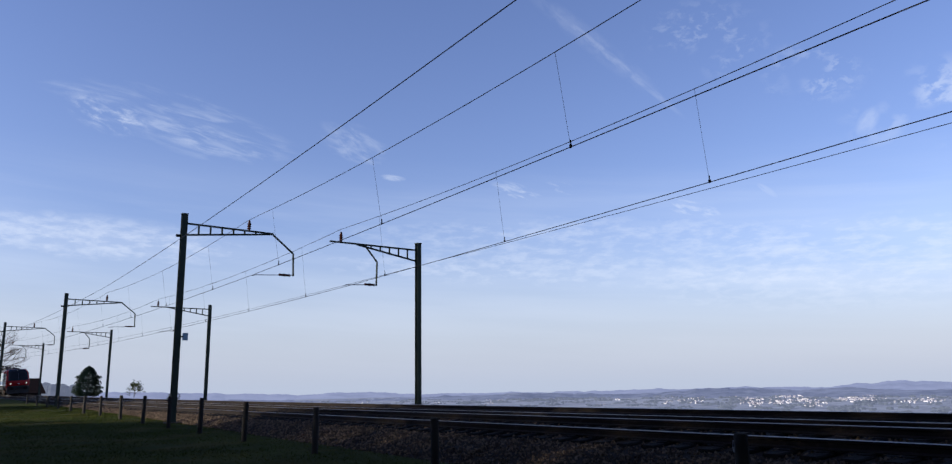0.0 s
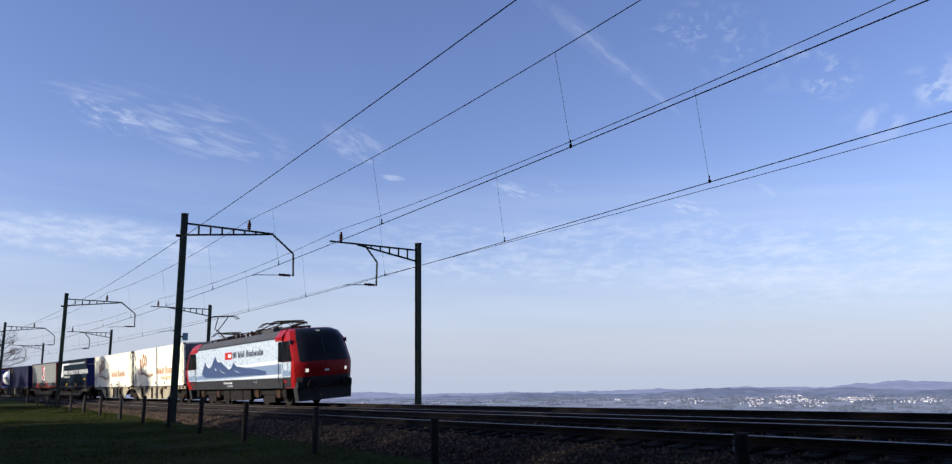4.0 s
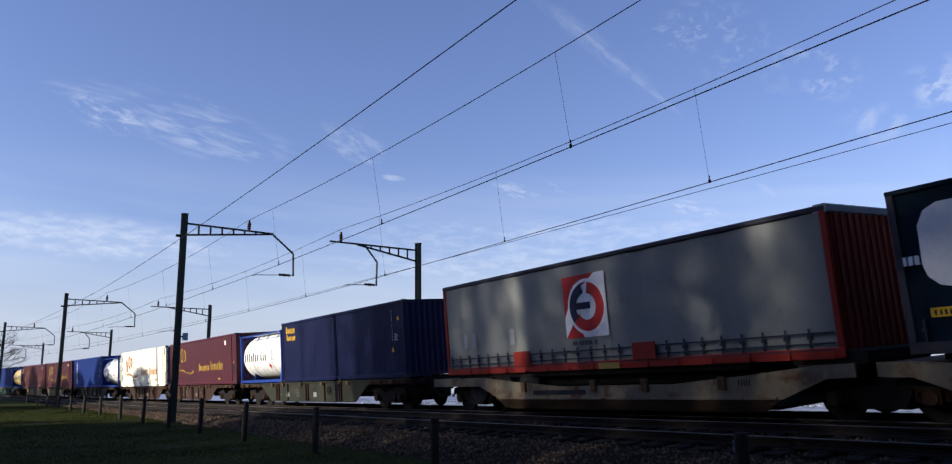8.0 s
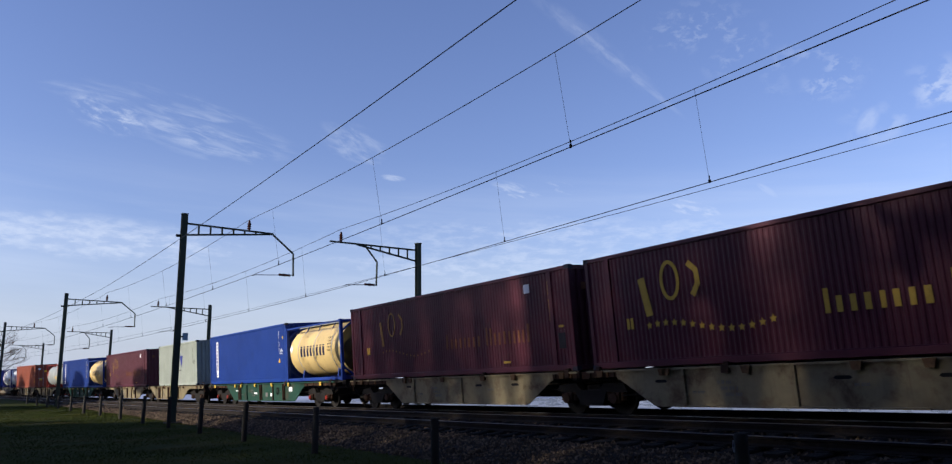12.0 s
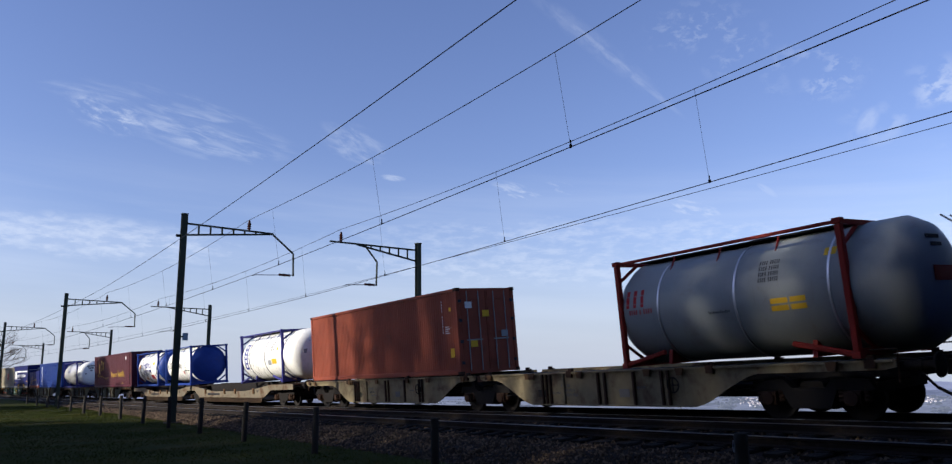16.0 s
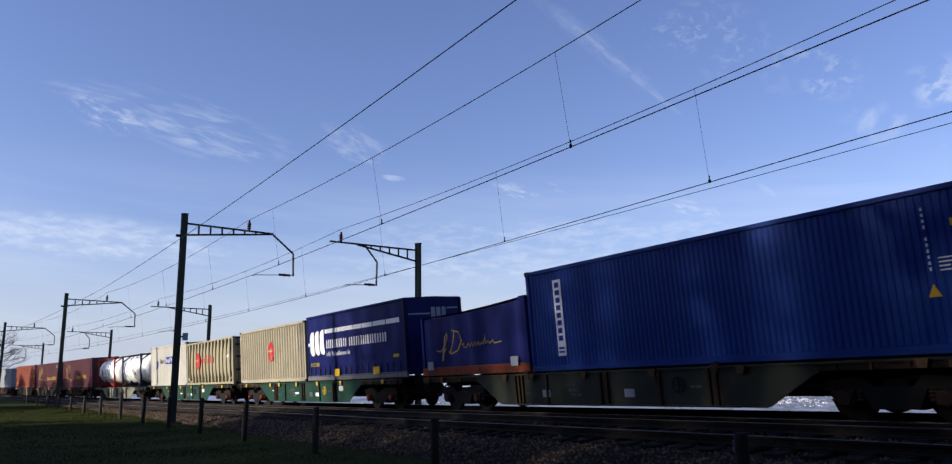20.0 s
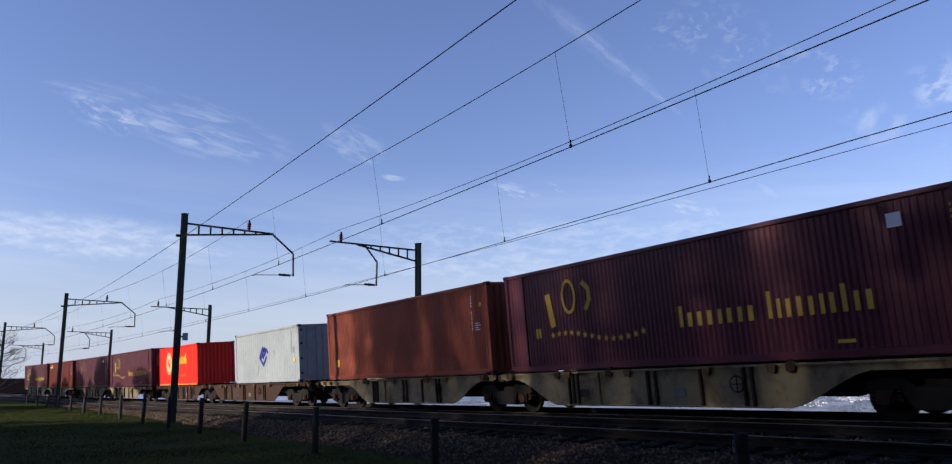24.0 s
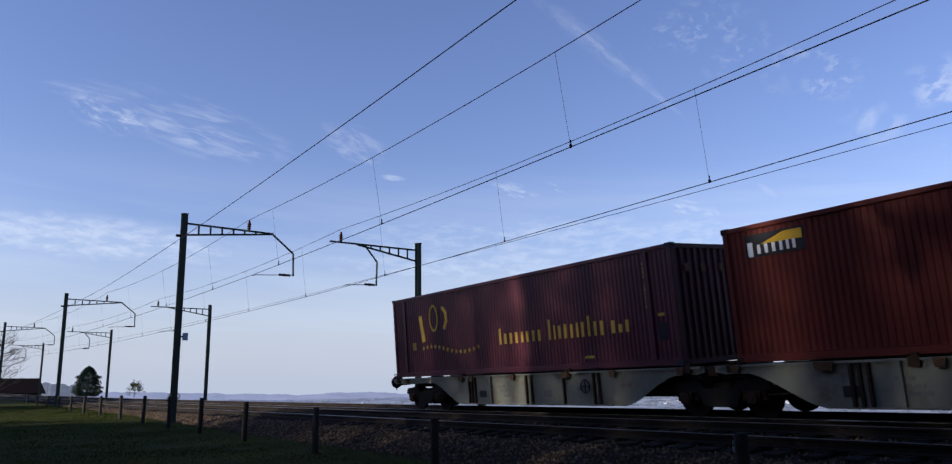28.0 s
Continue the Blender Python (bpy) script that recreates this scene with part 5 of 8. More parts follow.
def sill_outline(x0, x1, bx0, bx1, ztop, deep, shallow, slope=1.15, angular=False):
    """Side sill between two bogie places: deep between them, shallow over them. angular: with straight ends, and none over the bogies."""
    if angular:
        a, b = bx0 + 1.25, bx1 - 1.25
        return [(a, ztop), (a, 0.96), (a + 0.12, 0.92), (a + 1.15, deep + 0.03), (a + 1.25, deep), (b - 1.25, deep), (b - 1.15, deep + 0.03), (b - 0.12, 0.92), (b, 0.96), (b, ztop)]
    a, b = bx0 + 1.0, bx1 - 1.0
    slope = slope * 1.45
    bend = [(f, 0.4 * f + 0.6 * (3 * f * f - 2 * f * f * f)) for f in (0.0, 0.15, 0.3, 0.45, 0.6, 0.75, 0.88, 1.0)]
    left = [(a + slope * f, shallow - (shallow - deep) * g) for f, g in bend]
    right = [(b - slope * f, shallow - (shallow - deep) * g) for f, g in reversed(bend)]
    return [(x0, ztop), (x0, shallow + 0.05), (x0 + 0.25, shallow)] + left + right + [(x1 - 0.25, shallow), (x1, shallow + 0.05), (x1, ztop)]


def add_deck(root, x0, x1, bx0, bx1, colour, ztop=1.17, deep=0.28, shallow=0.98, wheel="iron", style=""):
    angular = colour in ("w_cream", "w_green", "w_olive", "w_brown") and style != "curved"
    out = sill_outline(x0, x1, bx0, bx1, ztop, deep, shallow, angular=angular)
    for y in (-1.28, 1.24):
        beam = part("side_sill", Shape().slab(out, y, y + 0.035), colour, root)
        if angular:
            for e0, e1 in ((x0, bx0 + 1.25), (bx1 - 1.25, x1)):
                part("end_sill", Shape().box(e0, e1, y, y + 0.035, 0.99, ztop), "rusty", root, "dark rusty channel over the bogie")
                for k in range(5):
                    xx = e0 + (e1 - e0) * (k + 0.5) / 5
                    part("gusset", Shape().box(xx, xx + 0.05, y - 0.03 if y < 0 else y + 0.035, y if y < 0 else y + 0.065, 0.99, ztop - 0.04), "bracket" if k % 2 else "rusty", root)
        edge = Shape()
        o = -1 if y < 0 else 1
        yy = (y - 0.05, y) if y < 0 else (y + 0.035, y + 0.085)
        edge.box(x0 + 0.05, x1 - 0.05, yy[0], yy[1], ztop - 0.05, ztop)
        edge.box(bx0 + 3.1, bx1 - 3.1, yy[0], yy[1], deep, deep + 0.04)
        part("sill_flange", edge, colour, beam)
        run = bx1 - bx0 - 6.2
        for n, (f, many, gap) in enumerate(((0.05, 1, 0), (0.55, 1, 0)) if style == "plain" else ((0.02, 3, 0.17), (0.20, 1, 0), (0.47, 2, 0.24), (0.72, 1, 0), (0.90, 2, 0.20))):
            for k in range(many):
                x = bx0 + 3.1 + run * f + k * gap
                st = Shape().box(x, x + 0.06, yy[0] - 0.01, yy[1], deep + 0.04, ztop - 0.05)
                part("stiffener", st, colour if n == 1 or style == "plain" else "rusty", beam)
        if y < 0:
            w = (bx0 + bx1) / 2
            for k in range(3):
                bars(w - 1.6 + 0.1 * k, deep + 0.50 - 0.13 * k, ((2, 2, 3), (4, 3, 1), (5, 4))[k], 0.075, "stencil", beam, y - 0.001, caps=True)
            bars(bx0 + 3.6, deep + 0.3, (4, 6), 0.06, "stencil", beam, y - 0.001, caps=True)
            bars(bx1 - 4.4, deep + 0.42, (3, 5), 0.06, "stencil", beam, y - 0.001, caps=True)
            for xx in (bx0 - 0.9, bx0 + 2.7, w - 3.1, w - 0.9, w + 1.5, bx1 - 3.1, bx1 + 0.6):
                part("support_bracket", Shape().slab([(xx, 1.165), (xx + 0.24, 1.165), (xx + 0.20, 1.0), (xx + 0.04, 1.0)], y - 0.09, y - 0.052), "gold" if colour == "w_green" else "bracket", beam, "yellow container support" if colour == "w_green" else "rusty container support")
            part("brake_rod", Shape().tube((bx0 + 1.2, y + 0.2, 0.52), (bx0 + 3.0, y + 0.2, 0.62), 0.018, 0.018, 5), "iron", beam)
            part("brake_rod", Shape().tube((bx1 - 1.2, y + 0.2, 0.70), (bx1 - 3.0, y + 0.2, 0.62), 0.018, 0.018, 5), "iron", beam)
            if style == "plain":
                for dx in (-3.4, 1.1, 3.0):
                    part("slot", Shape().slab([(w + dx, 0.86), (w + dx + 0.05, 0.83), (w + dx + 0.33, 0.83), (w + dx + 0.38, 0.86), (w + dx + 0.33, 0.90), (w + dx + 0.05, 0.90)], y - 0.002, y), "iron", beam, "dark slot in the sill")
                continue
            bw = part("brake_wheel", Shape().hoop((w + 2.4, yy[0] - 0.03, 0.78), 0.17, 0.015), wheel, root)
            part("spoke", Shape().box(w + 2.23, w + 2.57, yy[0] - 0.04, yy[0] - 0.02, 0.77, 0.79), wheel, bw)
            part("spoke", Shape().box(w + 2.39, w + 2.41, yy[0] - 0.04, yy[0] - 0.02, 0.61, 0.95), wheel, bw)
            if colour == "w_green":
                for dx, zz, ww, hh in ((-4.1, 0.78, 0.5, 0.05), (-1.1, 0.62, 0.42, 0.09), (1.25, 0.52, 0.34, 0.16), (3.7, 0.75, 0.4, 0.2)):
                    part("data_plate", Shape().box(w + dx, w + dx + ww, y - 0.003, y, zz, zz + hh), "chalk", beam, "small white data plate")
            for k, dx in enumerate((-2.6, 0.6)):
                part("label_board", Shape().box(w + dx, w + dx + 0.34, yy[0] + 0.03, yy[0] + 0.042, deep + 0.22, deep + 0.42), ("stencil" if k else "w_olive") if colour != "w_olive" else "chalk_dim", beam)
    part("centre_beam", Shape().box(x0 + 0.1, x1 - 0.1, -0.35, 0.35, 0.80, 1.12).box(bx0 + 1.9, bx1 - 1.9, -1.24, 1.24, 0.60, 0.66), "iron", root)
    for x in (x0 + 0.15, (x0 * 2 + x1) / 3, (x0 + x1 * 2) / 3, x1 - 0.30):
        part("cross_member", Shape().box(x, x + 0.15, -1.24, 1.24, 0.92, 1.10), "iron", root)
    for x in (x0 + 0.35, x0 + (x1 - x0) * 0.32, x0 + (x1 - x0) * 0.68, x1 - 0.55):
        for y in (-1.345, 1.285):
            part("container_spigot", Shape().box(x, x + 0.2, y, y + 0.06, 1.02, 1.20).box(x + 0.04, x + 0.16, y + (0.06 if y < 0 else -0.10), y + (0.16 if y < 0 else 0.0), 1.172, 1.26), "rusty", root)
    und = Shape()
    for x, w, h in (((bx0 + bx1) / 2 - 1.5, 1.3, 0.35), ((bx0 + bx1) / 2 + 0.8, 0.9, 0.3)):
        und.lathe([(x, 0.02), (x + 0.05, h * 0.5), (x + w - 0.05, h * 0.5), (x + w, 0.02)], 14, "x", (0, 0.4, 0.62))
    part("air_tank", und, "iron", root, smooth_angle=40)


def flat_wagon(name, o0, o1, colour, label, deep=0.28, wheel="iron"):
    """A container flat wagon on two bogies, between the places o0 and o1 of the train."""
    root = tagged(new(name), label, "wagon", "container wagons of the train")
    h = (o1 - o0) / 2
    add_deck(root, -h + 0.6, h - 0.6, -h + 2.75, h - 2.75, colour, deep=deep, wheel=wheel)
    for x in (-h + 2.75, h - 2.75):
        add_bogie(root, x, colour == "w_green")
    add_ends(root, -h, h)
    return ride(root, (o0 + o1) / 2)


def twin_wagon(name, o0, o1, joint, colour, label, deep=0.28, style=""):
    """An articulated pair of container decks on three bogies. joint: the place of the shared bogie."""
    root = tagged(new(name), label, "wagon", "container wagons of the train")
    mid = (o0 + o1) / 2
    a, j, b = o0 - mid, joint - mid, o1 - mid
    add_deck(root, a + 0.6, j - 0.15, a + 2.5, j, colour, deep=deep, style=style)
    add_deck(root, j + 0.15, b - 0.6, j, b - 2.5, colour, deep=deep, style=style)
    for x in (a + 2.5, j, b - 2.5):
        add_bogie(root, x)
    add_ends(root, a, b)
    part("articulation", Shape().box(j - 0.4, j + 0.4, -0.5, 0.5, 0.86, 1.08, 0.05), "iron", root)
    part("gangway_plate", Shape().box(j - 0.14, j + 0.14, -1.2, -0.8, 0.95, 1.15), "rusty", root)
    return ride(root, mid)


def pocket_wagon(name, o0, o1, joint, label, filled=False):
    """An articulated pair of low pocket decks with cream side beams on three bogies."""
    root = tagged(new(name), label, "wagon", "container wagons of the train")
    mid = (o0 + o1) / 2
    a, j, b = o0 - mid, joint - mid, o1 - mid
    for x0, x1, e0, e1 in ((a + 0.6, j - 0.2, a + 2.6, j), (j + 0.2, b - 0.6, j, b - 2.6)):
        p, q = e0 + 1.1, e1 - 1.1
        out = [(x0, 1.12), (x0, 0.86), (p - 0.3, 0.84), (p + 0.7, 0.46), (q - 0.7, 0.46), (q + 0.3, 0.84), (x1, 0.86), (x1, 1.12), (q + 0.1, 1.10), (q - 1.6, 0.94), (q - 3.6, 0.80), (p + 3.6, 0.80), (p + 1.6, 0.94), (p - 0.1, 1.10)]
        for y in (-1.42, 1.36):
            beam = part("pocket_beam", Shape().slab(out[:1] + out[1:8] + out[8:], y, y + 0.06), "w_pocket", root)
            fl = (y - 0.06, y) if y < 0 else (y + 0.06, y + 0.12)
            part("beam_flange", Shape().box(p + 0.8, q - 0.8, fl[0], fl[1], 0.46, 0.51), "w_pocket", beam)
            part("rust_strip", Shape().slab([(p + 0.7, 0.46), (p + 1.1, 0.20), (q - 1.1, 0.20), (q - 0.7, 0.46)], fl[0] + 0.03, fl[1] - 0.03), "pocket_rust", beam, "rust-brown lower strip")
            for x in (p + 1.9, (p + q) / 2 - 0.7, (p + q) / 2 + 1.1, q - 2.2):
                part("clamp_bracket", Shape().box(x, x + 0.20, fl[0], fl[1], 0.66, 0.94), "bracket", beam)
            if y < 0:
                bars(q - 1.7, 0.74, (5,), 0.12, "ink", beam, y - 0.001, caps=True)
                part("lettering", Shape().box(p + 2.4, p + 4.6, y - 0.008, y - 0.001, 0.58, 0.70), "ink", beam)
        if filled:
            reach = x1 - 0.3 if x0 > 0 else x0 + 10.9
            for y in (-0.55, 0.40):
                part("container_beam", Shape().box(x0 + 0.3, reach, y, y + 0.15, 0.62, 1.18), "iron", root)
        if not filled:
            part("hitch_trestle", Shape().box(q - 0.5, x1 + 0.15, -1.2, 1.2, 1.10, 1.36, 0.04), "iron", root, "dark hitch support under the trailer nose")
        part("pocket_floor", Shape().box(p + 0.9, q - 0.9, -1.3, 1.3, 0.24, 0.32), "iron", root)
        part("end_deck", Shape().box(x0, p + 0.3, -1.36, 1.36, 1.0, 1.10), "rusty", root)
        part("end_deck", Shape().box(q - 0.3, x1, -1.36, 1.36, 1.0, 1.10), "rusty", root)
        part("support_trestle", Shape().box(q - 0.9, q - 0.3, -0.5, 0.5, 1.10, 1.24, 0.04), "iron", root)
    for x in (a + 2.6, j, b - 2.6):
        add_bogie(root, x)
    add_ends(root, a, b)
    part("articulation", Shape().box(j - 0.5, j + 0.5, -0.5, 0.5, 0.84, 1.02, 0.05), "iron", root)
    return ride(root, mid)


# ---------------------------------------------------------------- lettering as plain bars


def bars(x, z, words, height, material, parent, y, slope=0.0, name="lettering", weight=0.62, caps=False, step=0.62):
    """Words that stand as plain bars, one for each character. words: counts of characters. A bar's width follows its height."""
    sh = Shape()
    r = random.Random(int(x * 100) + len(words) * 7)
    cx = x
    for n in words:
        for i in range(n):
            w = height * step * r.uniform(0.78, 1.05)
            tall = height if (caps or i == 0) else height * r.choice((0.66, 0.66, 0.7, 0.95))
            zz = z + slope * (cx - x)
            sh.box(cx, cx + w * (0.26 + 0.30 * weight), y - 0.004, y, zz, zz + tall)
            cx += w
        cx += height * 0.5
    tagged(part(name, sh, material, parent), kind="stuff")
    return cx


def ribbon(points, width, y, material, parent, name, thick=0.004):
    """A painted stroke along points (x, z)."""
    pts = [Vector(p) for p in points]
    loop = (pts[0] - pts[-1]).length < 1e-4
    if loop:
        pts = pts[:-1]
    left, right, m = [], [], len(pts)
    for i, p in enumerate(pts):
        a = pts[i - 1] if (i > 0 or loop) else p
        b = pts[(i + 1) % m] if (i < m - 1 or loop) else p
        way = (b - a).normalized()
        n = Vector((-way.y, way.x)) * width / 2
        left.append(p + n)
        right.append(p - n)
    sh = Shape()
    sh.v = [(q.x, yy, q.y) for l, r in zip(left, right) for yy in (y - thick, y) for q in (l, r)]
    for i in range(m if loop else m - 1):
        a, b = 4 * i, 4 * ((i + 1) % m)
        sh.f += [(a, a + 1, b + 1, b), (a + 2, b + 2, b + 3, a + 3), (a, b, b + 2, a + 2), (a + 1, a + 3, b + 3, b + 1)]
    if not loop:
        e = 4 * (m - 1)
        sh.f += [(0, 2, 3, 1), (e, e + 1, e + 3, e + 2)]
    return part(name, sh, material, parent)


def star_row(x0, x1, z, dip, n, size, material, parent, y):
    """A wavy row of painted stars."""
    pts = []
    for k in range(10):
        a, r = math.pi / 2 + k * math.pi / 5, size * (1 if k % 2 == 0 else 0.45)
        pts.append((r * math.cos(a), r * math.sin(a)))
    me = Shape().slab(pts, -0.004, 0.0).mesh("star")
    me.materials.append(M[material])
    for i in range(n):
        f = i / (n - 1)
        part("star", me, None, parent, at=pose(x0 + (x1 - x0) * f, y, z + dip * math.cos(2 * math.pi * (0.85 * f - 0.12))))


def disc(cx, cz, r, y, material, parent, name="emblem", inner=0.0, thick=0.004, squash=1.0):
    n = 28
    def ring(q):
        return [(cx + q * math.cos(2 * math.pi * k / n) * squash, cz + q * math.sin(2 * math.pi * k / n)) for k in range(n + 1)]
    if inner > 0:
        return ribbon(ring((r + inner) / 2), r - inner, y, material, parent, name, thick)
    return part(name, Shape().slab(ring(r)[:n], y - thick, y), material, parent)


def panel(x0, x1, z0, z1, y, material, parent, name="sticker", thick=0.004):
    return part(name, Shape().box(x0, x1, y - thick, y, z0, z1), material, parent)


# ---------------------------------------------------------------- containers
LIFT = 1.191


def corrugated(x0, x1, z0, z1, y, depth, period, sign, groove=0.0):
    """A corrugated wall in the plane y, its recesses going inwards."""
    sh = Shape()
    n = max(1, round((x1 - x0) / period))
    step = (x1 - x0) / n
    xs = []
    for i in range(n):
        a = x0 + i * step
        xs += [(a, 0), (a + step * 0.36, 0), (a + step * 0.5, 1), (a + step * 0.86, 1)] if not groove else [(a, 0), (a + step - groove, 0), (a + step - groove * 0.7, 1), (a + step - groove * 0.3, 1)]
    xs.append((x1, 0))
    sh.v = [(x, y + sign * depth * d, z) for x, d in xs for z in (z0, z1)]
    sh.f = [(2 * i, 2 * i + 2, 2 * i + 3, 2 * i + 1) for i in range(len(xs) - 1)]
    return sh


def container(o0, length, colour, label, height=2.896, width=2.46, doors=False, rib=0.14, depth=0.015, reefer=False, name="shipping_container", post=None, base_rail=None):
    """A steel box container whose rear end stands at the place o0 of the train. doors: its leaves face forward."""
    root = tagged(new(name), label, "container", "containers on the train")
    h, w, post = length / 2, width / 2, post or colour
    base_rail = base_rail or colour
    if reefer:
        rib, depth = 0.36, 0.03
    groove = 0.045 if reefer else 0.0
    part("side_wall", corrugated(-h + 0.12, h - 0.12, 0.17, height - 0.11, -w + 0.03, depth, rib, 1, groove), colour, root)
    part("side_wall", corrugated(-h + 0.12, h - 0.12, 0.17, height - 0.11, w - 0.03, depth, rib, -1, groove), colour, root)
    roof = corrugated(-h + 0.1, h - 0.1, -w + 0.06, w - 0.06, 0, 0.02, 0.42, -1)
    roof.v = [(x, z, height - 0.02 + y) for x, y, z in roof.v]
    part("roof", roof, colour, root)
    part("floor", Shape().box(-h + 0.1, h - 0.1, -w + 0.08, w - 0.08, 0.12, 0.17), "wood_floor", root)
    for y in (-w, w - 0.08):
        part("bottom_rail", Shape().box(-h + 0.1, h - 0.1, y, y + 0.08, 0.02, 0.18, 0.012), base_rail, root)
        part("top_rail", Shape().box(-h + 0.1, h - 0.1, y, y + 0.08, height - 0.12, height - 0.015, 0.012), colour, root)
        for x in (-h, h - 0.16):
            part("corner_post", Shape().box(x + 0.01, x + 0.15, y + 0.002 if y < 0 else y - 0.068, y + 0.148 if y < 0 else y + 0.078, 0.11, height - 0.11, 0.015), post, root)
            for z in (0.0, height - 0.118):
                c = Shape().box(x - 0.006, x + 0.172, y - 0.006 if y < 0 else y - 0.072, y + 0.156 if y < 0 else y + 0.086, z, z + 0.118, 0.012)
                part("corner_casting", c, "rusty" if colour in ("orange", "brick", "white") else "frame_dark", root)
    if reefer:
        for x in (h - 1.0, h - 0.42, -h + 0.34):
            part("seam_strip", Shape().box(x, x + 0.05, -w - 0.002, -w + 0.03, 0.18, height - 0.12), colour, root)
        bolts = Shape()
        for k in range(22):
            for x in (-h + 0.26, h - 0.30):
                bolts.box(x, x + 0.03, -w - 0.006, -w + 0.03, 0.25 + k * 0.115, 0.285 + k * 0.115)
        tagged(part("bolt_strip", bolts, "frame_dark", root), kind="stuff")
        for x, z, hh in ((-h + 0.44, 0.5, 0.5), (-h + 0.44, 1.35, 0.34), (-h + 0.46, 2.1, 0.4)):
            part("data_plate", Shape().box(x, x + 0.16, -w - 0.004, -w + 0.03, z, z + hh), "chalk_dim", root)
        for x, z, ww, hh in ((-h + 0.02, 0.12, 0.05, 0.7), (h - 0.10, 0.12, 0.05, 0.9), (-h + 0.15, 2.45, 0.05, 0.3), (h - 0.40, 2.3, 0.04, 0.5), (-0.4, 0.18, 0.25, 0.14), (1.9, 0.18, 0.3, 0.10)):
            part("rust_patch", Shape().box(x, x + ww, -w - 0.0045, -w + 0.03, z, z + hh), "bracket", root)
        for x in (-h + 2.0, 0.0, h - 2.2):
            part("lift_pocket", Shape().box(x, x + 0.36, -w - 0.006, -w, 0.05, 0.15), "iron", root)
    if length > 13 and not reefer:
        for x in (-h + 0.78, h - 0.92):
            part("inner_post", Shape().box(x, x + 0.14, -w - 0.004, -w + 0.05, 0.17, height - 0.11), colour, root)
    # rear end
    part("end_wall", Shape().box(-h + 0.04, -h + 0.08, -w + 0.12, w - 0.12, 0.12, height - 0.1), colour, root)
    if doors or reefer:
        for i, (a, b) in enumerate(((-w + 0.13, -0.012), (0.012, w - 0.13))):
            leaf = part("door", Shape().box(h - 0.075, h - 0.035, a, b, 0.14, height - 0.12), "reefer_door" if reefer else colour, root)
            ribs = Shape()
            for z in ([0.3, 0.85, 1.4, 1.95, 2.5] if not reefer else []):
                if z < height - 0.3:
                    ribs.box(h - 0.035, h - 0.015, a + 0.06, b - 0.06, z, z + 0.30)
            if ribs.v:
                part("door_panel", ribs, colour, leaf)
            for k in (0.28, 0.72):
                yy = a + (b - a) * k
                part("lock_rod", Shape().tube((h - 0.005, yy, 0.12), (h - 0.005, yy, height - 0.12), 0.017, 0.017, 6), "grey" if not reefer else "frame_dark", leaf)
            for z in (0.35, 1.05, 1.75, 2.4):
                part("hinge", Shape().box(h - 0.035, h + 0.005, a - 0.05 if i == 0 else b - 0.05, a + 0.07 if i == 0 else b + 0.05, z, z + 0.10), "frame_dark", leaf)
            part("handle", Shape().box(h + 0.006, h + 0.03, a + 0.2, b - 0.25, 1.12, 1.16), "grey" if not reefer else "frame_dark", leaf)
        part("header", Shape().box(h - 0.1, h - 0.02, -w + 0.12, w - 0.12, height - 0.12, height - 0.02), colour, root)
    else:
        e = corrugated(-w + 0.12, w - 0.12, 0.14, height - 0.12, 0, 0.04, 0.26, -1)
        e.v = [(h - 0.03 + y, x, z) for x, y, z in e.v]
        part("end_wall", e, colour, root)
        part("header", Shape().box(h - 0.1, h - 0.015, -w + 0.12, w - 0.12, height - 0.12, height - 0.02), colour, root)
    part("front_sill", Shape().box(h - 0.1, h - 0.015, -w + 0.12, w - 0.12, 0.02, 0.14), colour, root)
    ride(root, o0 + h, LIFT)
    return root, h, -w + 0.024


def script_livery(root, h, y, ink, edge=None, com=False, plain=False, faded=False):
    """Painted livery: three leaning strokes, a wavy row of stars and a line of lettering as bars."""
    x = -h + (1.85 if edge else (2.35 if faded else 1.75))
    ring = [(x + 1.12 + 0.25 * math.cos(a), 2.0 + 0.43 * math.sin(a)) for a in [radians(15 * k) for k in range(25)]]
    shapes = [([(x + 0.40, 1.22), (x + 0.22, 2.15)], 0.36), (ring, 0.15), ([(x + 1.70, 2.34), (x + 1.92, 2.14), (x + 1.94, 1.84), (x + 1.76, 1.58)], 0.24)]
    if edge:
        for pts, w in shapes:
            ribbon(pts, w + 0.06, y - 0.002, edge, root, "emblem_outline")
    for pts, w in shapes:
        ribbon(pts, w * (0.42 if faded else (0.85 if edge else 0.6)), y - 0.007, "faded_gold" if faded else ink, root, "emblem")
    if faded:
        ink = "faded_gold"
    if edge:
        star_row(x + 0.35, x + 3.75, 0.90, 0.13, 14, 0.15, edge, root, y - 0.002)
    star_row(x + 0.35, x + 3.75, 0.90, 0.13, 14, 0.05 if faded else 0.095, ink if not edge else "amber", root, y - 0.007)
    plate_ink = "gold" if faded else ink
    panel(-h + 1.35, -h + 1.44, 0.95, 1.22, y, plate_ink, root)
    panel(-h + 1.48, -h + 1.57, 0.95, 1.22, y, plate_ink, root)
    if faded:
        ink = "dim_gold"
    wt = 0.4 if faded else (0.82 if edge else 0.55)
    bars(x + 4.9, 0.88, (8,), 0.48, ink, root, y, 0, weight=wt, step=0.60)
    bars(x + 7.25, 0.88, (10,), 0.56, ink, root, y, 0, weight=wt, step=0.46)
    if com:
        bars(x + (10.05 if edge else 9.75), 0.90, (3,), 0.32, "ink" if edge else ink, root, y, 0, weight=0.8, step=0.75)


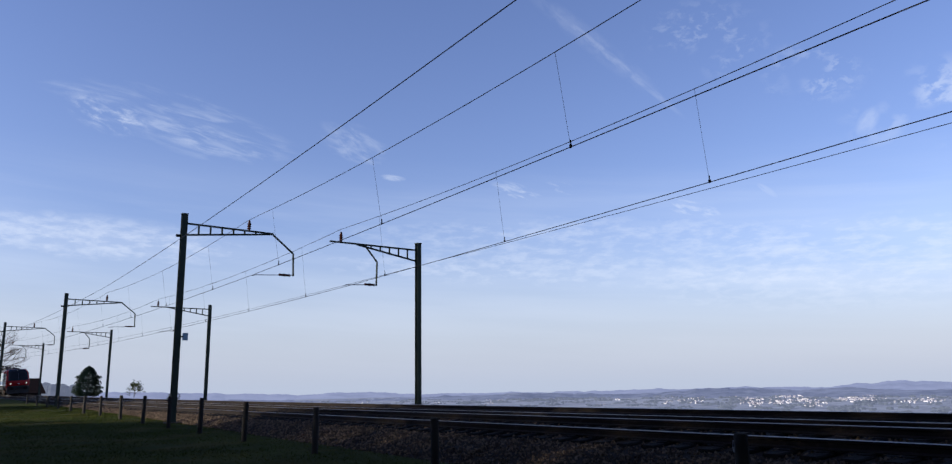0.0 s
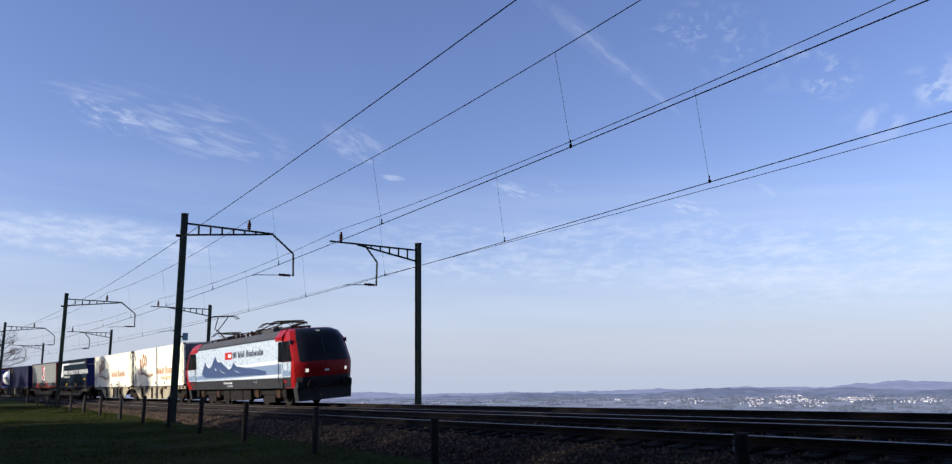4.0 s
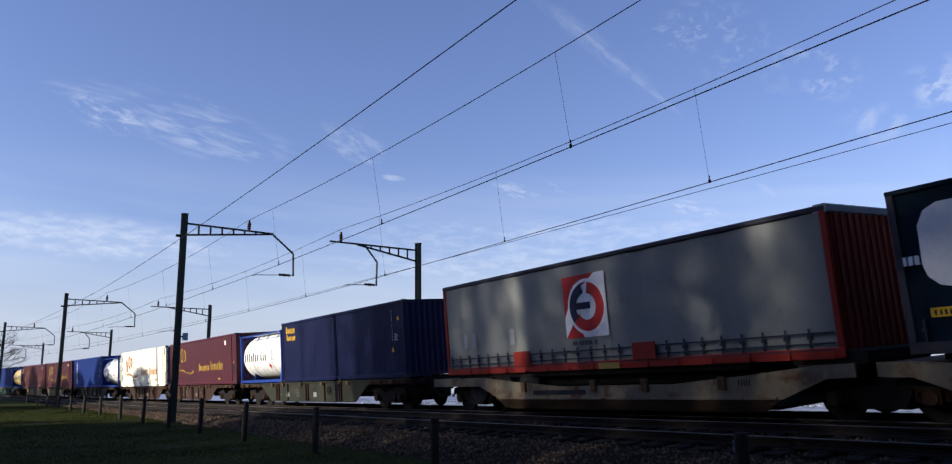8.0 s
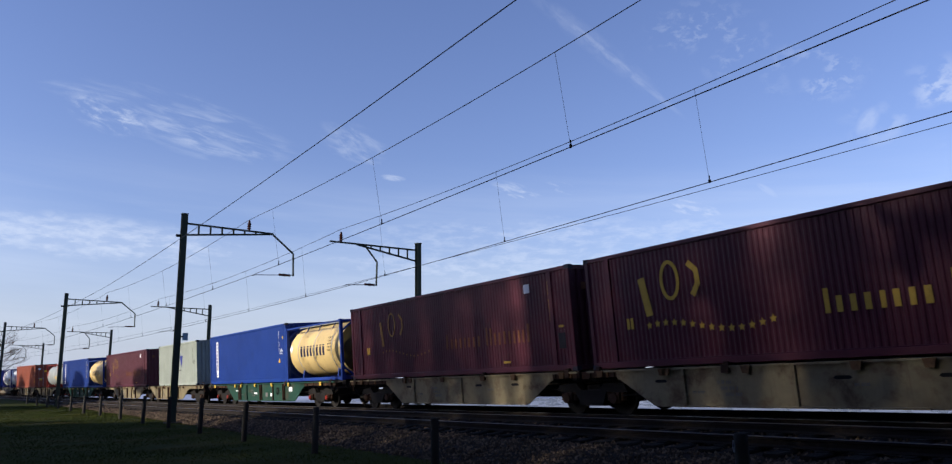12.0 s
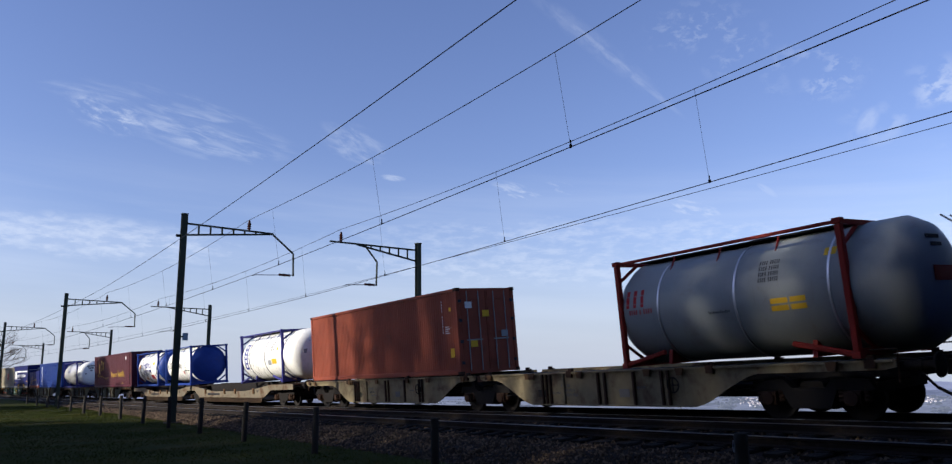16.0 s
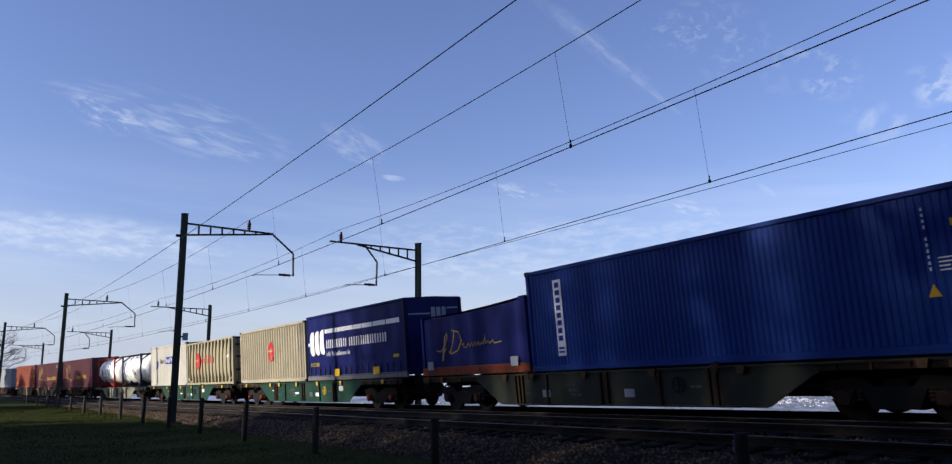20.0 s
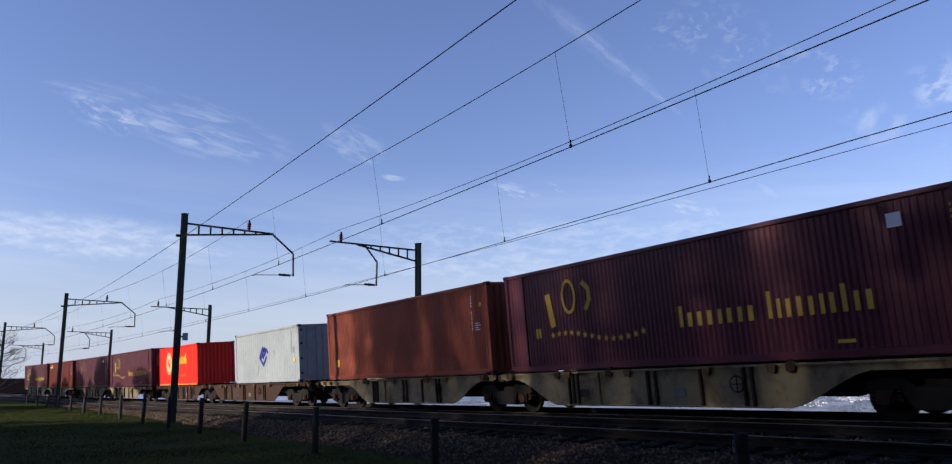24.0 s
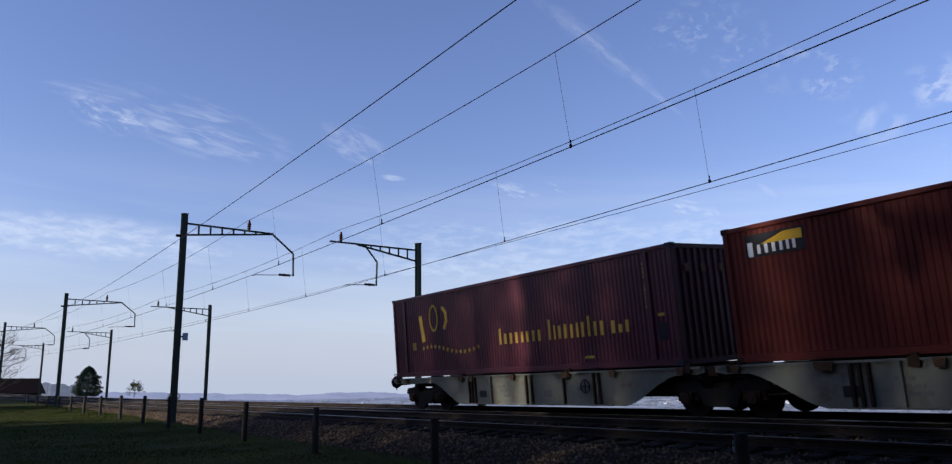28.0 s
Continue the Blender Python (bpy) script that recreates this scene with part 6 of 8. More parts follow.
def small_marks(root, h, y, height, ink="chalk", triangle=True):
    """Number column, warning triangle and plates near the front end."""
    sh = Shape()
    for i in range(12):
        if i not in (4, 11):
            sh.box(h - 0.97, h - 0.935, y - 0.004, y, height - 0.42 - i * 0.105, height - 0.36 - i * 0.105)
    tagged(part("number_strip", sh, ink, root), kind="stuff")
    if triangle:
        part("warning_sticker", Shape().slab([(h - 1.06, 0.98), (h - 0.84, 0.98), (h - 0.95, 1.2)], y - 0.004, y), "yellow", root)
    if ink == "chalk":
        panel(h - 0.52, h - 0.40, height - 0.75, height - 0.62, y, "yellow", root)
    if ink != "gold":
      sh = Shape()
      for i, n in enumerate((5, 7, 4, 6)):
          sh.box(h - 0.80, h - 0.80 + 0.045 * n, y - 0.004, y, 1.62 - i * 0.07, 1.645 - i * 0.07)
      tagged(part("data_block", sh, ink, root), kind="stuff")


def tank(o0, length, shell, frame_mat, label, barrel=None, radius=1.16, straps=4, end_mat=None, overhang=(0.0, 0.0), height=2.6, ladder=0, side_rails=True, base_beam=True):
    """A tank container: end frames, rails, barrel with dished ends, straps, walkway and saddle. overhang: how far the barrel passes the frame behind and before."""
    root = tagged(new("tank_container"), label, "tank container", "containers on the train")
    h, w = length / 2, max(1.21, radius + 0.05)
    a, b = (-h + 0.12, h + 0.12) if max(overhang) < 0.15 else (-h + 0.02 - overhang[0], h - 0.02 + overhang[1])
    cz = height - 0.04 - radius
    d = 0.30 if max(overhang) < 0.15 else 0.5
    barrel_shape = Shape().lathe([(a, 0.02), (a + 0.02, radius * 0.35), (a + 0.09, radius * 0.66), (a + 0.22, radius * 0.87), (a + d, radius), (b - d, radius), (b - 0.22, radius * 0.87), (b - 0.09, radius * 0.66), (b - 0.02, radius * 0.35), (b, 0.02)], 40, "x", (0, 0, cz))
    body = part("barrel", barrel_shape, shell, root, smooth_angle=35)
    if end_mat:
        part("end_cap", Shape().lathe([(b - d - 0.05, radius + 0.004), (b - d, radius + 0.004), (b - 0.22, radius * 0.87 + 0.006), (b - 0.09, radius * 0.66 + 0.006), (b - 0.02, radius * 0.35 + 0.004), (b + 0.006, 0.02)], 40, "x", (0, 0, cz)), end_mat, body, "painted dished end", 35)
        if overhang[0] > 0.15:
            part("end_cap", Shape().lathe([(a - 0.006, 0.02), (a + 0.02, radius * 0.35 + 0.004), (a + 0.09, radius * 0.66 + 0.006), (a + 0.22, radius * 0.87 + 0.006), (a + d, radius + 0.004), (a + d + 0.05, radius + 0.004)], 40, "x", (0, 0, cz)), end_mat, body, "painted dished end", 35)
    for i in range(straps):
        x = a + d + (b - a - 2 * d) * (i + 0.5) / straps
        part("strap", Shape().lathe([(x, radius), (x, radius + 0.012), (x + 0.05, radius + 0.012), (x + 0.05, radius)], 40, "x", (0, 0, cz)), "frame_dark" if shell == "tank_white" and max(overhang) > 0.15 else "tank_steel", body, smooth_angle=35)
    fr = height
    for x in (-h, h - 0.13):
        for y in (-w, w - 0.13):
            part("corner_post", Shape().box(x, x + 0.13, y, y + 0.13, 0.1, fr - 0.1, 0.015), frame_mat, root)
            for z in (0, fr - 0.118):
                part("corner_casting", Shape().box(x - 0.02, x + 0.15, y - 0.02 if y < 0 else y, y + 0.13 if y < 0 else y + 0.15, z, z + 0.118, 0.012), frame_mat, root)
        part("end_top_beam", Shape().box(x + 0.02, x + 0.11, -w + 0.13, w - 0.13, fr - 0.12, fr - 0.02), frame_mat, root)
        part("end_bottom_beam", Shape().box(x + 0.01, x + 0.12, -w + 0.13, w - 0.13, 0.02, 0.18), frame_mat, root)
        o = 1 if x < 0 else -1
        for y in (-1, 1):
            part("diagonal_brace", Shape().path([(x + 0.07, y * (w - 0.08), fr * 0.22), (x + 0.07 + o * 0.02, y * 0.55, 0.12)], 0.045, 6), frame_mat, root)
            part("diagonal_brace", Shape().path([(x + 0.07, y * (w - 0.08), fr * 0.80), (x + 0.07 + o * 0.02, y * 0.55, fr - 0.08)], 0.045, 6), frame_mat, root)
    for y in (-w + 0.01, w - 0.11):
        if base_beam:
            part("bottom_rail", Shape().box(-h + 0.13, h - 0.13, y, y + 0.10, 0.02, 0.16, 0.012), frame_mat, root)
        else:
            for x0, x1 in ((-h + 0.13, -h + 1.35), (h - 1.35, h - 0.13)):
                o = 1 if x0 < 0 else -1
                part("saddle_brace", Shape().path([(x0 if o > 0 else x1, y + 0.05, 0.08), (x1 if o > 0 else x0, y + 0.05, 0.34)], 0.06, 6), frame_mat, root)
        if side_rails:
            part("top_rail", Shape().box(-h + 0.13, h - 0.13, y + 0.02, y + 0.08, fr - 0.10, fr - 0.03, 0.01), frame_mat, root)
    walk_shape = Shape().box(-h + 0.2, h - 0.2, -0.55, -0.13, fr - 0.05, fr - 0.02)
    part("walkway", walk_shape, "iron" if max(overhang) > 0.15 else "grey", root)
    for x in (-h * 0.55, -h * 0.1, h * 0.4):
        part("walkway_bracket", Shape().path([(x, -0.55, fr - 0.05), (x + 0.1, -radius * 0.75, cz + radius * 0.62)], 0.025, 5), frame_mat, root)
    part("manhole", Shape().lathe([(cz + radius - 0.05, 0.30), (cz + radius + 0.10, 0.30), (cz + radius + 0.13, 0.26), (cz + radius + 0.14, 0.05)], 18, "z", (0.3, 0.2, 0)), "tank_steel", root, smooth_angle=40)
    for x in (-h * 0.62, h * 0.62):
        sad = [( -0.9, 0.05), (0.9, 0.05), (0.8, cz - radius * 0.62), (0.4, cz - radius * 0.93), (0, cz - radius * 0.999), (-0.4, cz - radius * 0.93), (-0.8, cz - radius * 0.62)]
        part("saddle", Shape().plate(sad, x - 0.05, x + 0.05), frame_mat, root)
    if ladder:
        lad = Shape()
        x = ladder * (h + 0.12 + overhang[1 if ladder > 0 else 0])
        for y in (-0.35, 0.05):
            lad.path([(x, y + 0.75, 0.15), (x, y + 0.75, fr - 0.30), (x - 0.25 * ladder, y + 0.75, fr - 0.08)], 0.02, 5)
        for k in range(8):
            lad.tube((x, 0.40, 0.3 + k * 0.28), (x, 0.80, 0.3 + k * 0.28), 0.014, 0.014, 5)
        part("ladder", lad, "grey", root)
    ride(root, o0 + h, LIFT)
    return root, h, radius, cz


def dome_marks(root, tip, radius, cz, marks, material, name="end_lettering"):
    """Small plates on the dished front end. marks: (y, z, width, height); tip: the place of its foremost point."""
    for y, z, w, hh in marks:
        q = math.hypot(y + w / 2, z + hh / 2 - cz) / radius
        x = tip - ramp(q, [(0.0, 0.0), (0.35, 0.02), (0.66, 0.09), (0.87, 0.22), (1.0, 0.5)]) + 0.012
        part(name, Shape().box(x - 0.012, x, y, y + w, z, z + hh), material, root)


def on_barrel(root, x, z, words, height, material, radius, cz, caps=False, slope=0.0, weight=0.62, step=0.62):
    """Plain bars for characters, laid on the barrel's near side."""
    sh = Shape()
    r = random.Random(int(x * 100) + 3)
    cx = x
    for n in words:
        for i in range(n):
            w = height * step * r.uniform(0.85, 1.05)
            tall = height if (caps or i == 0) else height * r.choice((0.66, 0.7, 0.95))
            z0 = z + slope * (cx - x)
            v = []
            for zz in (z0, z0 + tall * 0.5, z0 + tall):
                yy = -math.sqrt(max(0.01, (radius + 0.004) ** 2 - (zz - cz) ** 2))
                v += [(cx, yy, zz), (cx + w * (0.26 + 0.30 * weight), yy, zz)]
            sh.add(v, [(0, 1, 3, 2), (2, 3, 5, 4)])
            cx += w
        cx += height * 0.45
    tagged(part("lettering", sh, material, root), kind="stuff")
    return cx


def barrel_panel(root, x0, x1, z0, z1, material, radius, cz, name="sticker", diamond=False):
    sh = Shape()
    n = 6
    v = []
    for i in range(n + 1):
        f = i / n
        zz = z0 + (z1 - z0) * f
        yy = -math.sqrt(max(0.01, (radius + 0.006) ** 2 - (zz - cz) ** 2))
        m, k = (x0 + x1) / 2, (x1 - x0) / 2
        k = k * (1 - abs(2 * f - 1)) + 0.001 if diamond else k
        v += [(m - k, yy, zz), (m + k, yy, zz)]
    sh.add(v, [(2 * i, 2 * i + 1, 2 * i + 3, 2 * i + 2) for i in range(n)])
    part(name, sh, material, root)


def barrel_words(root, x, z, body, size, material, radius, cz):
    """Readable wording on a barrel."""
    cu = bpy.data.curves.new("wording", "FONT")
    cu.body, cu.size, cu.extrude = body, size, 0.002
    cu.materials.append(M[material])
    ob = new("wording", cu)
    ob.parent = root
    ang = math.asin(max(-1, min(1, (z - cz) / radius)))
    ob.matrix_basis = Matrix.Translation((x, -(radius + 0.012) * math.cos(ang), z)) @ Matrix.Rotation(radians(90) + ang * -1.0, 4, "X")


def curtain_box(o0, length, colour, frame_mat, label, height=2.85, buckles=True, sag=0.0, crumple=1.0, low_rail=0.32, end_mat=None, rear_drop=0.0, post_mat=None):
    """A tarpaulin-sided swap body: frame, curtains with soft folds, roof sheet, bottom rail with buckles."""
    root = tagged(new("curtain_swap_body"), label, "swap body", "containers on the train")
    h, w = length / 2, 1.25
    for sgn in (-1, 1):
        xs = [-h + 0.1 + (2 * h - 0.2) * i / 90 for i in range(91)]
        zs = [low_rail * 0.6, low_rail + 0.5, height * 0.45, height * 0.65, height * 0.8, height - 0.1]

        def place(x, z):
            f = (x + h) / (2 * h)
            droop = (sag * 4 * f * (1 - f) + rear_drop * (1 - f)) * max(0.0, (z - 0.5) / (height - 0.5))
            fold = crumple * (0.012 * math.sin(x * 5.1 + 0.6 * math.sin(x * 1.7)) + 0.010 * noise.noise((x * 2.3, z * 0.7, sgn + o0)))
            return (x, sgn * (w - 0.012 + fold), z - droop)
        part("curtain", grid_mesh("curtain", xs, zs, place), colour, root, "soft tarpaulin side")
        rail_y = (-w - 0.03, -w + 0.05) if sgn < 0 else (w - 0.05, w + 0.03)
        part("bottom_rail", Shape().box(-h, h, rail_y[0], rail_y[1], 0.02, low_rail * 0.72, 0.015), "rail_grey" if frame_mat == "navy" else frame_mat, root)
        part("top_rail", Shape().box(-h, h, rail_y[0], rail_y[1], height - 0.13, height - (0.0 if frame_mat == "frame_red" else 0.02), 0.03) if sag == 0 else Shape().box(h - 0.3, h, rail_y[0], rail_y[1], height - 0.13, height - 0.02), "frame_dark" if frame_mat == "frame_red" else colour, root)
        for x in (-h, h - 0.14):
            part("corner_post", Shape().box(x, x + 0.14, rail_y[0] + 0.005, rail_y[1] + 0.04, 0.1, height - 0.05 - (rear_drop if x < 0 else 0.0), 0.015), post_mat or frame_mat, root)
        if buckles and sgn < 0:
            bk = part("buckle_rail", Shape().box(-h + 0.2, h - 0.2, -w - 0.035, -w - 0.028, low_rail * 0.55, low_rail * 0.62), "frame_dark", root)
            x = -h + 0.3
            while x < h - 0.3:
                part("buckle", Shape().box(x, x + 0.035, -w - 0.045, -w - 0.02, low_rail * 0.7, low_rail + 0.30).box(x - 0.03, x + 0.065, -w - 0.055, -w - 0.02, low_rail + 0.08, low_rail + 0.15), "frame_dark", bk)
                x += 0.52
    roof_z = [height - 0.02 - sag * 4 * (i / 30) * (1 - i / 30) - rear_drop * (1 - i / 30) for i in range(31)]
    rs = Shape()
    rs.v = [(-h + 2 * h * i / 30, y, roof_z[i] + (0.03 if y == 0 else 0)) for i in range(31) for y in (-w, 0, w)]
    rs.f = [(3 * i + j, 3 * i + 3 + j, 3 * i + 4 + j, 3 * i + 1 + j) for i in range(30) for j in (0, 1)]
    part("roof", rs, "frame_dark" if frame_mat == "frame_red" else colour, root)
    front = part("front_wall", Shape().box(h - 0.05, h + 0.01, -w + 0.1, w - 0.1, 0.1, height - 0.04), end_mat or colour, root)
    if end_mat == "frame_red":
        for k in range(9):
            yy = -w + 0.22 + k * 0.25
            part("end_rib", Shape().box(h + 0.01, h + 0.04, yy, yy + 0.11, 0.12, height - 0.08), end_mat, front)
        part("end_cap", Shape().box(h - 0.25, h + 0.05, -w - 0.02, w + 0.02, height - 0.16, height + 0.02, 0.03), "grey", root, "grey top cap")
    part("rear_wall", Shape().box(-h - 0.01, -h + 0.05, -w + 0.1, w - 0.1, 0.1, height - 0.04 - rear_drop), end_mat or colour, root)
    part("floor", Shape().box(-h + 0.05, h - 0.05, -w + 0.05, w - 0.05, 0.10, 0.2), "wood_floor", root)
    ride(root, o0 + h, LIFT)
    return root, h, -w - 0.012

# ---------------------------------------------------------------- locomotive


def locomotive(o0, o1):
    root = tagged(new("locomotive"), "red electric locomotive with a pale blue mountain print", "locomotive")
    W2, X = 1.49, 7.35
    # body sides
    for sgn in (-1, 1):
        y0, y1 = (-W2, -W2 + 0.05) if sgn < 0 else (W2 - 0.05, W2)
        side = part("side_wall", Shape().box(-X, X, y0, y1, 1.42, 3.32), "loco_sky", root)
        part("lower_side", Shape().box(-X, X, y0, y1, 0.92, 1.416), "loco_grey", root)
        part("cant_rail", Shape().box(-X, X, y0 + (0 if sgn < 0 else -0.03), y1 + (0.03 if sgn < 0 else 0), 3.324, 3.40), "frame_dark", root)
        f = -W2 - 0.004 if sgn < 0 else W2 + 0.008
        k = 1 if sgn < 0 else -1
        # print: mist, deep water, three peaks with snow
        def art(name, pts, m, lift):
            yy = f - 0.004 * lift * k
            part(name, Shape().slab([(k * x, z) for x, z in pts], yy, yy + 0.004), m, side)
        art("mist_band", [(-1.0, 2.15), (2.0, 2.2), (7.2, 2.32), (7.2, 2.05), (2, 1.95), (-1.0, 1.9)], "loco_mist", 0)
        art("blue_band", [(-7.2, 1.72), (-4.6, 1.84), (-2, 1.95), (2, 2.05), (7.2, 2.10), (7.2, 1.52), (-7.2, 1.52)], "loco_deep", 1)
        art("mountain", [(-5.8, 1.86), (-5.2, 2.42), (-4.95, 2.62), (-4.65, 2.28), (-4.1, 2.2), (-3.8, 2.3), (-3.05, 2.88), (-2.55, 2.5), (-2.0, 2.48), (-1.2, 2.2), (-0.6, 2.02), (-0.2, 2.1), (0.25, 2.42), (0.75, 2.16), (1.9, 2.08), (3.6, 1.95), (5.2, 1.8), (5.2, 1.62), (-4.9, 1.6)], "loco_mount", 2)
        art("lower_stripe", [(-5.0, 1.46), (7.2, 1.46), (7.2, 1.60), (1.0, 1.53)], "loco_mist", 2)
        art("snow", [(-4.95, 2.62), (-4.65, 2.28), (-4.1, 2.2), (-4.4, 2.36)], "loco_mist", 3)
        art("snow", [(-3.05, 2.88), (-2.55, 2.5), (-2.0, 2.48), (-2.6, 2.66)], "loco_mist", 3)
        art("snow", [(-3.2, 2.18), (-3.0, 2.02), (-2.8, 2.0), (-3.05, 2.12)], "loco_mist", 3)
        art("snow", [(-2.3, 2.12), (-1.7, 1.86), (-0.9, 1.75), (-1.6, 1.84), (-2.0, 1.96)], "loco_mist", 3)
        art("snow", [(0.2, 1.98), (0.8, 1.84), (1.3, 1.80), (0.6, 1.90)], "loco_mist", 3)
        art("snow", [(0.25, 2.42), (0.75, 2.16), (1.9, 2.08), (0.9, 2.26)], "loco_mist", 3)
        art("emblem_field", [(-1.25, 2.58), (-0.05, 2.58), (-0.05, 2.98), (-1.25, 2.98)], "sign_red", 1)
        art("emblem", [(-0.75, 2.78), (-0.55, 2.90), (-0.33, 2.90), (-0.13, 2.78), (-0.33, 2.66), (-0.55, 2.66)], "chalk", 2)
        art("emblem", [(-0.47, 2.64), (-0.41, 2.64), (-0.41, 2.92), (-0.47, 2.92)], "sign_red", 3)
        if sgn < 0:
            bars(0.10, 2.62, (3,), 0.34, "ink_navy", side, f - 0.004, caps=True, step=0.72, weight=1.05)
            bars(1.02, 2.62, (5,), 0.36, "ink_navy", side, f - 0.004, step=0.66, weight=1.05)
            bars(2.35, 2.62, (13,), 0.36, "ink_navy", side, f - 0.004, step=0.60, weight=1.05)
            bars(-1.6, 1.20, (7, 5, 5, 6), 0.10, "chalk", side, f - 0.002, caps=True)
            bars(3.2, 1.22, (9, 4), 0.08, "chalk_dim", side, f - 0.002, caps=True)
            sh = Shape()
            for i in range(6):
                sh.box(-0.9 + i * 0.16, -0.80 + i * 0.16, f - 0.006, f, 1.04, 1.14)
            part("maker_plate", sh, "chalk_dim", side)
        for x in (-6.95, 6.95):
            part("grab_rail", Shape().tube((x, f - 0.05 * k, 1.2), (x, f - 0.05 * k, 2.3), 0.016, 0.016, 6), "frame_dark", side)
        for i, x in enumerate((-3.2, -2.5, 2.4, 3.2)):
            disc(x, 1.18, 0.13, f - 0.003 * k if sgn < 0 else f + 0.004, "frame_dark", side, "round_port")
    # roof with sloping shoulders
    roof_shape = Shape().plate([(-1.47, 3.40), (1.47, 3.40), (1.18, 3.74), (-1.18, 3.74)], -X, X)
    part("roof", roof_shape, "roof_grey", root)
    part("floor", Shape().box(-8.6, 8.6, -1.4, 1.4, 0.9, 1.1), "frame_dark", root)
    # cabs
    for o in (-1, 1):
        e = 0.40 if o < 0 else 0.0
        levels = [(0.92, 9.02 + e, 1.40), (1.25, 9.14 + e, 1.46), (1.95, 9.24 + e, 1.49), (2.15, 9.20 + e, 1.49), (3.25, 8.66 + e, 1.42), (3.62, 8.30 + e, 1.28), (3.78, 7.80 + e, 1.10)]
        cab = Shape()
        for z, xf, hw in levels:
            c = 0.42
            cab.v += [(o * x, y, z) for x, y in ((X, -hw), (xf - c, -hw), (xf - 0.12, -hw + 0.28), (xf, -hw + 0.62), (xf, hw - 0.62), (xf - 0.12, hw - 0.28), (xf - c, hw), (X, hw))]
        n = 8
        cab.f = [(i * n + j, i * n + (j + 1) % n, (i + 1) * n + (j + 1) % n, (i + 1) * n + j) for i in range(len(levels) - 1) for j in range(n)]
        cab.f += [tuple(range(n)), tuple(range(len(levels) * n - 1, (len(levels) - 1) * n - 1, -1))]
        cb = part("cab", cab, "loco_red", root, "bright red cab", 28)

        def front(z, y, out=0.012):
            for (za, xa, ha), (zb, xb, hb) in zip(levels[:-1], levels[1:]):
                if za <= z <= zb:
                    f = (z - za) / (zb - za)
                    xf, hw = xa + (xb - xa) * f, ha + (hb - ha) * f
                    e = hw - abs(y)
                    x = xf if e > 0.62 else (xf - 0.12 * (0.62 - e) / 0.34 if e > 0.28 else xf - 0.12 - 0.30 * (0.28 - e) / 0.28)
                    return (o * (x + out), y, z)
        ws = Shape()
        zs = [2.12, 2.15, 2.7, 3.25, 3.45, 3.62, 3.76]
        for z in zs:
            hw = ramp(z, [(q[0], q[2]) for q in levels])
            for y in (-hw + 0.20, -hw + 0.28, -hw + 0.62, 0.0, hw - 0.62, hw - 0.28, hw - 0.20):
                ws.v.append(front(z, y))
        ws.f = [(i * 7 + j, i * 7 + j + 1, (i + 1) * 7 + j + 1, (i + 1) * 7 + j) for i in range(len(zs) - 1) for j in range(6)]
        part("cab_roof", Shape().plate([(-1.50, 3.20), (1.50, 3.20), (1.50, 3.40), (1.20, 3.755), (-1.20, 3.755), (-1.50, 3.40)], min(o * 6.55, o * 7.4), max(o * 6.55, o * 7.4)), "loco_red", cb, "red cab roof")
        apron = Shape()
        zs = [0.93, 1.25, 1.40]
        for z in zs:
            hw = ramp(z, [(q[0], q[2]) for q in levels])
            for y in (-hw + 0.06, -hw + 0.28, -hw + 0.62, 0.0, hw - 0.62, hw - 0.28, hw - 0.06):
                apron.v.append(front(z, y))
        apron.f = [(i * 7 + j, i * 7 + j + 1, (i + 1) * 7 + j + 1, (i + 1) * 7 + j) for i in range(2) for j in range(6)]
        part("front_apron", apron, "loco_grey", cb, "dark lower front")
        part("windscreen_pillar", Shape().path([front(2.2, 0.0, 0.02), front(3.2, 0.0, 0.02)], 0.018, 5), "frame_dark", cb)
        part("windscreen", ws, "glass", cb, "large dark windscreen", 30)
        for y in (-1.0, 1.0):
            lamp = Shape()
            lamp.v = [front(z, y + dy, 0.02) for z in (1.62, 1.78) for dy in (-0.07, 0.07)]
            lamp.f = [(0, 1, 3, 2)]
            part("headlamp", lamp, "lamp_glass", cb, "bright headlamp cluster")
        lamp = Shape()
        lamp.v = [front(z, dy, 0.02) for z in (3.58, 3.64) for dy in (-0.12, 0.12)]
        lamp.f = [(0, 1, 3, 2)]
        part("headlamp", lamp, "lamp_glass", cb, "bright upper headlamp")
        em = Shape()
        em.v = [front(z, dy, 0.02) for z in (1.62, 1.72) for dy in (-0.12, 0.12)]
        em.f = [(0, 1, 3, 2)]
        part("emblem", em, "chalk", cb)
        for y in (-1, 1):
            hwz = lambda z: ramp(z, [(0.92, 1.40), (1.25, 1.46), (1.95, 1.49), (2.15, 1.49), (3.25, 1.42)])

            def side_sheet(name, pts, material, out, label=""):
                v = [(o * x, y * (hwz(z) + q), z) for q in (out, out - 0.012) for x, z in pts]
                n = len(pts)
                part(name, Shape().add(v, [tuple(range(n)), tuple(range(2 * n - 1, n - 1, -1))] + [(i, (i + 1) % n, n + (i + 1) % n, n + i) for i in range(n)]), material, cb, label)
            side_sheet("cab_side_print", [(7.36, 1.44), (8.34 + e, 1.44), (8.44 + e, 1.95), (8.46 + e, 2.16), (7.36, 2.16)], "loco_sky", 0.012, "pale blue print on the cab side")
            side_sheet("blue_band", [(7.36, 1.50), (8.34 + e, 1.50), (8.38 + e, 1.72), (7.36, 1.80)], "loco_deep", 0.020)
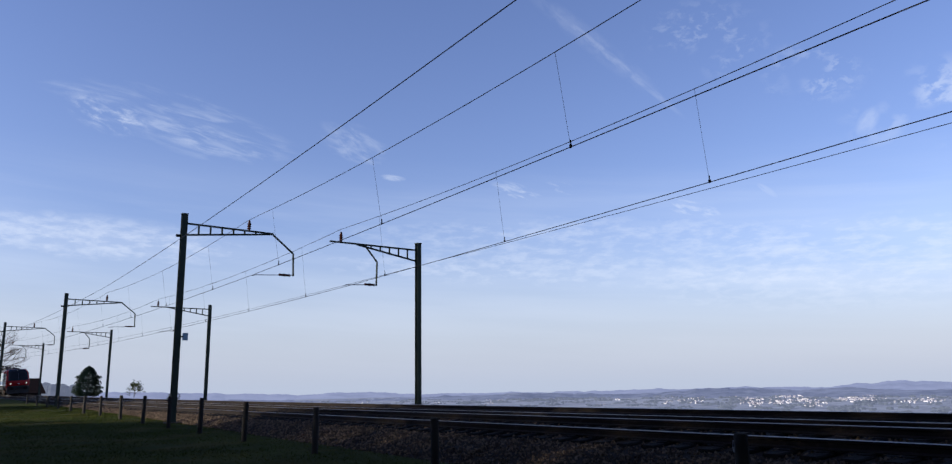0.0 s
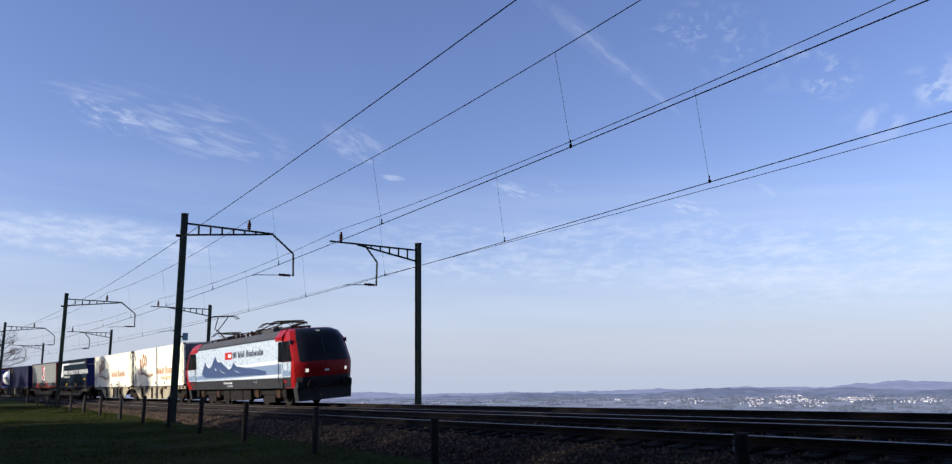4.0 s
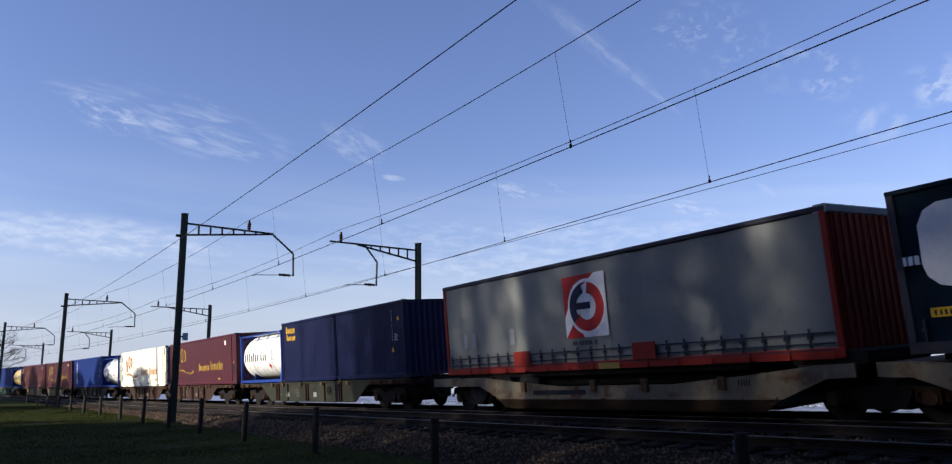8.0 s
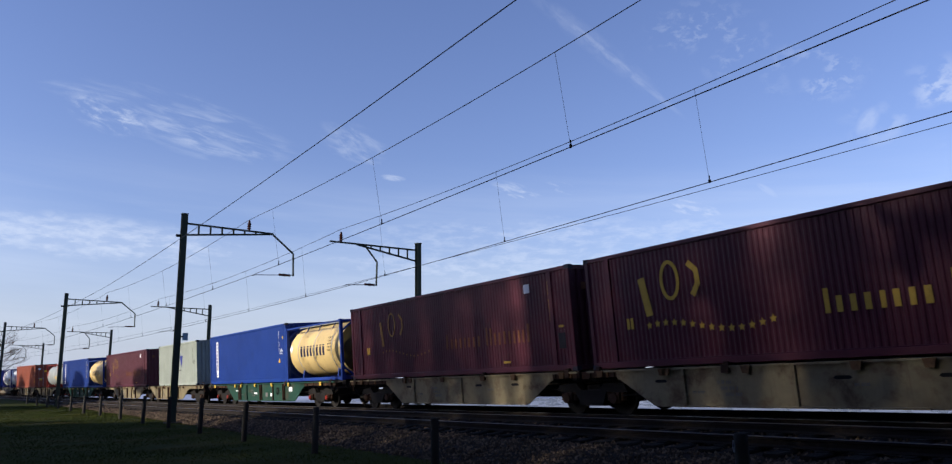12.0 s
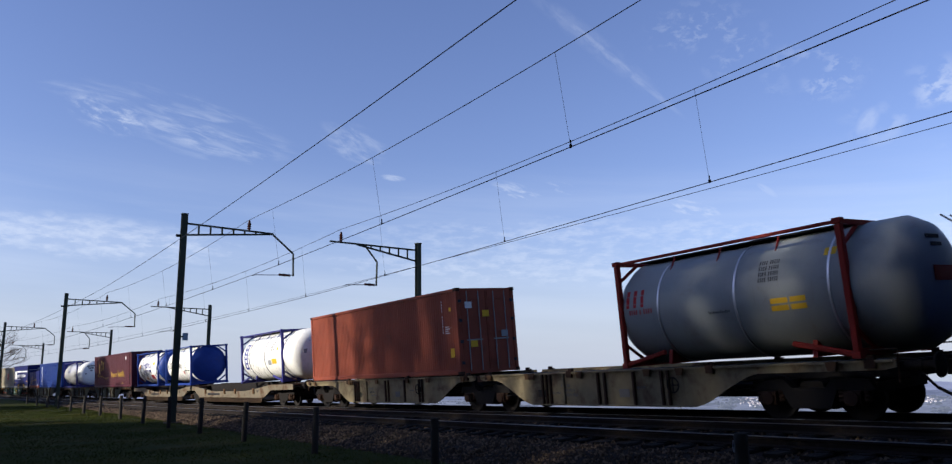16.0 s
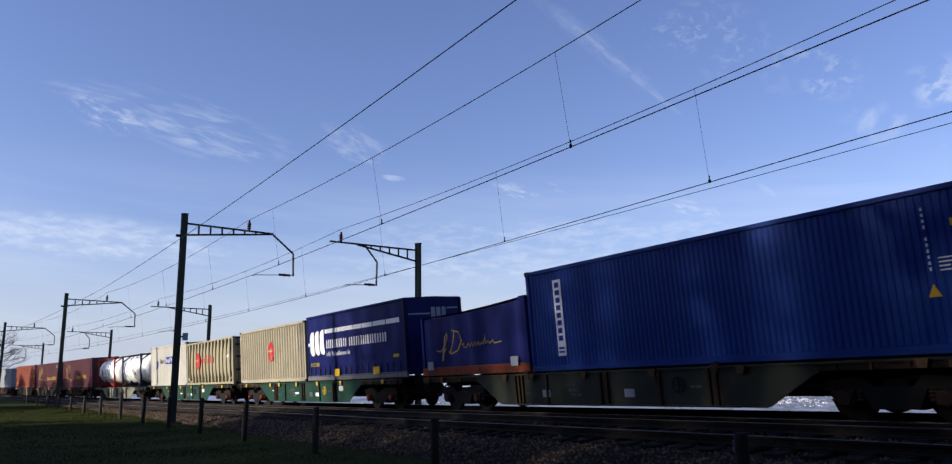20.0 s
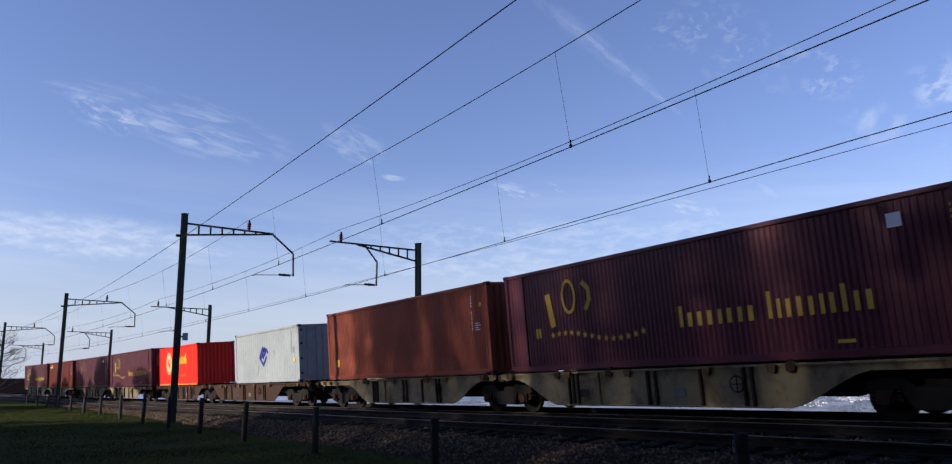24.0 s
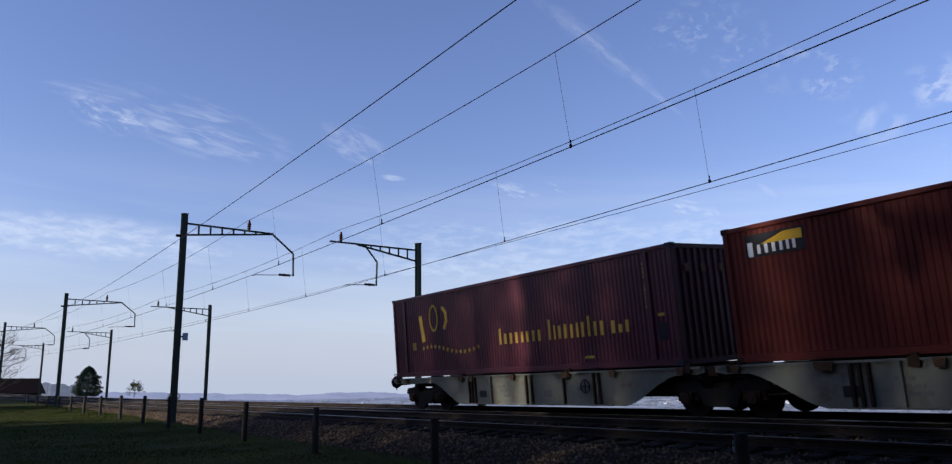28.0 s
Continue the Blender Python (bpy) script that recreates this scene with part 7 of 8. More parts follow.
            side_sheet("cab_side_foot", [(7.36, 0.95), (8.20, 0.95), (8.26, 1.25), (8.30, 1.43), (7.36, 1.43)], "loco_grey", 0.012)
            side_sheet("side_window", [(7.36, 2.18), (8.56 + e, 2.18), (8.12 + e, 3.16), (7.36, 3.16)], "glass", 0.014, "dark side window band")
            ys = (-W2 - 0.03, -W2 - 0.014) if y < 0 else (W2 + 0.014, W2 + 0.03)
            part("side_window", Shape().slab([(o * 6.86, 2.22), (o * 7.36, 2.18), (o * 7.36, 3.16), (o * 6.98, 3.16)], ys[0], ys[1]), "glass", cb)
            for xx in (7.42, 8.06):
                side_sheet("door_seam", [(xx, 1.0), (xx + 0.02, 1.0), (xx + 0.02, 1.95), (xx + 0.02, 3.1), (xx, 3.1), (xx, 1.95)], "frame_dark", 0.026)
            part("mirror_camera", Shape().box(min(o * 8.3, o * 8.42), max(o * 8.3, o * 8.42), y * 1.45 - 0.04, y * 1.45 + 0.04, 3.0, 3.2), "frame_dark", cb)
        part("front_skirt", Shape().plate([(-1.35, 0.28), (1.35, 0.28), (1.42, 0.9), (-1.42, 0.9)], min(o * 8.45, o * 8.9), max(o * 8.45, o * 8.9)), "loco_grey", root)
        part("buffer_beam", Shape().box(min(o * 8.6, o * 8.98), max(o * 8.6, o * 8.98), -1.4, 1.4, 0.86, 1.2, 0.05), "loco_grey", root)
        for y in (-0.875, 0.875):
            part("buffer", BUFFER, None, root, at=pose(o * 8.87, y, 1.03, 0, 0, 0 if o > 0 else 180))
        part("brake_hose", Shape().path([(o * 8.95, -0.4, 0.8), (o * 9.2, -0.45, 0.55), (o * 9.45, -0.4, 0.5)], 0.03, 6), "rubber", root)
        # bogie
        bx = o * 4.75
        bg = part("bogie", Shape().box(bx - 2.2, bx + 2.2, -1.22, -1.05, 0.55, 0.95, 0.05).box(bx - 2.2, bx + 2.2, 1.05, 1.22, 0.55, 0.95, 0.05).box(bx - 0.75, bx + 0.75, -1.18, 1.18, 0.20, 0.85), "iron", root)
        for dx in (-1.5, 1.5):
            ws2 = Shape()
            for y in (-0.72, 0.72):
                q = 1 if y > 0 else -1
                ws2.lathe([(y - 0.065 * q, 0.55), (y - 0.065 * q, 0.62), (y + 0.06 * q, 0.625), (y + 0.06 * q, 0.54), (y + 0.03 * q, 0.48), (y + 0.03 * q, 0.2), (y + 0.1 * q, 0.12)], 28, "y", (bx + dx, 0, 0.625))
            ws2.tube((bx + dx, -1.1, 0.625), (bx + dx, 1.1, 0.625), 0.09, 0.09, 10)
            part("wheelset", ws2, "tyre_steel", bg, "steel wheels on an axle", 40)
            for y in (-1.2, 1.2):
                part("axle_box", Shape().box(bx + dx - 0.24, bx + dx + 0.24, y - 0.1, y + 0.1, 0.42, 0.84, 0.05), "rusty", bg)
                for e in (-0.42, 0.42):
                    part("coil_spring", Shape().lathe([(0.5 + 0.06 * q, 0.10 if q % 2 else 0.075) for q in range(8)], 10, "z", (bx + dx + e, y, 0)), "iron", bg)
        part("sand_box", Shape().box(bx + o * 2.4 - 0.2, bx + o * 2.4 + 0.2, -1.35, -1.0, 0.45, 0.9, 0.04), "iron", root)
    for x0, x1, z0 in ((-2.3, -1.1, 0.32), (-1.0, 1.0, 0.28), (1.1, 2.3, 0.32)):
        bx = part("underfloor_box", Shape().box(x0, x1, -1.28, 1.28, z0, 0.9, 0.06), "iron", root)
        part("box_lid", Shape().box(x0 + 0.12, x1 - 0.12, -1.30, -1.28, z0 + 0.12, 0.8), "iron", bx)
    # roof gear
    for x, up, o in ((-6.2, True, 1), (-4.3, False, -1), (2.2, False, 1), (5.6, False, -1)):
        p = part("pantograph", Shape().box(x - 0.7, x + 0.7, -0.55, -0.47, 3.90, 3.97).box(x - 0.7, x + 0.7, 0.47, 0.55, 3.90, 3.97).box(x - 0.65, x - 0.5, -0.55, 0.55, 3.90, 3.98).box(x + 0.5, x + 0.65, -0.55, 0.55, 3.90, 3.98), "frame_dark", root, "raised pantograph" if up else "folded pantograph")
        for dx in (-0.6, 0.6):
            for y in (-0.5, 0.5):
                part("insulator", Shape().lathe([(3.74, 0.05), (3.78, 0.085), (3.81, 0.05), (3.85, 0.085), (3.90, 0.05)], 8, "z", (x + dx, y, 0)), "copper", p, smooth_angle=50)
        arm = Shape()
        if up:
            knee, headp = (x - 1.25, 0, 4.68), (x + 0.15, 0, 5.40)
            arm.tube((x + 0.55, 0, 3.98), knee, 0.055, 0.045, 8)
            arm.path([(x + 0.35, 0, 3.95), (x - 0.75, 0, 4.25), (x - 1.35, 0, 4.60)], 0.02, 5)
            for y in (-0.32, 0.32):
                arm.path([(x - 1.25, y * 0.4, 4.68), (x + 0.15, y, 5.40)], 0.03, 6)
            hz = 5.40
        else:
            for y in (-0.3, 0.3):
                arm.path([(x + o * 0.6, y * 0.3, 4.0), (x - o * 1.15, y * 0.5, 4.12), (x + o * 0.9, y, 4.28)], 0.035, 6)
            headp, hz = (x + o * 0.9, 0, 4.28), 4.28
        part("pantograph_arm", arm, "iron", p)
        hd = Shape()
        for dx in (-0.22, 0.22):
            hd.path([(headp[0] + dx, -0.98, hz - 0.16), (headp[0] + dx, -0.72, hz + 0.05), (headp[0] + dx, 0.72, hz + 0.05), (headp[0] + dx, 0.98, hz - 0.16)], 0.028, 6)
        hd.path([(headp[0] - 0.22, -0.35, hz + 0.02), (headp[0] + 0.22, -0.35, hz + 0.02)], 0.02, 5).path([(headp[0] - 0.22, 0.35, hz + 0.02), (headp[0] + 0.22, 0.35, hz + 0.02)], 0.02, 5)
        part("collector_head", hd, "iron", p)
    for i, x in enumerate((-2.7, -2.4, -1.9, -1.5, -1.2, -0.8, -0.2, 0.2, 0.5, 0.9, 1.3, 3.4, 3.8, 4.1, 4.4, 6.6)):
        h = 0.14 + 0.07 * (i % 3)
        part("roof_insulator", Shape().lathe([(3.74, 0.07), (3.80, 0.10), (3.84, 0.06), (3.88, 0.10), (3.74 + h, 0.06), (3.78 + h, 0.09), (3.82 + h, 0.05)], 8, "z", (x, -0.5 + 0.25 * (i % 2), 0)), "copper", root, smooth_angle=50)
    part("busbar", Shape().path([(-4.9, -0.45, 3.98), (-3.0, -0.4, 4.02), (-2.0, -0.45, 3.96), (-1.2, -0.45, 4.05), (0.4, -0.4, 4.0), (1.3, -0.45, 4.06), (3.9, -0.4, 4.0), (4.9, -0.45, 4.02)], 0.03, 6), "iron", root)
    part("busbar", Shape().path([(-4.9, 0.35, 3.98), (-1.5, 0.3, 4.08), (1.6, 0.35, 4.08), (4.9, 0.3, 3.98)], 0.028, 6), "iron", root)
    part("roof_cover", Shape().box(3.1, 4.7, -0.85, 0.85, 3.74, 3.97, 0.05), "roof_grey", root)
    part("main_switch", Shape().box(-0.5, 0.3, 0.1, 0.6, 3.74, 4.2, 0.05).box(1.4, 1.9, -0.6, 0.0, 3.74, 4.05, 0.05), "iron", root)
    for x in (-7.3, 7.4):
        part("roof_horn", Shape().tube((x, -0.7, 3.74), (x, -0.7, 3.98), 0.03, 0.02, 6), "iron", root)
    return ride(root, (o0 + o1) / 2 - 0.3)


# ---------------------------------------------------------------- the train, front to rear
locomotive(178.0, 197.0)

# white reefers
twin_wagon("articulated_wagon", 147.6, 177.4, 162.4, "w_beige", "beige articulated container wagon with rusty streaks")
for o, doors, com in ((162.81, True, True), (148.32, False, False)):
    r, h, y = container(o, 13.716, "white", "white ribbed refrigerated container with orange lettering and rust streaks", reefer=True, name="reefer_container")
    script_livery(r, h, y, "amber", "outline", com=com)
    small_marks(r, h, y, 2.896, "chalk_dim")
    if com:
        cu = bpy.data.curves.new("wording", "FONT")
        cu.body, cu.size, cu.extrude = "diesel electric reefer", 0.42, 0.002
        cu.materials.append(M["gold"])
        tx = new("wording", cu)
        tx.parent = r
        tx.matrix_basis = Matrix.Translation((-h + 8.0, y - 0.004, 0.48)) @ Matrix.Rotation(radians(90), 4, "X")
        cu = bpy.data.curves.new("wording", "FONT")
        cu.body, cu.size, cu.extrude = "45", 0.42, 0.002
        cu.materials.append(M["ink_blue"])
        tx = new("wording", cu)
        tx.parent = r
        tx.matrix_basis = Matrix.Translation((h + 0.004, -0.95, 1.0)) @ Matrix.Rotation(radians(90), 4, "Z") @ Matrix.Rotation(radians(90), 4, "X")
    panel(-h + 0.45, -h + 0.75, 0.3, 0.45, y, "chalk_dim", r)
    panel(h - 4.6, h - 4.1, 0.42, 0.52, y, "chalk_dim", r)

# tarpaulin trailers on the pocket wagon
pocket_wagon("pocket_wagon", 114.4, 147.2, 130.3, "cream and rust articulated pocket wagon")


def haulier_livery(r, h, y, short=False):
    x, k = -h + (0.45 if not short else 0.35), (1.95 if not short else 1.25)
    zk = 1.35 if not short else 1.0
    for i in range(3):
        xx, q = x + i * 0.43 * k, 0.02 * i
        shape = [(0.0, 1.42), (0.01, 1.92), (0.08, 2.10), (0.20, 2.18), (0.36, 2.18), (0.35, 1.55), (0.40, 1.30), (0.40, 1.14), (0.28, 1.08), (0.12, 1.14), (0.03, 1.26)]
        part("emblem", Shape().slab([(xx + px * k, 1.10 + (pz - 1.08) * zk + q) for px, pz in shape], y - 0.012, y - 0.006), "chalk", r)
    for i in range(3):
        panel(x - 0.34 + i * 0.11, x - 0.26 + i * 0.11, 1.56, 1.72, y - 0.004, "chalk", r, "stripe")
    x1 = x + 1.32 * k
    z1 = 2.42 if not short else 2.06
    cx, wide, i = x1, 0.16, 0
    while cx + wide < h - 0.2:
        panel(cx, cx + wide * 0.93, z1, z1 + 0.18, y - 0.004, "chalk" if i < (8 if not short else 30) else "chalk_dim", r, "stripe")
        cx, wide, i = cx + wide, min(1.1, wide * 1.22), i + 1
    big = 0.43 if not short else 0.36
    bars(x1 + 0.12, 1.40, (10, 18, 17) if not short else (10, 16), big, "chalk", r, y - 0.004, caps=True, step=0.62, weight=0.75)
    bars(x1 + 0.12, 1.06, (5, 16, 3), 0.26 if not short else 0.2, "chalk", r, y - 0.004, step=0.5)
    panel(x, x + 0.95, 0.64, 0.80, y - 0.004, "olive_label" if short else "yellow", r)
    bars(x + 0.06, 0.67, (8,), 0.09, "ink", r, y - 0.009, caps=True, step=1.0)
    panel(h - 1.0, h - 0.55, 0.78, 0.90, y - 0.004, "yellow", r)
    for xx in ((-2.3, 2.1) if not short else (-1.6, 2.0)):
        panel(xx, xx + 0.5, 0.18, 0.48, y - 0.05, "yellow", r, "lift_pad", 0.02)
    # front wall marks
    fx = h + 0.012
    sh = Shape()
    for i in range(3):
        sh.box(fx, fx + 0.004, -0.1 + i * 0.24, 0.08 + i * 0.24, 2.05, 2.55)
    sh.box(fx, fx + 0.004, -1.1, -0.15, 2.28, 2.34).box(fx, fx + 0.004, 0.62, 1.1, 2.48, 2.54)
    part("emblem", sh, "chalk_dim", r)


r, h, y = curtain_box(131.06, 13.66, "curtain_dark", "frame_dark", "dark teal tarpaulin trailer with white lettering and stripe", end_mat="curtain_blue", height=2.95)
haulier_livery(r, h, y)


def trailer_gear(r, h):
    """Chassis and road wheels of a trailer standing in the pocket."""
    part("chassis", Shape().box(-h + 0.4, h - 2.0, -0.95, 0.95, -0.42, 0.08, 0.05), "iron", r)
    part("side_guard", Shape().box(-h + 0.6, h - 2.2, -1.2, -1.12, -0.12, 0.06), "iron", r)
    for x in (-h + 1.6, -h + 2.9, -h + 4.2):
        for y in (-1.0, 1.0):
            o = 1 if y > 0 else -1
            part("road_wheel", Shape().lathe([(y - 0.18 * o, 0.30), (y - 0.18 * o, 0.48), (y + 0.16 * o, 0.49), (y + 0.18 * o, 0.30), (y + 0.12 * o, 0.12)], 20, "y", (x, 0, -0.40)), "rubber", r, smooth_angle=40)


trailer_gear(r, h)
r, h, y = curtain_box(115.86, 14.0, "curtain_grey", "frame_red", "grey tarpaulin trailer on a red frame with a round emblem", end_mat="frame_red", height=2.97)
trailer_gear(r, h)
ex = 0.0
panel(ex - 0.82, ex + 0.82, 0.86, 2.52, y - 0.004, "chalk", r, "emblem_field")
part("emblem", Shape().slab([(ex - 0.82, 1.40), (ex - 0.82, 2.52), (ex + 0.45, 2.52), (ex + 0.10, 2.30), (ex - 0.45, 2.05)], y - 0.010, y - 0.006), "sign_red", r)
part("emblem", Shape().slab([(ex - 0.82, 0.86), (ex - 0.1, 0.86), (ex - 0.42, 1.35)], y - 0.010, y - 0.006), "sign_red", r)
disc(ex + 0.08, 1.66, 0.74, y - 0.012, "chalk", r, "emblem", 0.66)
ribbon([(ex + 0.08 + 0.50 * math.cos(q), 1.66 + 0.50 * math.sin(q)) for q in [radians(-150 + 13 * k) for k in range(19)]], 0.30, y - 0.014, "sign_red", r, "emblem")
ribbon([(ex + 0.04 + 0.50 * math.cos(q), 1.66 + 0.50 * math.sin(q)) for q in [radians(100 + 12 * k) for k in range(11)]], 0.26, y - 0.018, "ink_navy", r, "emblem")
panel(ex - 0.40, ex + 0.22, 1.60, 1.78, y - 0.020, "ink_navy", r, "emblem")
bars(ex - 0.6, 0.66, (3, 8, 2), 0.12, "ink", r, y - 0.004, caps=True)
for x in (-5.9, -5.4, -3.4):
    panel(x, x + 0.22, 0.85, 1.3, y - 0.004, "chalk_dim", r)
for x in (-3.2, 1.6):
    panel(x, x + 0.75, 0.20, 0.62, y - 0.05, "frame_red", r, "lift_pad", 0.02)
for z in (0.30, 0.50):
    panel(-6.85, 6.85, z, z + 0.035, y - 0.03, "frame_dark", r, "curtain_strap", 0.012)
x = -6.3
while x < 6.2:
    panel(x, x + 0.75, 0.02, 0.17, y - 0.045, "olive_label" if -0.2 < x < 0.8 else "frame_red", r, "rail_plate", 0.012)
    x += 0.95

# navy box and white tank
flat_wagon("container_wagon", 94.0, 113.9, "w_olive", "olive and rust container flat wagon")
r, h, y = container(100.76, 12.192, "navy", "navy blue corrugated container with small yellow lettering")
bars(-h + 0.55, 2.33, (5,), 0.34, "yellow", r, y, step=0.75)
bars(-h + 0.6, 1.98, (7,), 0.30, "yellow", r, y, step=0.62)
small_marks(r, h, y, 2.896)


def food_tank(o, end="frame_blue", label="white tank container in a blue frame", words=(7, 3)):
    r, h, rad, cz = tank(o, 6.058, "tank_white", "frame_blue", label, radius=1.19, straps=2, end_mat=end)
    on_barrel(r, -h + 0.55, 1.15, words, 0.48, "ink", rad, cz, weight=0.7, step=0.70)
    barrel_panel(r, h - 2.1, h - 1.75, 0.72, 1.02, "sign_red", rad, cz, "hazard_diamond", True)
    for i in range(5):
        on_barrel(r, h - 1.55, 1.75 - i * 0.15, (4, 3), 0.075, "ink", rad, cz, True)
    return r, h, rad, cz


food_tank(94.62, None)

# maroon and white
twin_wagon("articulated_wagon", 64.6, 93.9, 79.55, "w_brown", "brown articulated container wagon")


def maroon_box(o, com=False, faded=False, plate=True):
    r, h, y = container(o, 13.716, "maroon", "maroon corrugated container with gold lettering and stars", base_rail="maroon")
    script_livery(r, h, y, "gold", None, com=com, faded=faded)
    small_marks(r, h, y, 2.896, "gold", False)
    if plate:
        panel(h - 2.05, h - 1.78, height_plate - 0.26, height_plate, y, "chalk", r)
    panel(h - 0.62, h - 0.42, 1.20, 1.27, y, "gold", r)
    panel(h - 0.66, h - 0.38, 0.62, 1.05, y, "ink", r, "notice_plate")
    panel(h - 3.3, h - 2.95, 0.30, 0.37, y, "gold", r)
    for yy in (-0.8, -0.2, 0.5):
        part("end_mark", Shape().box(h + 0.002, h + 0.006, yy, yy + 0.16, 2.2, 2.4), "dim_gold", r)
    return r, h, y


height_plate = 2.55
maroon_box(80.06)
r, h, y = container(65.12, 13.716, "white", "white ribbed refrigerated container with orange lettering", reefer=True, name="reefer_container")
script_livery(r, h, y, "amber", "outline")
small_marks(r, h, y, 2.896, "chalk_dim", False)
panel(h - 3.0, h - 2.5, 0.4, 0.55, y, "gold", r)

# food tank and blue box
flat_wagon("container_wagon", 45.0, 64.4, "w_olive", "dark olive container flat wagon")


def plain_tank(o):
    r, h, rad, cz = tank(o, 6.058, "tank_white", "frame_blue", "white food tank container in a blue frame", radius=1.19, straps=3)
    barrel_words(r, -h + 0.35, 0.80, "FOOD PRODUCTS ONLY", 0.125, "ink", rad, cz)
    barrel_panel(r, 0.9, 1.25, 0.86, 1.2, "sign_red", rad, cz, "hazard_diamond", True)
    barrel_panel(r, 0.0, 0.34, 0.90, 1.18, "chalk_dim", rad, cz)
    barrel_panel(r, -0.3, -0.05, 0.85, 1.06, "chalk_dim", rad, cz, "hazard_diamond", True)
    return r


plain_tank(58.2)


def strip_box(o, label="bright blue corrugated container with a white vertical name strip"):
    r, h, y = container(o, 12.192, "blue", label, doors=False, rib=0.14, depth=0.015)
    panel(-h + 1.2, -h + 1.54, 0.42, 2.52, y, "chalk", r, "name_strip")
    sh = Shape()
    for i in range(8):
        sh.box(-h + 1.28, -h + 1.46, y - 0.010, y - 0.006, 2.30 - i * 0.21, 2.44 - i * 0.21)
    sh.box(-h + 1.26, -h + 1.48, y - 0.010, y - 0.006, 0.60, 0.66).box(-h + 1.26, -h + 1.48, y - 0.010, y - 0.006, 0.5, 0.55)
    part("lettering", sh, "ink_blue", r)
    small_marks(r, h, y, 2.896)
    return r, h, y


strip_box(45.78)

# two maroon boxes
twin_wagon("articulated_wagon", 15.6, 44.8, 30.5, "w_cream", "cream articulated container wagon with rusty fittings", style="plain")
maroon_box(30.88)
maroon_box(16.5, faded=True)

# yellow tank and blue box, twice


def yellow_tank(o):
    # the front end takes the yellow darkened to imitate shade
    r, h, rad, cz = tank(o, 6.2, "tank_yellow", "frame_blue", "mustard yellow tank container in a blue frame", radius=1.19, straps=3, end_mat="tank_end_shade")
    on_barrel(r, -1.45, 1.14, (8,), 0.48, "ink_navy", rad, cz, True, weight=1.1, step=0.78)
    on_barrel(r, 0.0, 1.02, (7,), 0.09, "ink", rad, cz)
    for i in range(5):
        on_barrel(r, h - 1.55, 1.85 - i * 0.14, (5, 4), 0.08, "ink", rad, cz, True)
    barrel_panel(r, -h + 0.35, -h + 0.75, 1.35, 1.75, "chalk", rad, cz, "hazard_diamond", True)
    return r


flat_wagon("container_wagon", -3.7, 15.4, "w_green", "green container flat wagon with rusty bogies")
yellow_tank(9.28)
strip_box(-3.0)
twin_wagon("articulated_wagon", -33.0, -4.0, -18.0, "w_cream", "cream articulated container wagon with one half-empty deck", style="curved")
r, h, y = container(-14.93, 9.125, "sage", "grey-green corrugated container with a green emblem", doors=False)
part("emblem", Shape().slab([(-1.15, 1.2), (-1.05, 2.0), (-0.5, 2.0), (-0.4, 1.2)], y - 0.008, y - 0.004), "ink_blue", r)
disc(0.05, 1.55, 0.55, y - 0.003, "lime", r, "emblem", 0.3, squash=0.7)
part("emblem", Shape().slab([(0.75, 2.0), (1.07, 1.2), (1.4, 2.0)], y - 0.008, y - 0.004), "ink_blue", r)
bars(0.6, 0.98, (8,), 0.10, "ink", r, y)
small_marks(r, h, y, 2.896, "ink", False)
maroon_box(-32.26, faded=True)
flat_wagon("container_wagon", -52.7, -33.3, "w_green", "green container flat wagon with rusty bogies")
yellow_tank(-39.62)
strip_box(-51.9)

# grey tank with red frame, orange box
twin_wagon("articulated_wagon", -81.3, -53.0, -66.7, "w_cream", "cream articulated container wagon, part of its deck empty", style="curved")
r, h, rad, cz = tank(-60.2, 6.058, "tank_grey", "frame_red", "steel grey tank container with red end frames", radius=1.27, straps=3, overhang=(0.35, 1.15), side_rails=True, base_beam=False, ladder=1, height=2.65)
on_barrel(r, -h + 0.25, 1.45, (3,), 0.42, "sign_red", rad, cz, True)
on_barrel(r, -h + 0.35, 1.28, (4, 1, 4), 0.12, "sign_red", rad, cz, True)
for i in range(4):
    on_barrel(r, h - 2.0, 2.0 - i * 0.12, (4, 5), 0.085, "ink", rad, cz, True)
for z in (1.02, 1.17):
    barrel_panel(r, h - 1.75, h - 1.35, z, z + 0.11, "yellow", rad, cz)
    barrel_panel(r, h - 1.30, h - 0.95, z, z + 0.11, "yellow", rad, cz)
barrel_panel(r, h - 0.55, h - 0.3, 2.0, 2.15, "yellow", rad, cz)
on_barrel(r, -0.3, 1.1, (14,), 0.07, "ink", rad, cz)
dome_marks(r, h + 1.13, rad, cz, [(-0.4, 2.1, 0.5, 0.07), (-0.3, 1.95, 0.4, 0.07)], "ink")
dome_marks(r, h + 1.13, rad, cz, [(-0.45, 1.3, 0.75, 0.28)], "frame_red", "end_emblem")
r, h, y = container(-79.94, 12.192, "orange", "rust-orange corrugated container with dark door leaves", doors=True)
small_marks(r, h, y, 2.896, "chalk", False)
panel(h - 0.55, h - 0.32, 0.6, 0.9, y, "yellow", r)
for yy, zz, m in ((-0.9, 2.2, "chalk"), (-0.2, 1.9, "yellow"), (0.55, 1.2, "chalk_dim"), (-0.75, 0.9, "yellow")):
    part("door_sticker", Shape().box(h + 0.012, h + 0.016, yy, yy + 0.28, zz, zz + 0.22), m, r)

# three white tanks on the pocket wagon
pocket_wagon("pocket_wagon", -114.9, -81.6, -98.7, "cream articulated pocket wagon with an empty stretch of deck", filled=True)
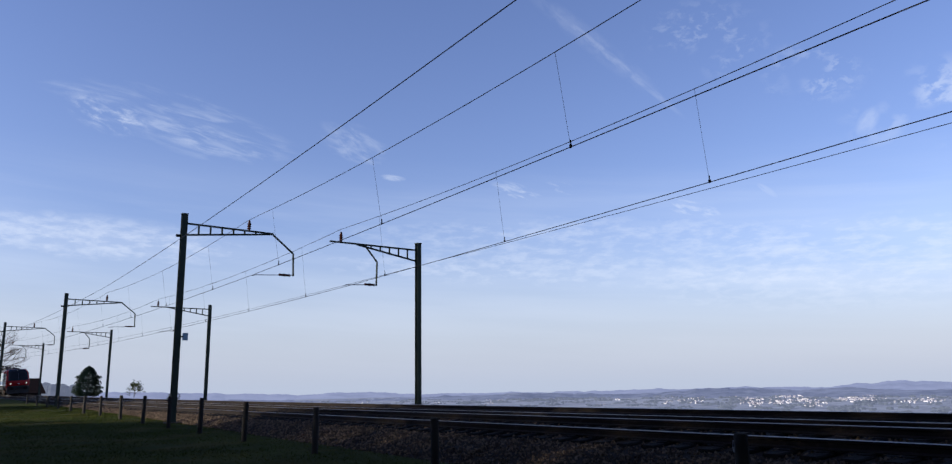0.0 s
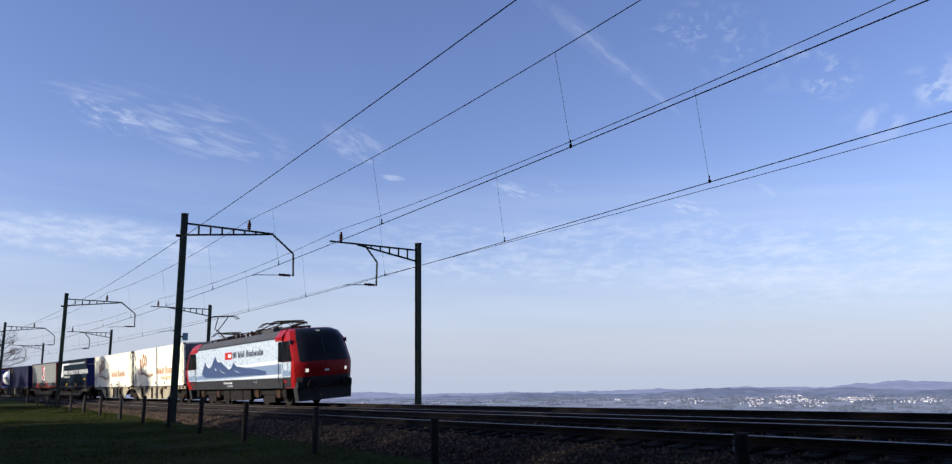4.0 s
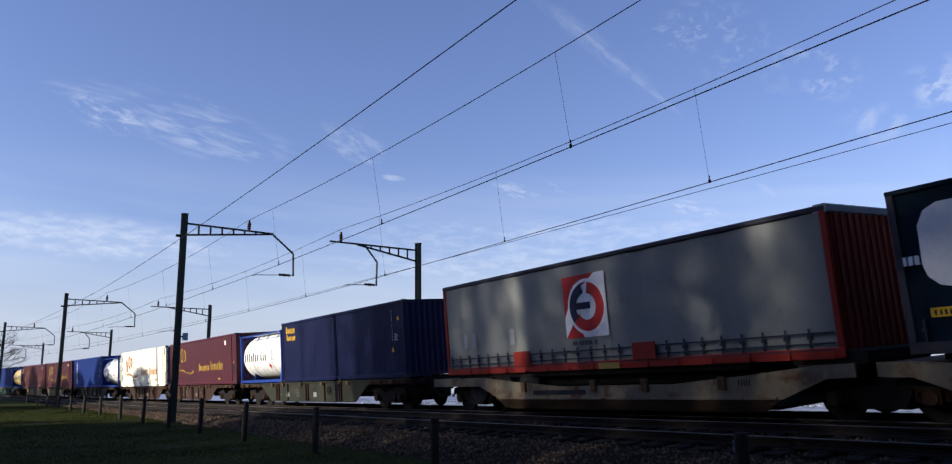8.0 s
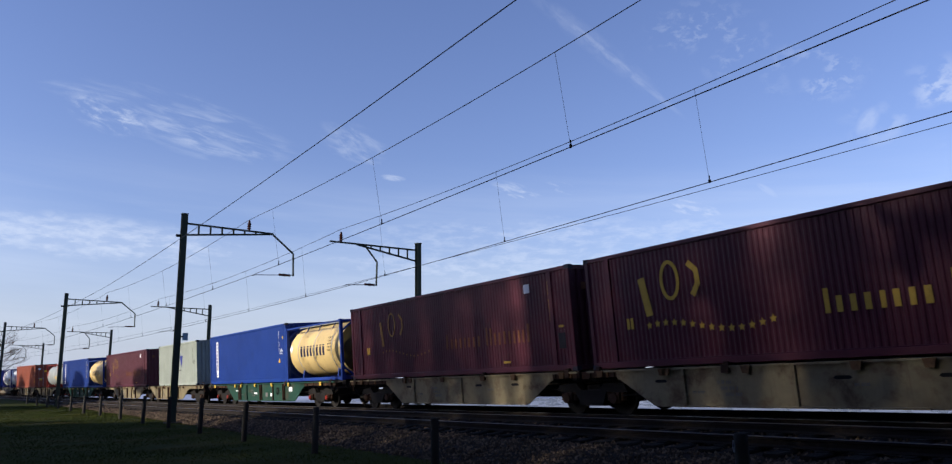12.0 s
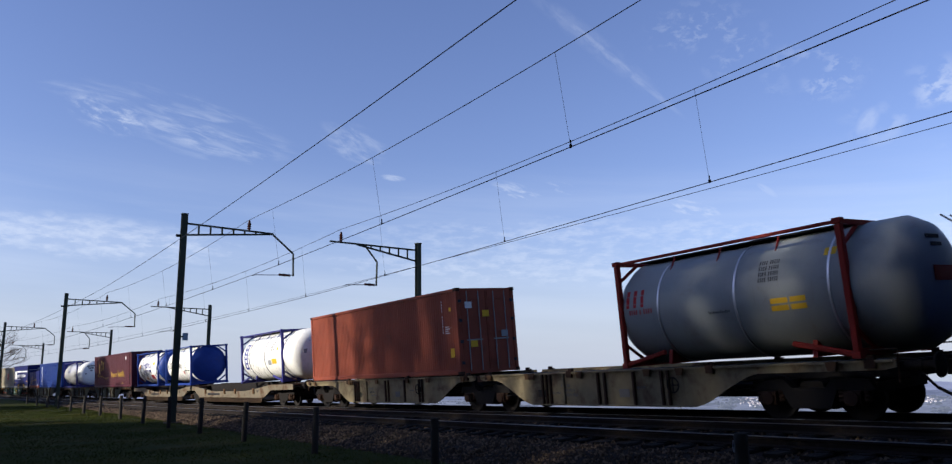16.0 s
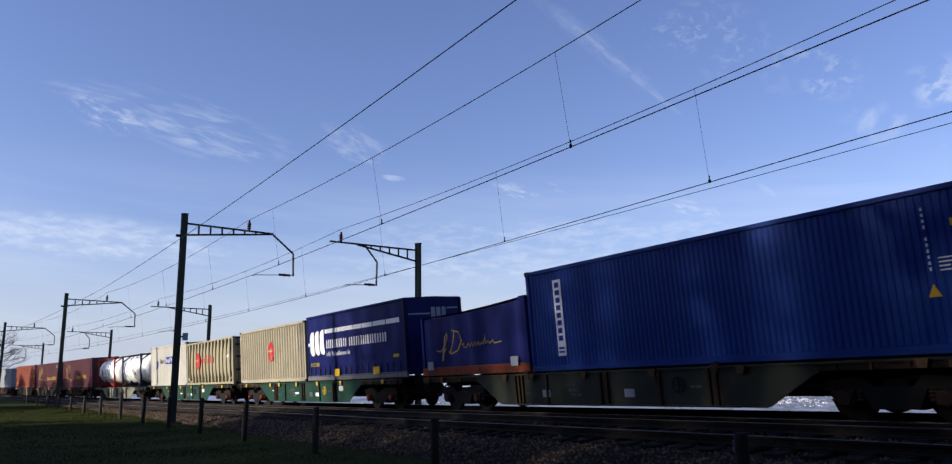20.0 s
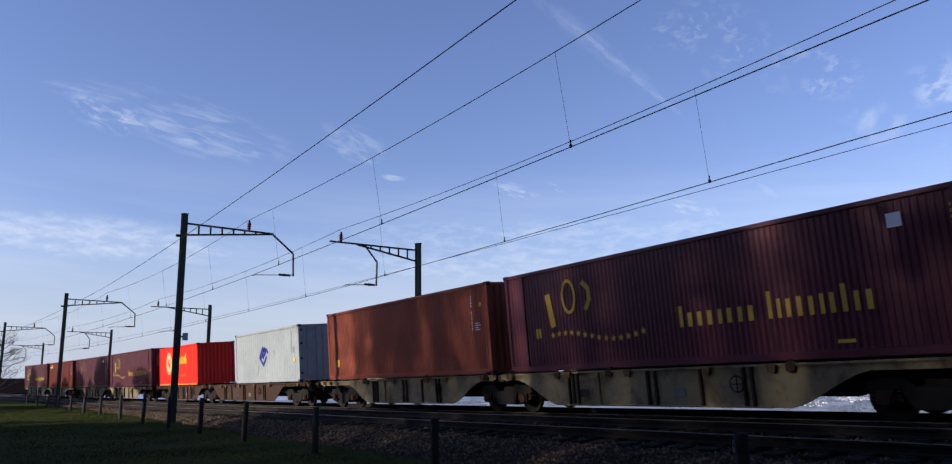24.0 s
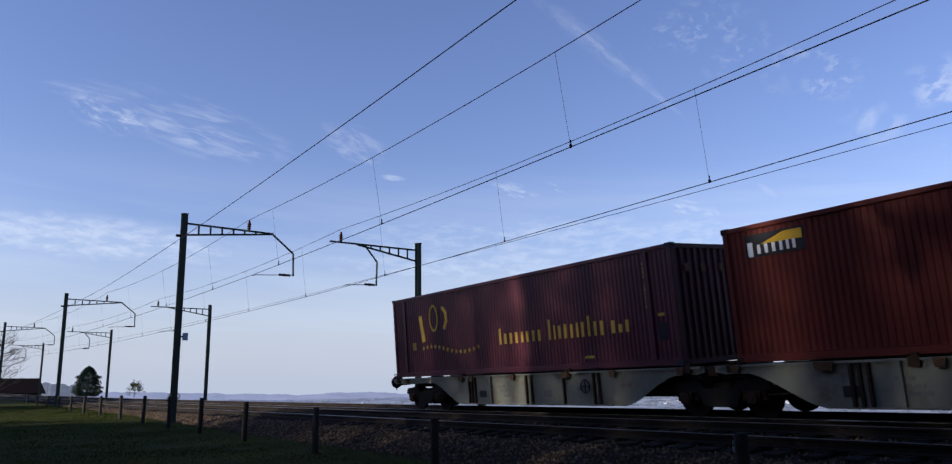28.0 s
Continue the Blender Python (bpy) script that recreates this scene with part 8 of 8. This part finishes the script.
r, h, rad, cz = tank(-89.47, 6.058, "tank_white", "frame_violet", "white tank container with violet end frames and ladders", radius=1.25, straps=3, overhang=(0.50, 1.40), base_beam=False, ladder=-1, height=2.62)
barrel_panel(r, -h + 0.45, -h + 0.95, 0.75, 2.1, "ink_blue", rad, cz, "emblem_field")
for i in range(5):
    barrel_panel(r, -h + 0.6, -h + 0.82, 0.86 + i * 0.25, 1.02 + i * 0.25, "chalk", rad, cz, "lettering")
for i in range(4):
    on_barrel(r, h - 1.75, 2.0 - i * 0.13, (4, 4), 0.09, "ink", rad, cz, True)
barrel_panel(r, h - 1.6, h - 0.95, 0.95, 1.2, "yellow", rad, cz)
barrel_panel(r, h - 0.95, h - 0.7, 1.55, 1.8, "yellow", rad, cz, "hazard_diamond", True)
barrel_panel(r, 0.9, 1.35, 0.9, 1.15, "chalk_dim", rad, cz)
dome_marks(r, h + 1.38, rad, cz, [(-0.35, 2.05, 0.5, 0.04), (-0.42, 1.93, 0.62, 0.04), (-0.3, 1.82, 0.4, 0.035), (0.35, 0.95, 0.16, 0.12), (-0.72, 1.35, 0.2, 0.2)], "chalk_dim")
dome_marks(r, h + 1.38, rad, cz, [(-0.2, 1.25, 0.4, 0.42)], "ink_blue", "end_emblem")
r, h, rad, cz = food_tank(-105.44, "frame_blue", "white food tank container with blue frame and blue end", (7, 3))
barrel_words(r, h - 1.75, 0.95, "FOR FOODSTUFF USE ONLY", 0.085, "ink", rad, cz)
r, h, rad, cz = tank(-113.58, 6.058, "tank_white", "frame_blue", "white tank container with blue lettering and blue frame", radius=1.19, straps=4, end_mat="frame_blue", overhang=(0.30, 0.62))
on_barrel(r, -h + 1.05, 1.38, (8,), 0.56, "ink_blue", rad, cz, weight=0.75, step=0.74)
barrel_words(r, -h + 1.75, 1.10, "Logistica Integrata", 0.30, "ink_blue", rad, cz)
on_barrel(r, -h + 1.95, 0.86, (3, 8, 3), 0.17, "ink_blue", rad, cz)
for px, pz, pm in ((-1.9, 0.62, "stencil"), (-1.45, 0.82, "stencil"), (0.35, 0.95, "stencil"), (1.55, 0.62, "chalk_dim"), (2.05, 0.75, "stencil"), (2.3, 1.2, "chalk_dim"), (-2.4, 1.0, "chalk_dim")):
    barrel_panel(r, px, px + 0.36, pz, pz + 0.34, pm, rad, cz, "hazard_diamond", True)
barrel_panel(r, -h + 0.45, -h + 0.95, 1.15, 1.75, "amber", rad, cz, "emblem", True)
barrel_panel(r, 0.5, 1.3, 0.55, 0.85, "sign_red", rad, cz)
barrel_panel(r, 1.35, 1.9, 1.6, 1.78, "yellow", rad, cz)
barrel_panel(r, -1.2, -0.7, 0.45, 0.75, "amber", rad, cz, "hazard_diamond", True)
dome_marks(r, h + 0.60, rad, cz, [(-0.45, 2.05, 0.7, 0.08), (-0.3, 1.92, 0.4, 0.07), (-0.5, 1.5, 0.8, 0.12)], "chalk")

# maroon box and chemical tank
twin_wagon("articulated_wagon", -144.0, -115.3, -129.9, "w_olive", "dark olive articulated container wagon, half its deck empty")
maroon_box(-129.28)
r, h, rad, cz = tank(-143.4, 6.3, "tank_steel", "frame_violet", "brushed steel tank container with a white end and ladder", radius=1.22, straps=2, end_mat="tank_white", overhang=(0.35, 0.95), ladder=1, height=2.66)
on_barrel(r, -1.6, 1.55, (8,), 0.36, "ink_blue", rad, cz, weight=0.35)
for i in range(3):
    on_barrel(r, h - 1.3, 2.05 - i * 0.18, (3, 5), 0.10, "ink", rad, cz, True)
dome_marks(r, h + 0.93, rad, cz, [(-0.45, 2.1, 0.8, 0.09), (-0.35, 1.95, 0.55, 0.06), (-0.3, 1.84, 0.5, 0.06), (-0.15, 1.62, 0.2, 0.12), (0.35, 1.6, 0.2, 0.12), (-0.62, 1.3, 0.12, 0.12)], "ink")
for x0, x1 in ((h, h + 1.05), (-h - 0.42, -h)):
    part("end_platform", Shape().box(x0, x1, -1.12, 1.12, 0.04, 0.10), "frame_violet", r)
    part("platform_rail", Shape().box(x0, x1, -1.14, -1.08, 0.26, 0.32), "frame_violet", r)
    for q in (0.05, 0.5, 0.95):
        part("rail_post", Shape().box(x0 + (x1 - x0) * q - 0.03, x0 + (x1 - x0) * q + 0.03, -1.14, -1.08, 0.10, 0.26), "frame_violet", r)

# blue strip box and sagging blue tarpaulin
flat_wagon("container_wagon", -164.0, -144.3, "w_olive", "dark olive container flat wagon with rusty fittings")
strip_box(-157.22)
r, h, y = curtain_box(-163.3, 6.05, "curtain_blue", "rust_red", "crumpled deep blue tarpaulin swap body with gold script", height=2.27, sag=0.07, buckles=False, low_rail=0.42, crumple=2.2, rear_drop=0.20, post_mat="curtain_blue")
script = ([(-2.0, 0.86), (-1.75, 0.82), (-1.5, 0.98), (-1.3, 1.30), (-1.32, 1.42), (-1.45, 1.30), (-1.55, 0.95), (-1.62, 0.55), (-1.70, 0.50), (-1.62, 0.75), (-1.4, 0.92)],
          [(-1.15, 0.78), (-0.95, 1.15), (-0.85, 1.45), (-1.0, 1.50), (-0.6, 1.42), (-0.45, 1.12), (-0.7, 0.82), (-1.1, 0.72), (-1.25, 0.80)],
          [(-0.45, 0.98), (-0.3, 1.04), (-0.35, 0.92), (-0.2, 0.88), (-0.05, 1.02), (0.0, 0.90), (0.12, 1.03), (0.2, 0.90), (0.32, 1.04), (0.38, 0.92), (0.52, 1.03)],
          [(0.52, 1.03), (0.58, 0.90), (0.7, 1.02), (0.78, 0.93), (0.9, 1.22), (0.92, 0.95), (1.05, 1.04), (1.12, 0.94), (1.3, 1.05), (1.36, 0.95), (1.75, 0.98)])
for pts in script:
    ribbon(pts, 0.035, y - 0.022, "gold", r, "script_stroke")
for x in (-h + 0.45, h - 0.85):
    panel(x, x + 0.36, 0.22, 0.50, y - 0.05, "chalk_dim", r, "lift_pad", 0.02)

# dark blue haulier body and beige box
flat_wagon("container_wagon", -183.8, -164.3, "w_green", "bright green container flat wagon with a yellow brake wheel", wheel="yellow")
r, h, y = curtain_box(-173.58, 9.12, "curtain_blue", "navy", "dark blue tarpaulin swap body with white lettering and stripe", height=2.95)
haulier_livery(r, h, y, True)
r, h, y = container(-183.0, 9.05, "beige", "pale beige corrugated container with a round red emblem", rib=0.33, depth=0.06, height=2.84)


def red_emblem(r, cx, cz0, y, rad=0.50, squash=0.8):
    disc(cx, cz0, rad, y - 0.004, "sign_red", r, "emblem", squash=squash)
    panel(cx - rad * squash, cx + rad * 0.5 * squash, cz0 + 0.0, cz0 + 0.09, y - 0.010, "beige", r, "emblem")
    panel(cx - 0.02, cx + 0.07, cz0 - rad * 0.8, cz0 + rad * 0.45, y - 0.010, "beige", r, "emblem")


red_emblem(r, 0.1, 1.55, y)
small_marks(r, h, y, 2.896, "chalk_dim", False)


# bulk silo and grey box
flat_wagon("container_wagon", -203.5, -184.0, "w_green", "dark green container flat wagon")


def bulk_silo(o0, length, label):
    root = tagged(new("bulk_silo_container"), label, "container", "containers on the train")
    h, w, H = length / 2, 1.25, 2.74
    rad, cz = 1.21, 1.46
    body = Shape()
    n = 40
    rings = [(-h + 0.22, 0.55), (-h + 0.30, 0.86), (-h + 0.45, 0.97)] + [(-h + 0.6 + (2 * h - 1.2) * i / 24, 1.0 - 0.012 * (i % 3 == 0)) for i in range(25)] + [(h - 0.50, 0.97), (h - 0.42, 0.80), (h - 0.40, 0.55)]
    for u, k in rings:
        for i in range(n):
            a = 2 * math.pi * i / n
            c, q = math.cos(a), math.sin(a)
            e = (abs(c) ** 5.0 + abs(q) ** 5.0) ** (-1 / 5.0)
            body.v.append((u, 1.19 * k * c * e, 1.42 + 1.33 * k * q * e))
    body.f = [(j * n + i, j * n + (i + 1) % n, (j + 1) * n + (i + 1) % n, (j + 1) * n + i) for j in range(len(rings) - 1) for i in range(n)]
    body.f += [tuple(range(n)), tuple(range(len(rings) * n - 1, (len(rings) - 1) * n - 1, -1))]
    part("barrel", body, "tank_beige", root, smooth_angle=40)
    for i in range(13):
        for sgn in (-1, 1):
            y0, y1 = (-w, -w + 0.10) if sgn < 0 else (w - 0.10, w)
            x = -h + 0.62 + (2 * h - 1.24) * i / 12
            rib = part("rib", Shape().slab([(x - 0.13, 2.66), (x + 0.13, 2.66), (x + 0.10, 2.2), (x + 0.05, 1.75), (x + 0.035, 1.3), (x + 0.05, 0.8), (x + 0.09, 0.14), (x - 0.09, 0.14), (x - 0.05, 0.8), (x - 0.035, 1.3), (x - 0.05, 1.75), (x - 0.10, 2.2)], y0, y1), "tank_beige", root)
            part("rib_web", Shape().plate([(sgn * w * 0.96, 2.72), (sgn * w * 0.96, 1.8), (sgn * 1.05, 1.9), (sgn * 0.5, 2.62)], x - 0.03, x + 0.03), "tank_beige", rib)
    for x in (-h, h - 0.18):
        for y in (-w, w - 0.18):
            part("corner_post", Shape().box(x, x + 0.18, y, y + 0.18, 0.0, H, 0.02), "tank_beige", root)
        for z in (0.02, 0.75, 1.5, 2.2, H - 0.15):
            part("end_beam", Shape().box(x + 0.03, x + 0.15, -w + 0.18, w - 0.18, z, z + 0.12), "frame_dark", root)
    for y in (-w, w - 0.1):
        part("bottom_rail", Shape().box(-h + 0.18, h - 0.18, y, y + 0.1, 0.02, 0.15, 0.012), "tank_beige", root)
        part("top_rail", Shape().box(-h + 0.18, h - 0.18, y, y + 0.1, H - 0.12, H - 0.02, 0.012), "tank_beige", root)
    for x, o in ((-h + 0.18, 1), (h - 0.18, -1)):
        part("diagonal_brace", Shape().path([(x, -w + 0.06, 0.42), (x + o * 0.9, -w + 0.06, 0.12)], 0.06, 6), "tank_beige", root)
    lad = Shape()
    for y in (-0.95, -0.6):
        lad.tube((h + 0.02, y, 0.15), (h + 0.02, y, H - 0.1), 0.02, 0.02, 5)
    for k in range(8):
        lad.tube((h + 0.02, -0.95, 0.3 + 0.3 * k), (h + 0.02, -0.6, 0.3 + 0.3 * k), 0.014, 0.014, 5)
    part("ladder", lad, "frame_dark", root)
    ride(root, o0 + h, LIFT)
    return root, h, rad, cz


r, h, rad, cz = bulk_silo(-193.4, 9.125, "beige ribbed bulk silo container with a red emblem and lettering")
sh = Shape()
disc(-2.1, 1.5, 0.52, -rad - 0.048, "sign_red", r, "emblem", squash=0.9)
panel(-2.6, -1.9, 1.5, 1.58, -rad - 0.054, "tank_beige", r, "emblem")
panel(-2.12, -2.04, 1.1, 1.75, -rad - 0.054, "tank_beige", r, "emblem")
on_barrel(r, -1.35, 1.36, (9,), 0.46, "sign_red", rad + 0.045, cz, weight=0.66)
barrel_panel(r, h - 1.25, h - 0.9, 1.55, 1.75, "chalk", rad, cz)
barrel_panel(r, h - 1.4, h - 0.95, 1.9, 2.02, "ink", rad, cz)
r, h, y = container(-202.75, 9.125, "silver", "light grey corrugated container with a blue emblem and lettering panel", rib=0.30)
for k in range(3):
    ribbon([(-h + 1.5 + k * 0.16, 1.2 + 0.05 * k), (-h + 1.75 + k * 0.16, 1.5 + 0.05 * k), (-h + 1.55 + k * 0.16, 1.75 + 0.05 * k)], 0.12, y - 0.004, "ink_blue", r, "emblem")
bars(-h + 2.6, 1.62, (5,), 0.36, "ink", r, y)
panel(-h + 4.0, -h + 7.2, 1.55, 2.05, y - 0.002, "ink_blue", r, "emblem_field")
bars(-h + 4.15, 1.64, (5, 4), 0.34, "chalk", r, y - 0.006, step=0.66)
small_marks(r, h, y, 2.896, "chalk_dim", False)

# two white tanks
flat_wagon("container_wagon", -222.7, -203.7, "w_grey", "grey container flat wagon with rusty bogies")
r, h, rad, cz = tank(-211.85, 6.058, "tank_white", "frame_dark", "white tank container with dark end frames", radius=1.20, straps=3, overhang=(0.2, 1.15), base_beam=False, height=2.62)
barrel_panel(r, -h + 0.45, -h + 0.85, 0.75, 2.0, "ink_blue", rad, cz, "emblem_field")
barrel_panel(r, 0.9, 1.3, 0.95, 1.2, "ink", rad, cz)
on_barrel(r, 0.3, 1.2, (3,), 0.2, "ink", rad, cz, True)
sh = disc(0, 0, 0.28, 0, "ink", r, "end_emblem")
sh.matrix_basis = Matrix.Translation((h + 1.02, 0.1, 1.35)) @ Matrix.Rotation(radians(90), 4, "Z")
r, h, rad, cz = tank(-220.83, 6.058, "tank_white", "frame_red", "white tank container with red end frames", radius=1.18, straps=3, overhang=(0.3, 1.1), base_beam=False, height=2.62)
for x in (-1.9, -0.7, 0.8):
    barrel_panel(r, x, x + 0.6, 1.1, 1.5, "chalk_dim", rad, cz)

# maroon boxes, orange box
flat_wagon("container_wagon", -238.0, -222.8, "w_brown", "dark brown container wagon under a maroon box", deep=0.5)
maroon_box(-237.46, plate=False)
twin_wagon("articulated_wagon", -267.2, -238.1, -253.1, "w_cream", "cream articulated container wagon with rusty fittings", style="curved")
maroon_box(-252.53)
r, h, y = container(-265.67, 12.192, "orange", "rust-orange corrugated container with a yellow plate", doors=False)
small_marks(r, h, y, 2.896, "chalk", False)
panel(-h + 0.8, -h + 1.08, 0.55, 0.85, y, "yellow", r)

# grey and red thirty-foot boxes
twin_wagon("articulated_wagon", -296.1, -267.4, -283.2, "w_brown", "brown articulated container wagon with gaps between its boxes")
r, h, y = container(-278.1, 9.125, "grey", "blue-grey corrugated container with a blue diamond emblem and door leaves", doors=True, rib=0.33, height=2.72)
for k in range(3):
    ribbon([(-0.75 + k * 0.24, 1.35 - 0.05 * k), (-0.25 + k * 0.24, 1.85 - 0.05 * k), (-0.05 + k * 0.24, 1.62 - 0.05 * k)], 0.15, y - 0.004, "ink_blue", r, "emblem")
ribbon([(-0.75, 1.35), (-0.22, 0.92), (0.25, 1.35)], 0.16, y - 0.004, "ink_blue", r, "emblem")
small_marks(r, h, y, 2.896, "frame_dark", False)
panel(h - 0.75, h - 0.5, 0.95, 1.15, y, "yellow", r)
for yy, zz in ((-0.75, 2.05), (0.3, 0.9), (0.75, 0.9), (-0.2, 1.6)):
    part("door_sticker", Shape().box(h + 0.012, h + 0.016, yy, yy + 0.22, zz, zz + 0.2), "chalk_dim", r)
r, h, y = container(-294.57, 9.125, "red", "bright red corrugated container with a round cream emblem and yellow lettering", rib=0.33, height=2.72)
disc(-h + 2.5, 1.55, 0.78, y - 0.004, "pale_gold", r, "emblem", 0.69, squash=0.86)
disc(-h + 2.5, 1.55, 0.62, y - 0.004, "pale_gold", r, "emblem", 0.38, squash=0.86)
disc(-h + 2.5, 1.55, 0.34, y - 0.004, "pale_gold", r, "emblem", 0.31, squash=0.86)
disc(-h + 2.58, 1.66, 0.06, y - 0.004, "chalk", r, "emblem", 0.0)
bars(-h + 3.6, 1.45, (9,), 0.74, "lemon", r, y, step=0.56, weight=0.95)
bars(-h + 3.65, 1.08, (5,), 0.22, "gold", r, y, weight=0.4, caps=True, step=0.75)
bars(-h + 5.2, 0.62, (3, 9, 3), 0.14, "gold", r, y, weight=0.4)
small_marks(r, h, y, 2.896, "gold", False)
part("base_stripe", Shape().box(-h + 0.2, h - 0.2, -1.24, -1.236, 0.06, 0.12), "gold", r)

# tail of the train
twin_wagon("articulated_wagon", -325.7, -296.4, -311.2, "w_cream", "cream articulated container wagon with rusty fittings", style="curved")
r, h, y = maroon_box(-310.68, com=True, plate=False)
sh = Shape()
for i in range(3):
    sh.box(h + 0.002, h + 0.006, -0.85 + i * 0.6, -0.45 + i * 0.6, 1.5, 2.3)
part("end_emblem", sh, "dim_gold", r)
maroon_box(-325.15, faded=True)
twin_wagon("articulated_wagon", -355.1, -326.0, -339.75, "w_grey", "grey-green articulated container wagon at the end of the train")
r, h, y = container(-339.03, 12.192, "brick", "brick-red corrugated container with a dark name panel", doors=False)
panel(-h + 0.55, -h + 1.95, 2.18, 2.66, y - 0.002, "ink", r, "emblem_field")
part("emblem", Shape().slab([(-h + 0.95, 2.44), (-h + 1.9, 2.42), (-h + 1.9, 2.62), (-h + 1.5, 2.62)], y - 0.012, y - 0.008), "yellow", r)
panel(-h + 0.62, -h + 0.74, 2.2, 2.5, y - 0.008, "chalk", r, "emblem")
bars(-h + 0.85, 2.24, (6,), 0.19, "chalk", r, y - 0.008, caps=True, step=0.9)
small_marks(r, h, y, 2.896, "chalk", False)
r, h, y = maroon_box(-354.25, com=True, plate=False)


# ---------------------------------------------------------------- the train runs through
def motions():
    times = [0.0] + [float(i) for i in range(1, 29)]
    for ob, o, lift in MOVERS:
        walk(ob, [(t, track_pose(o + train_s(t), False, lift)) for t in times])


motions()
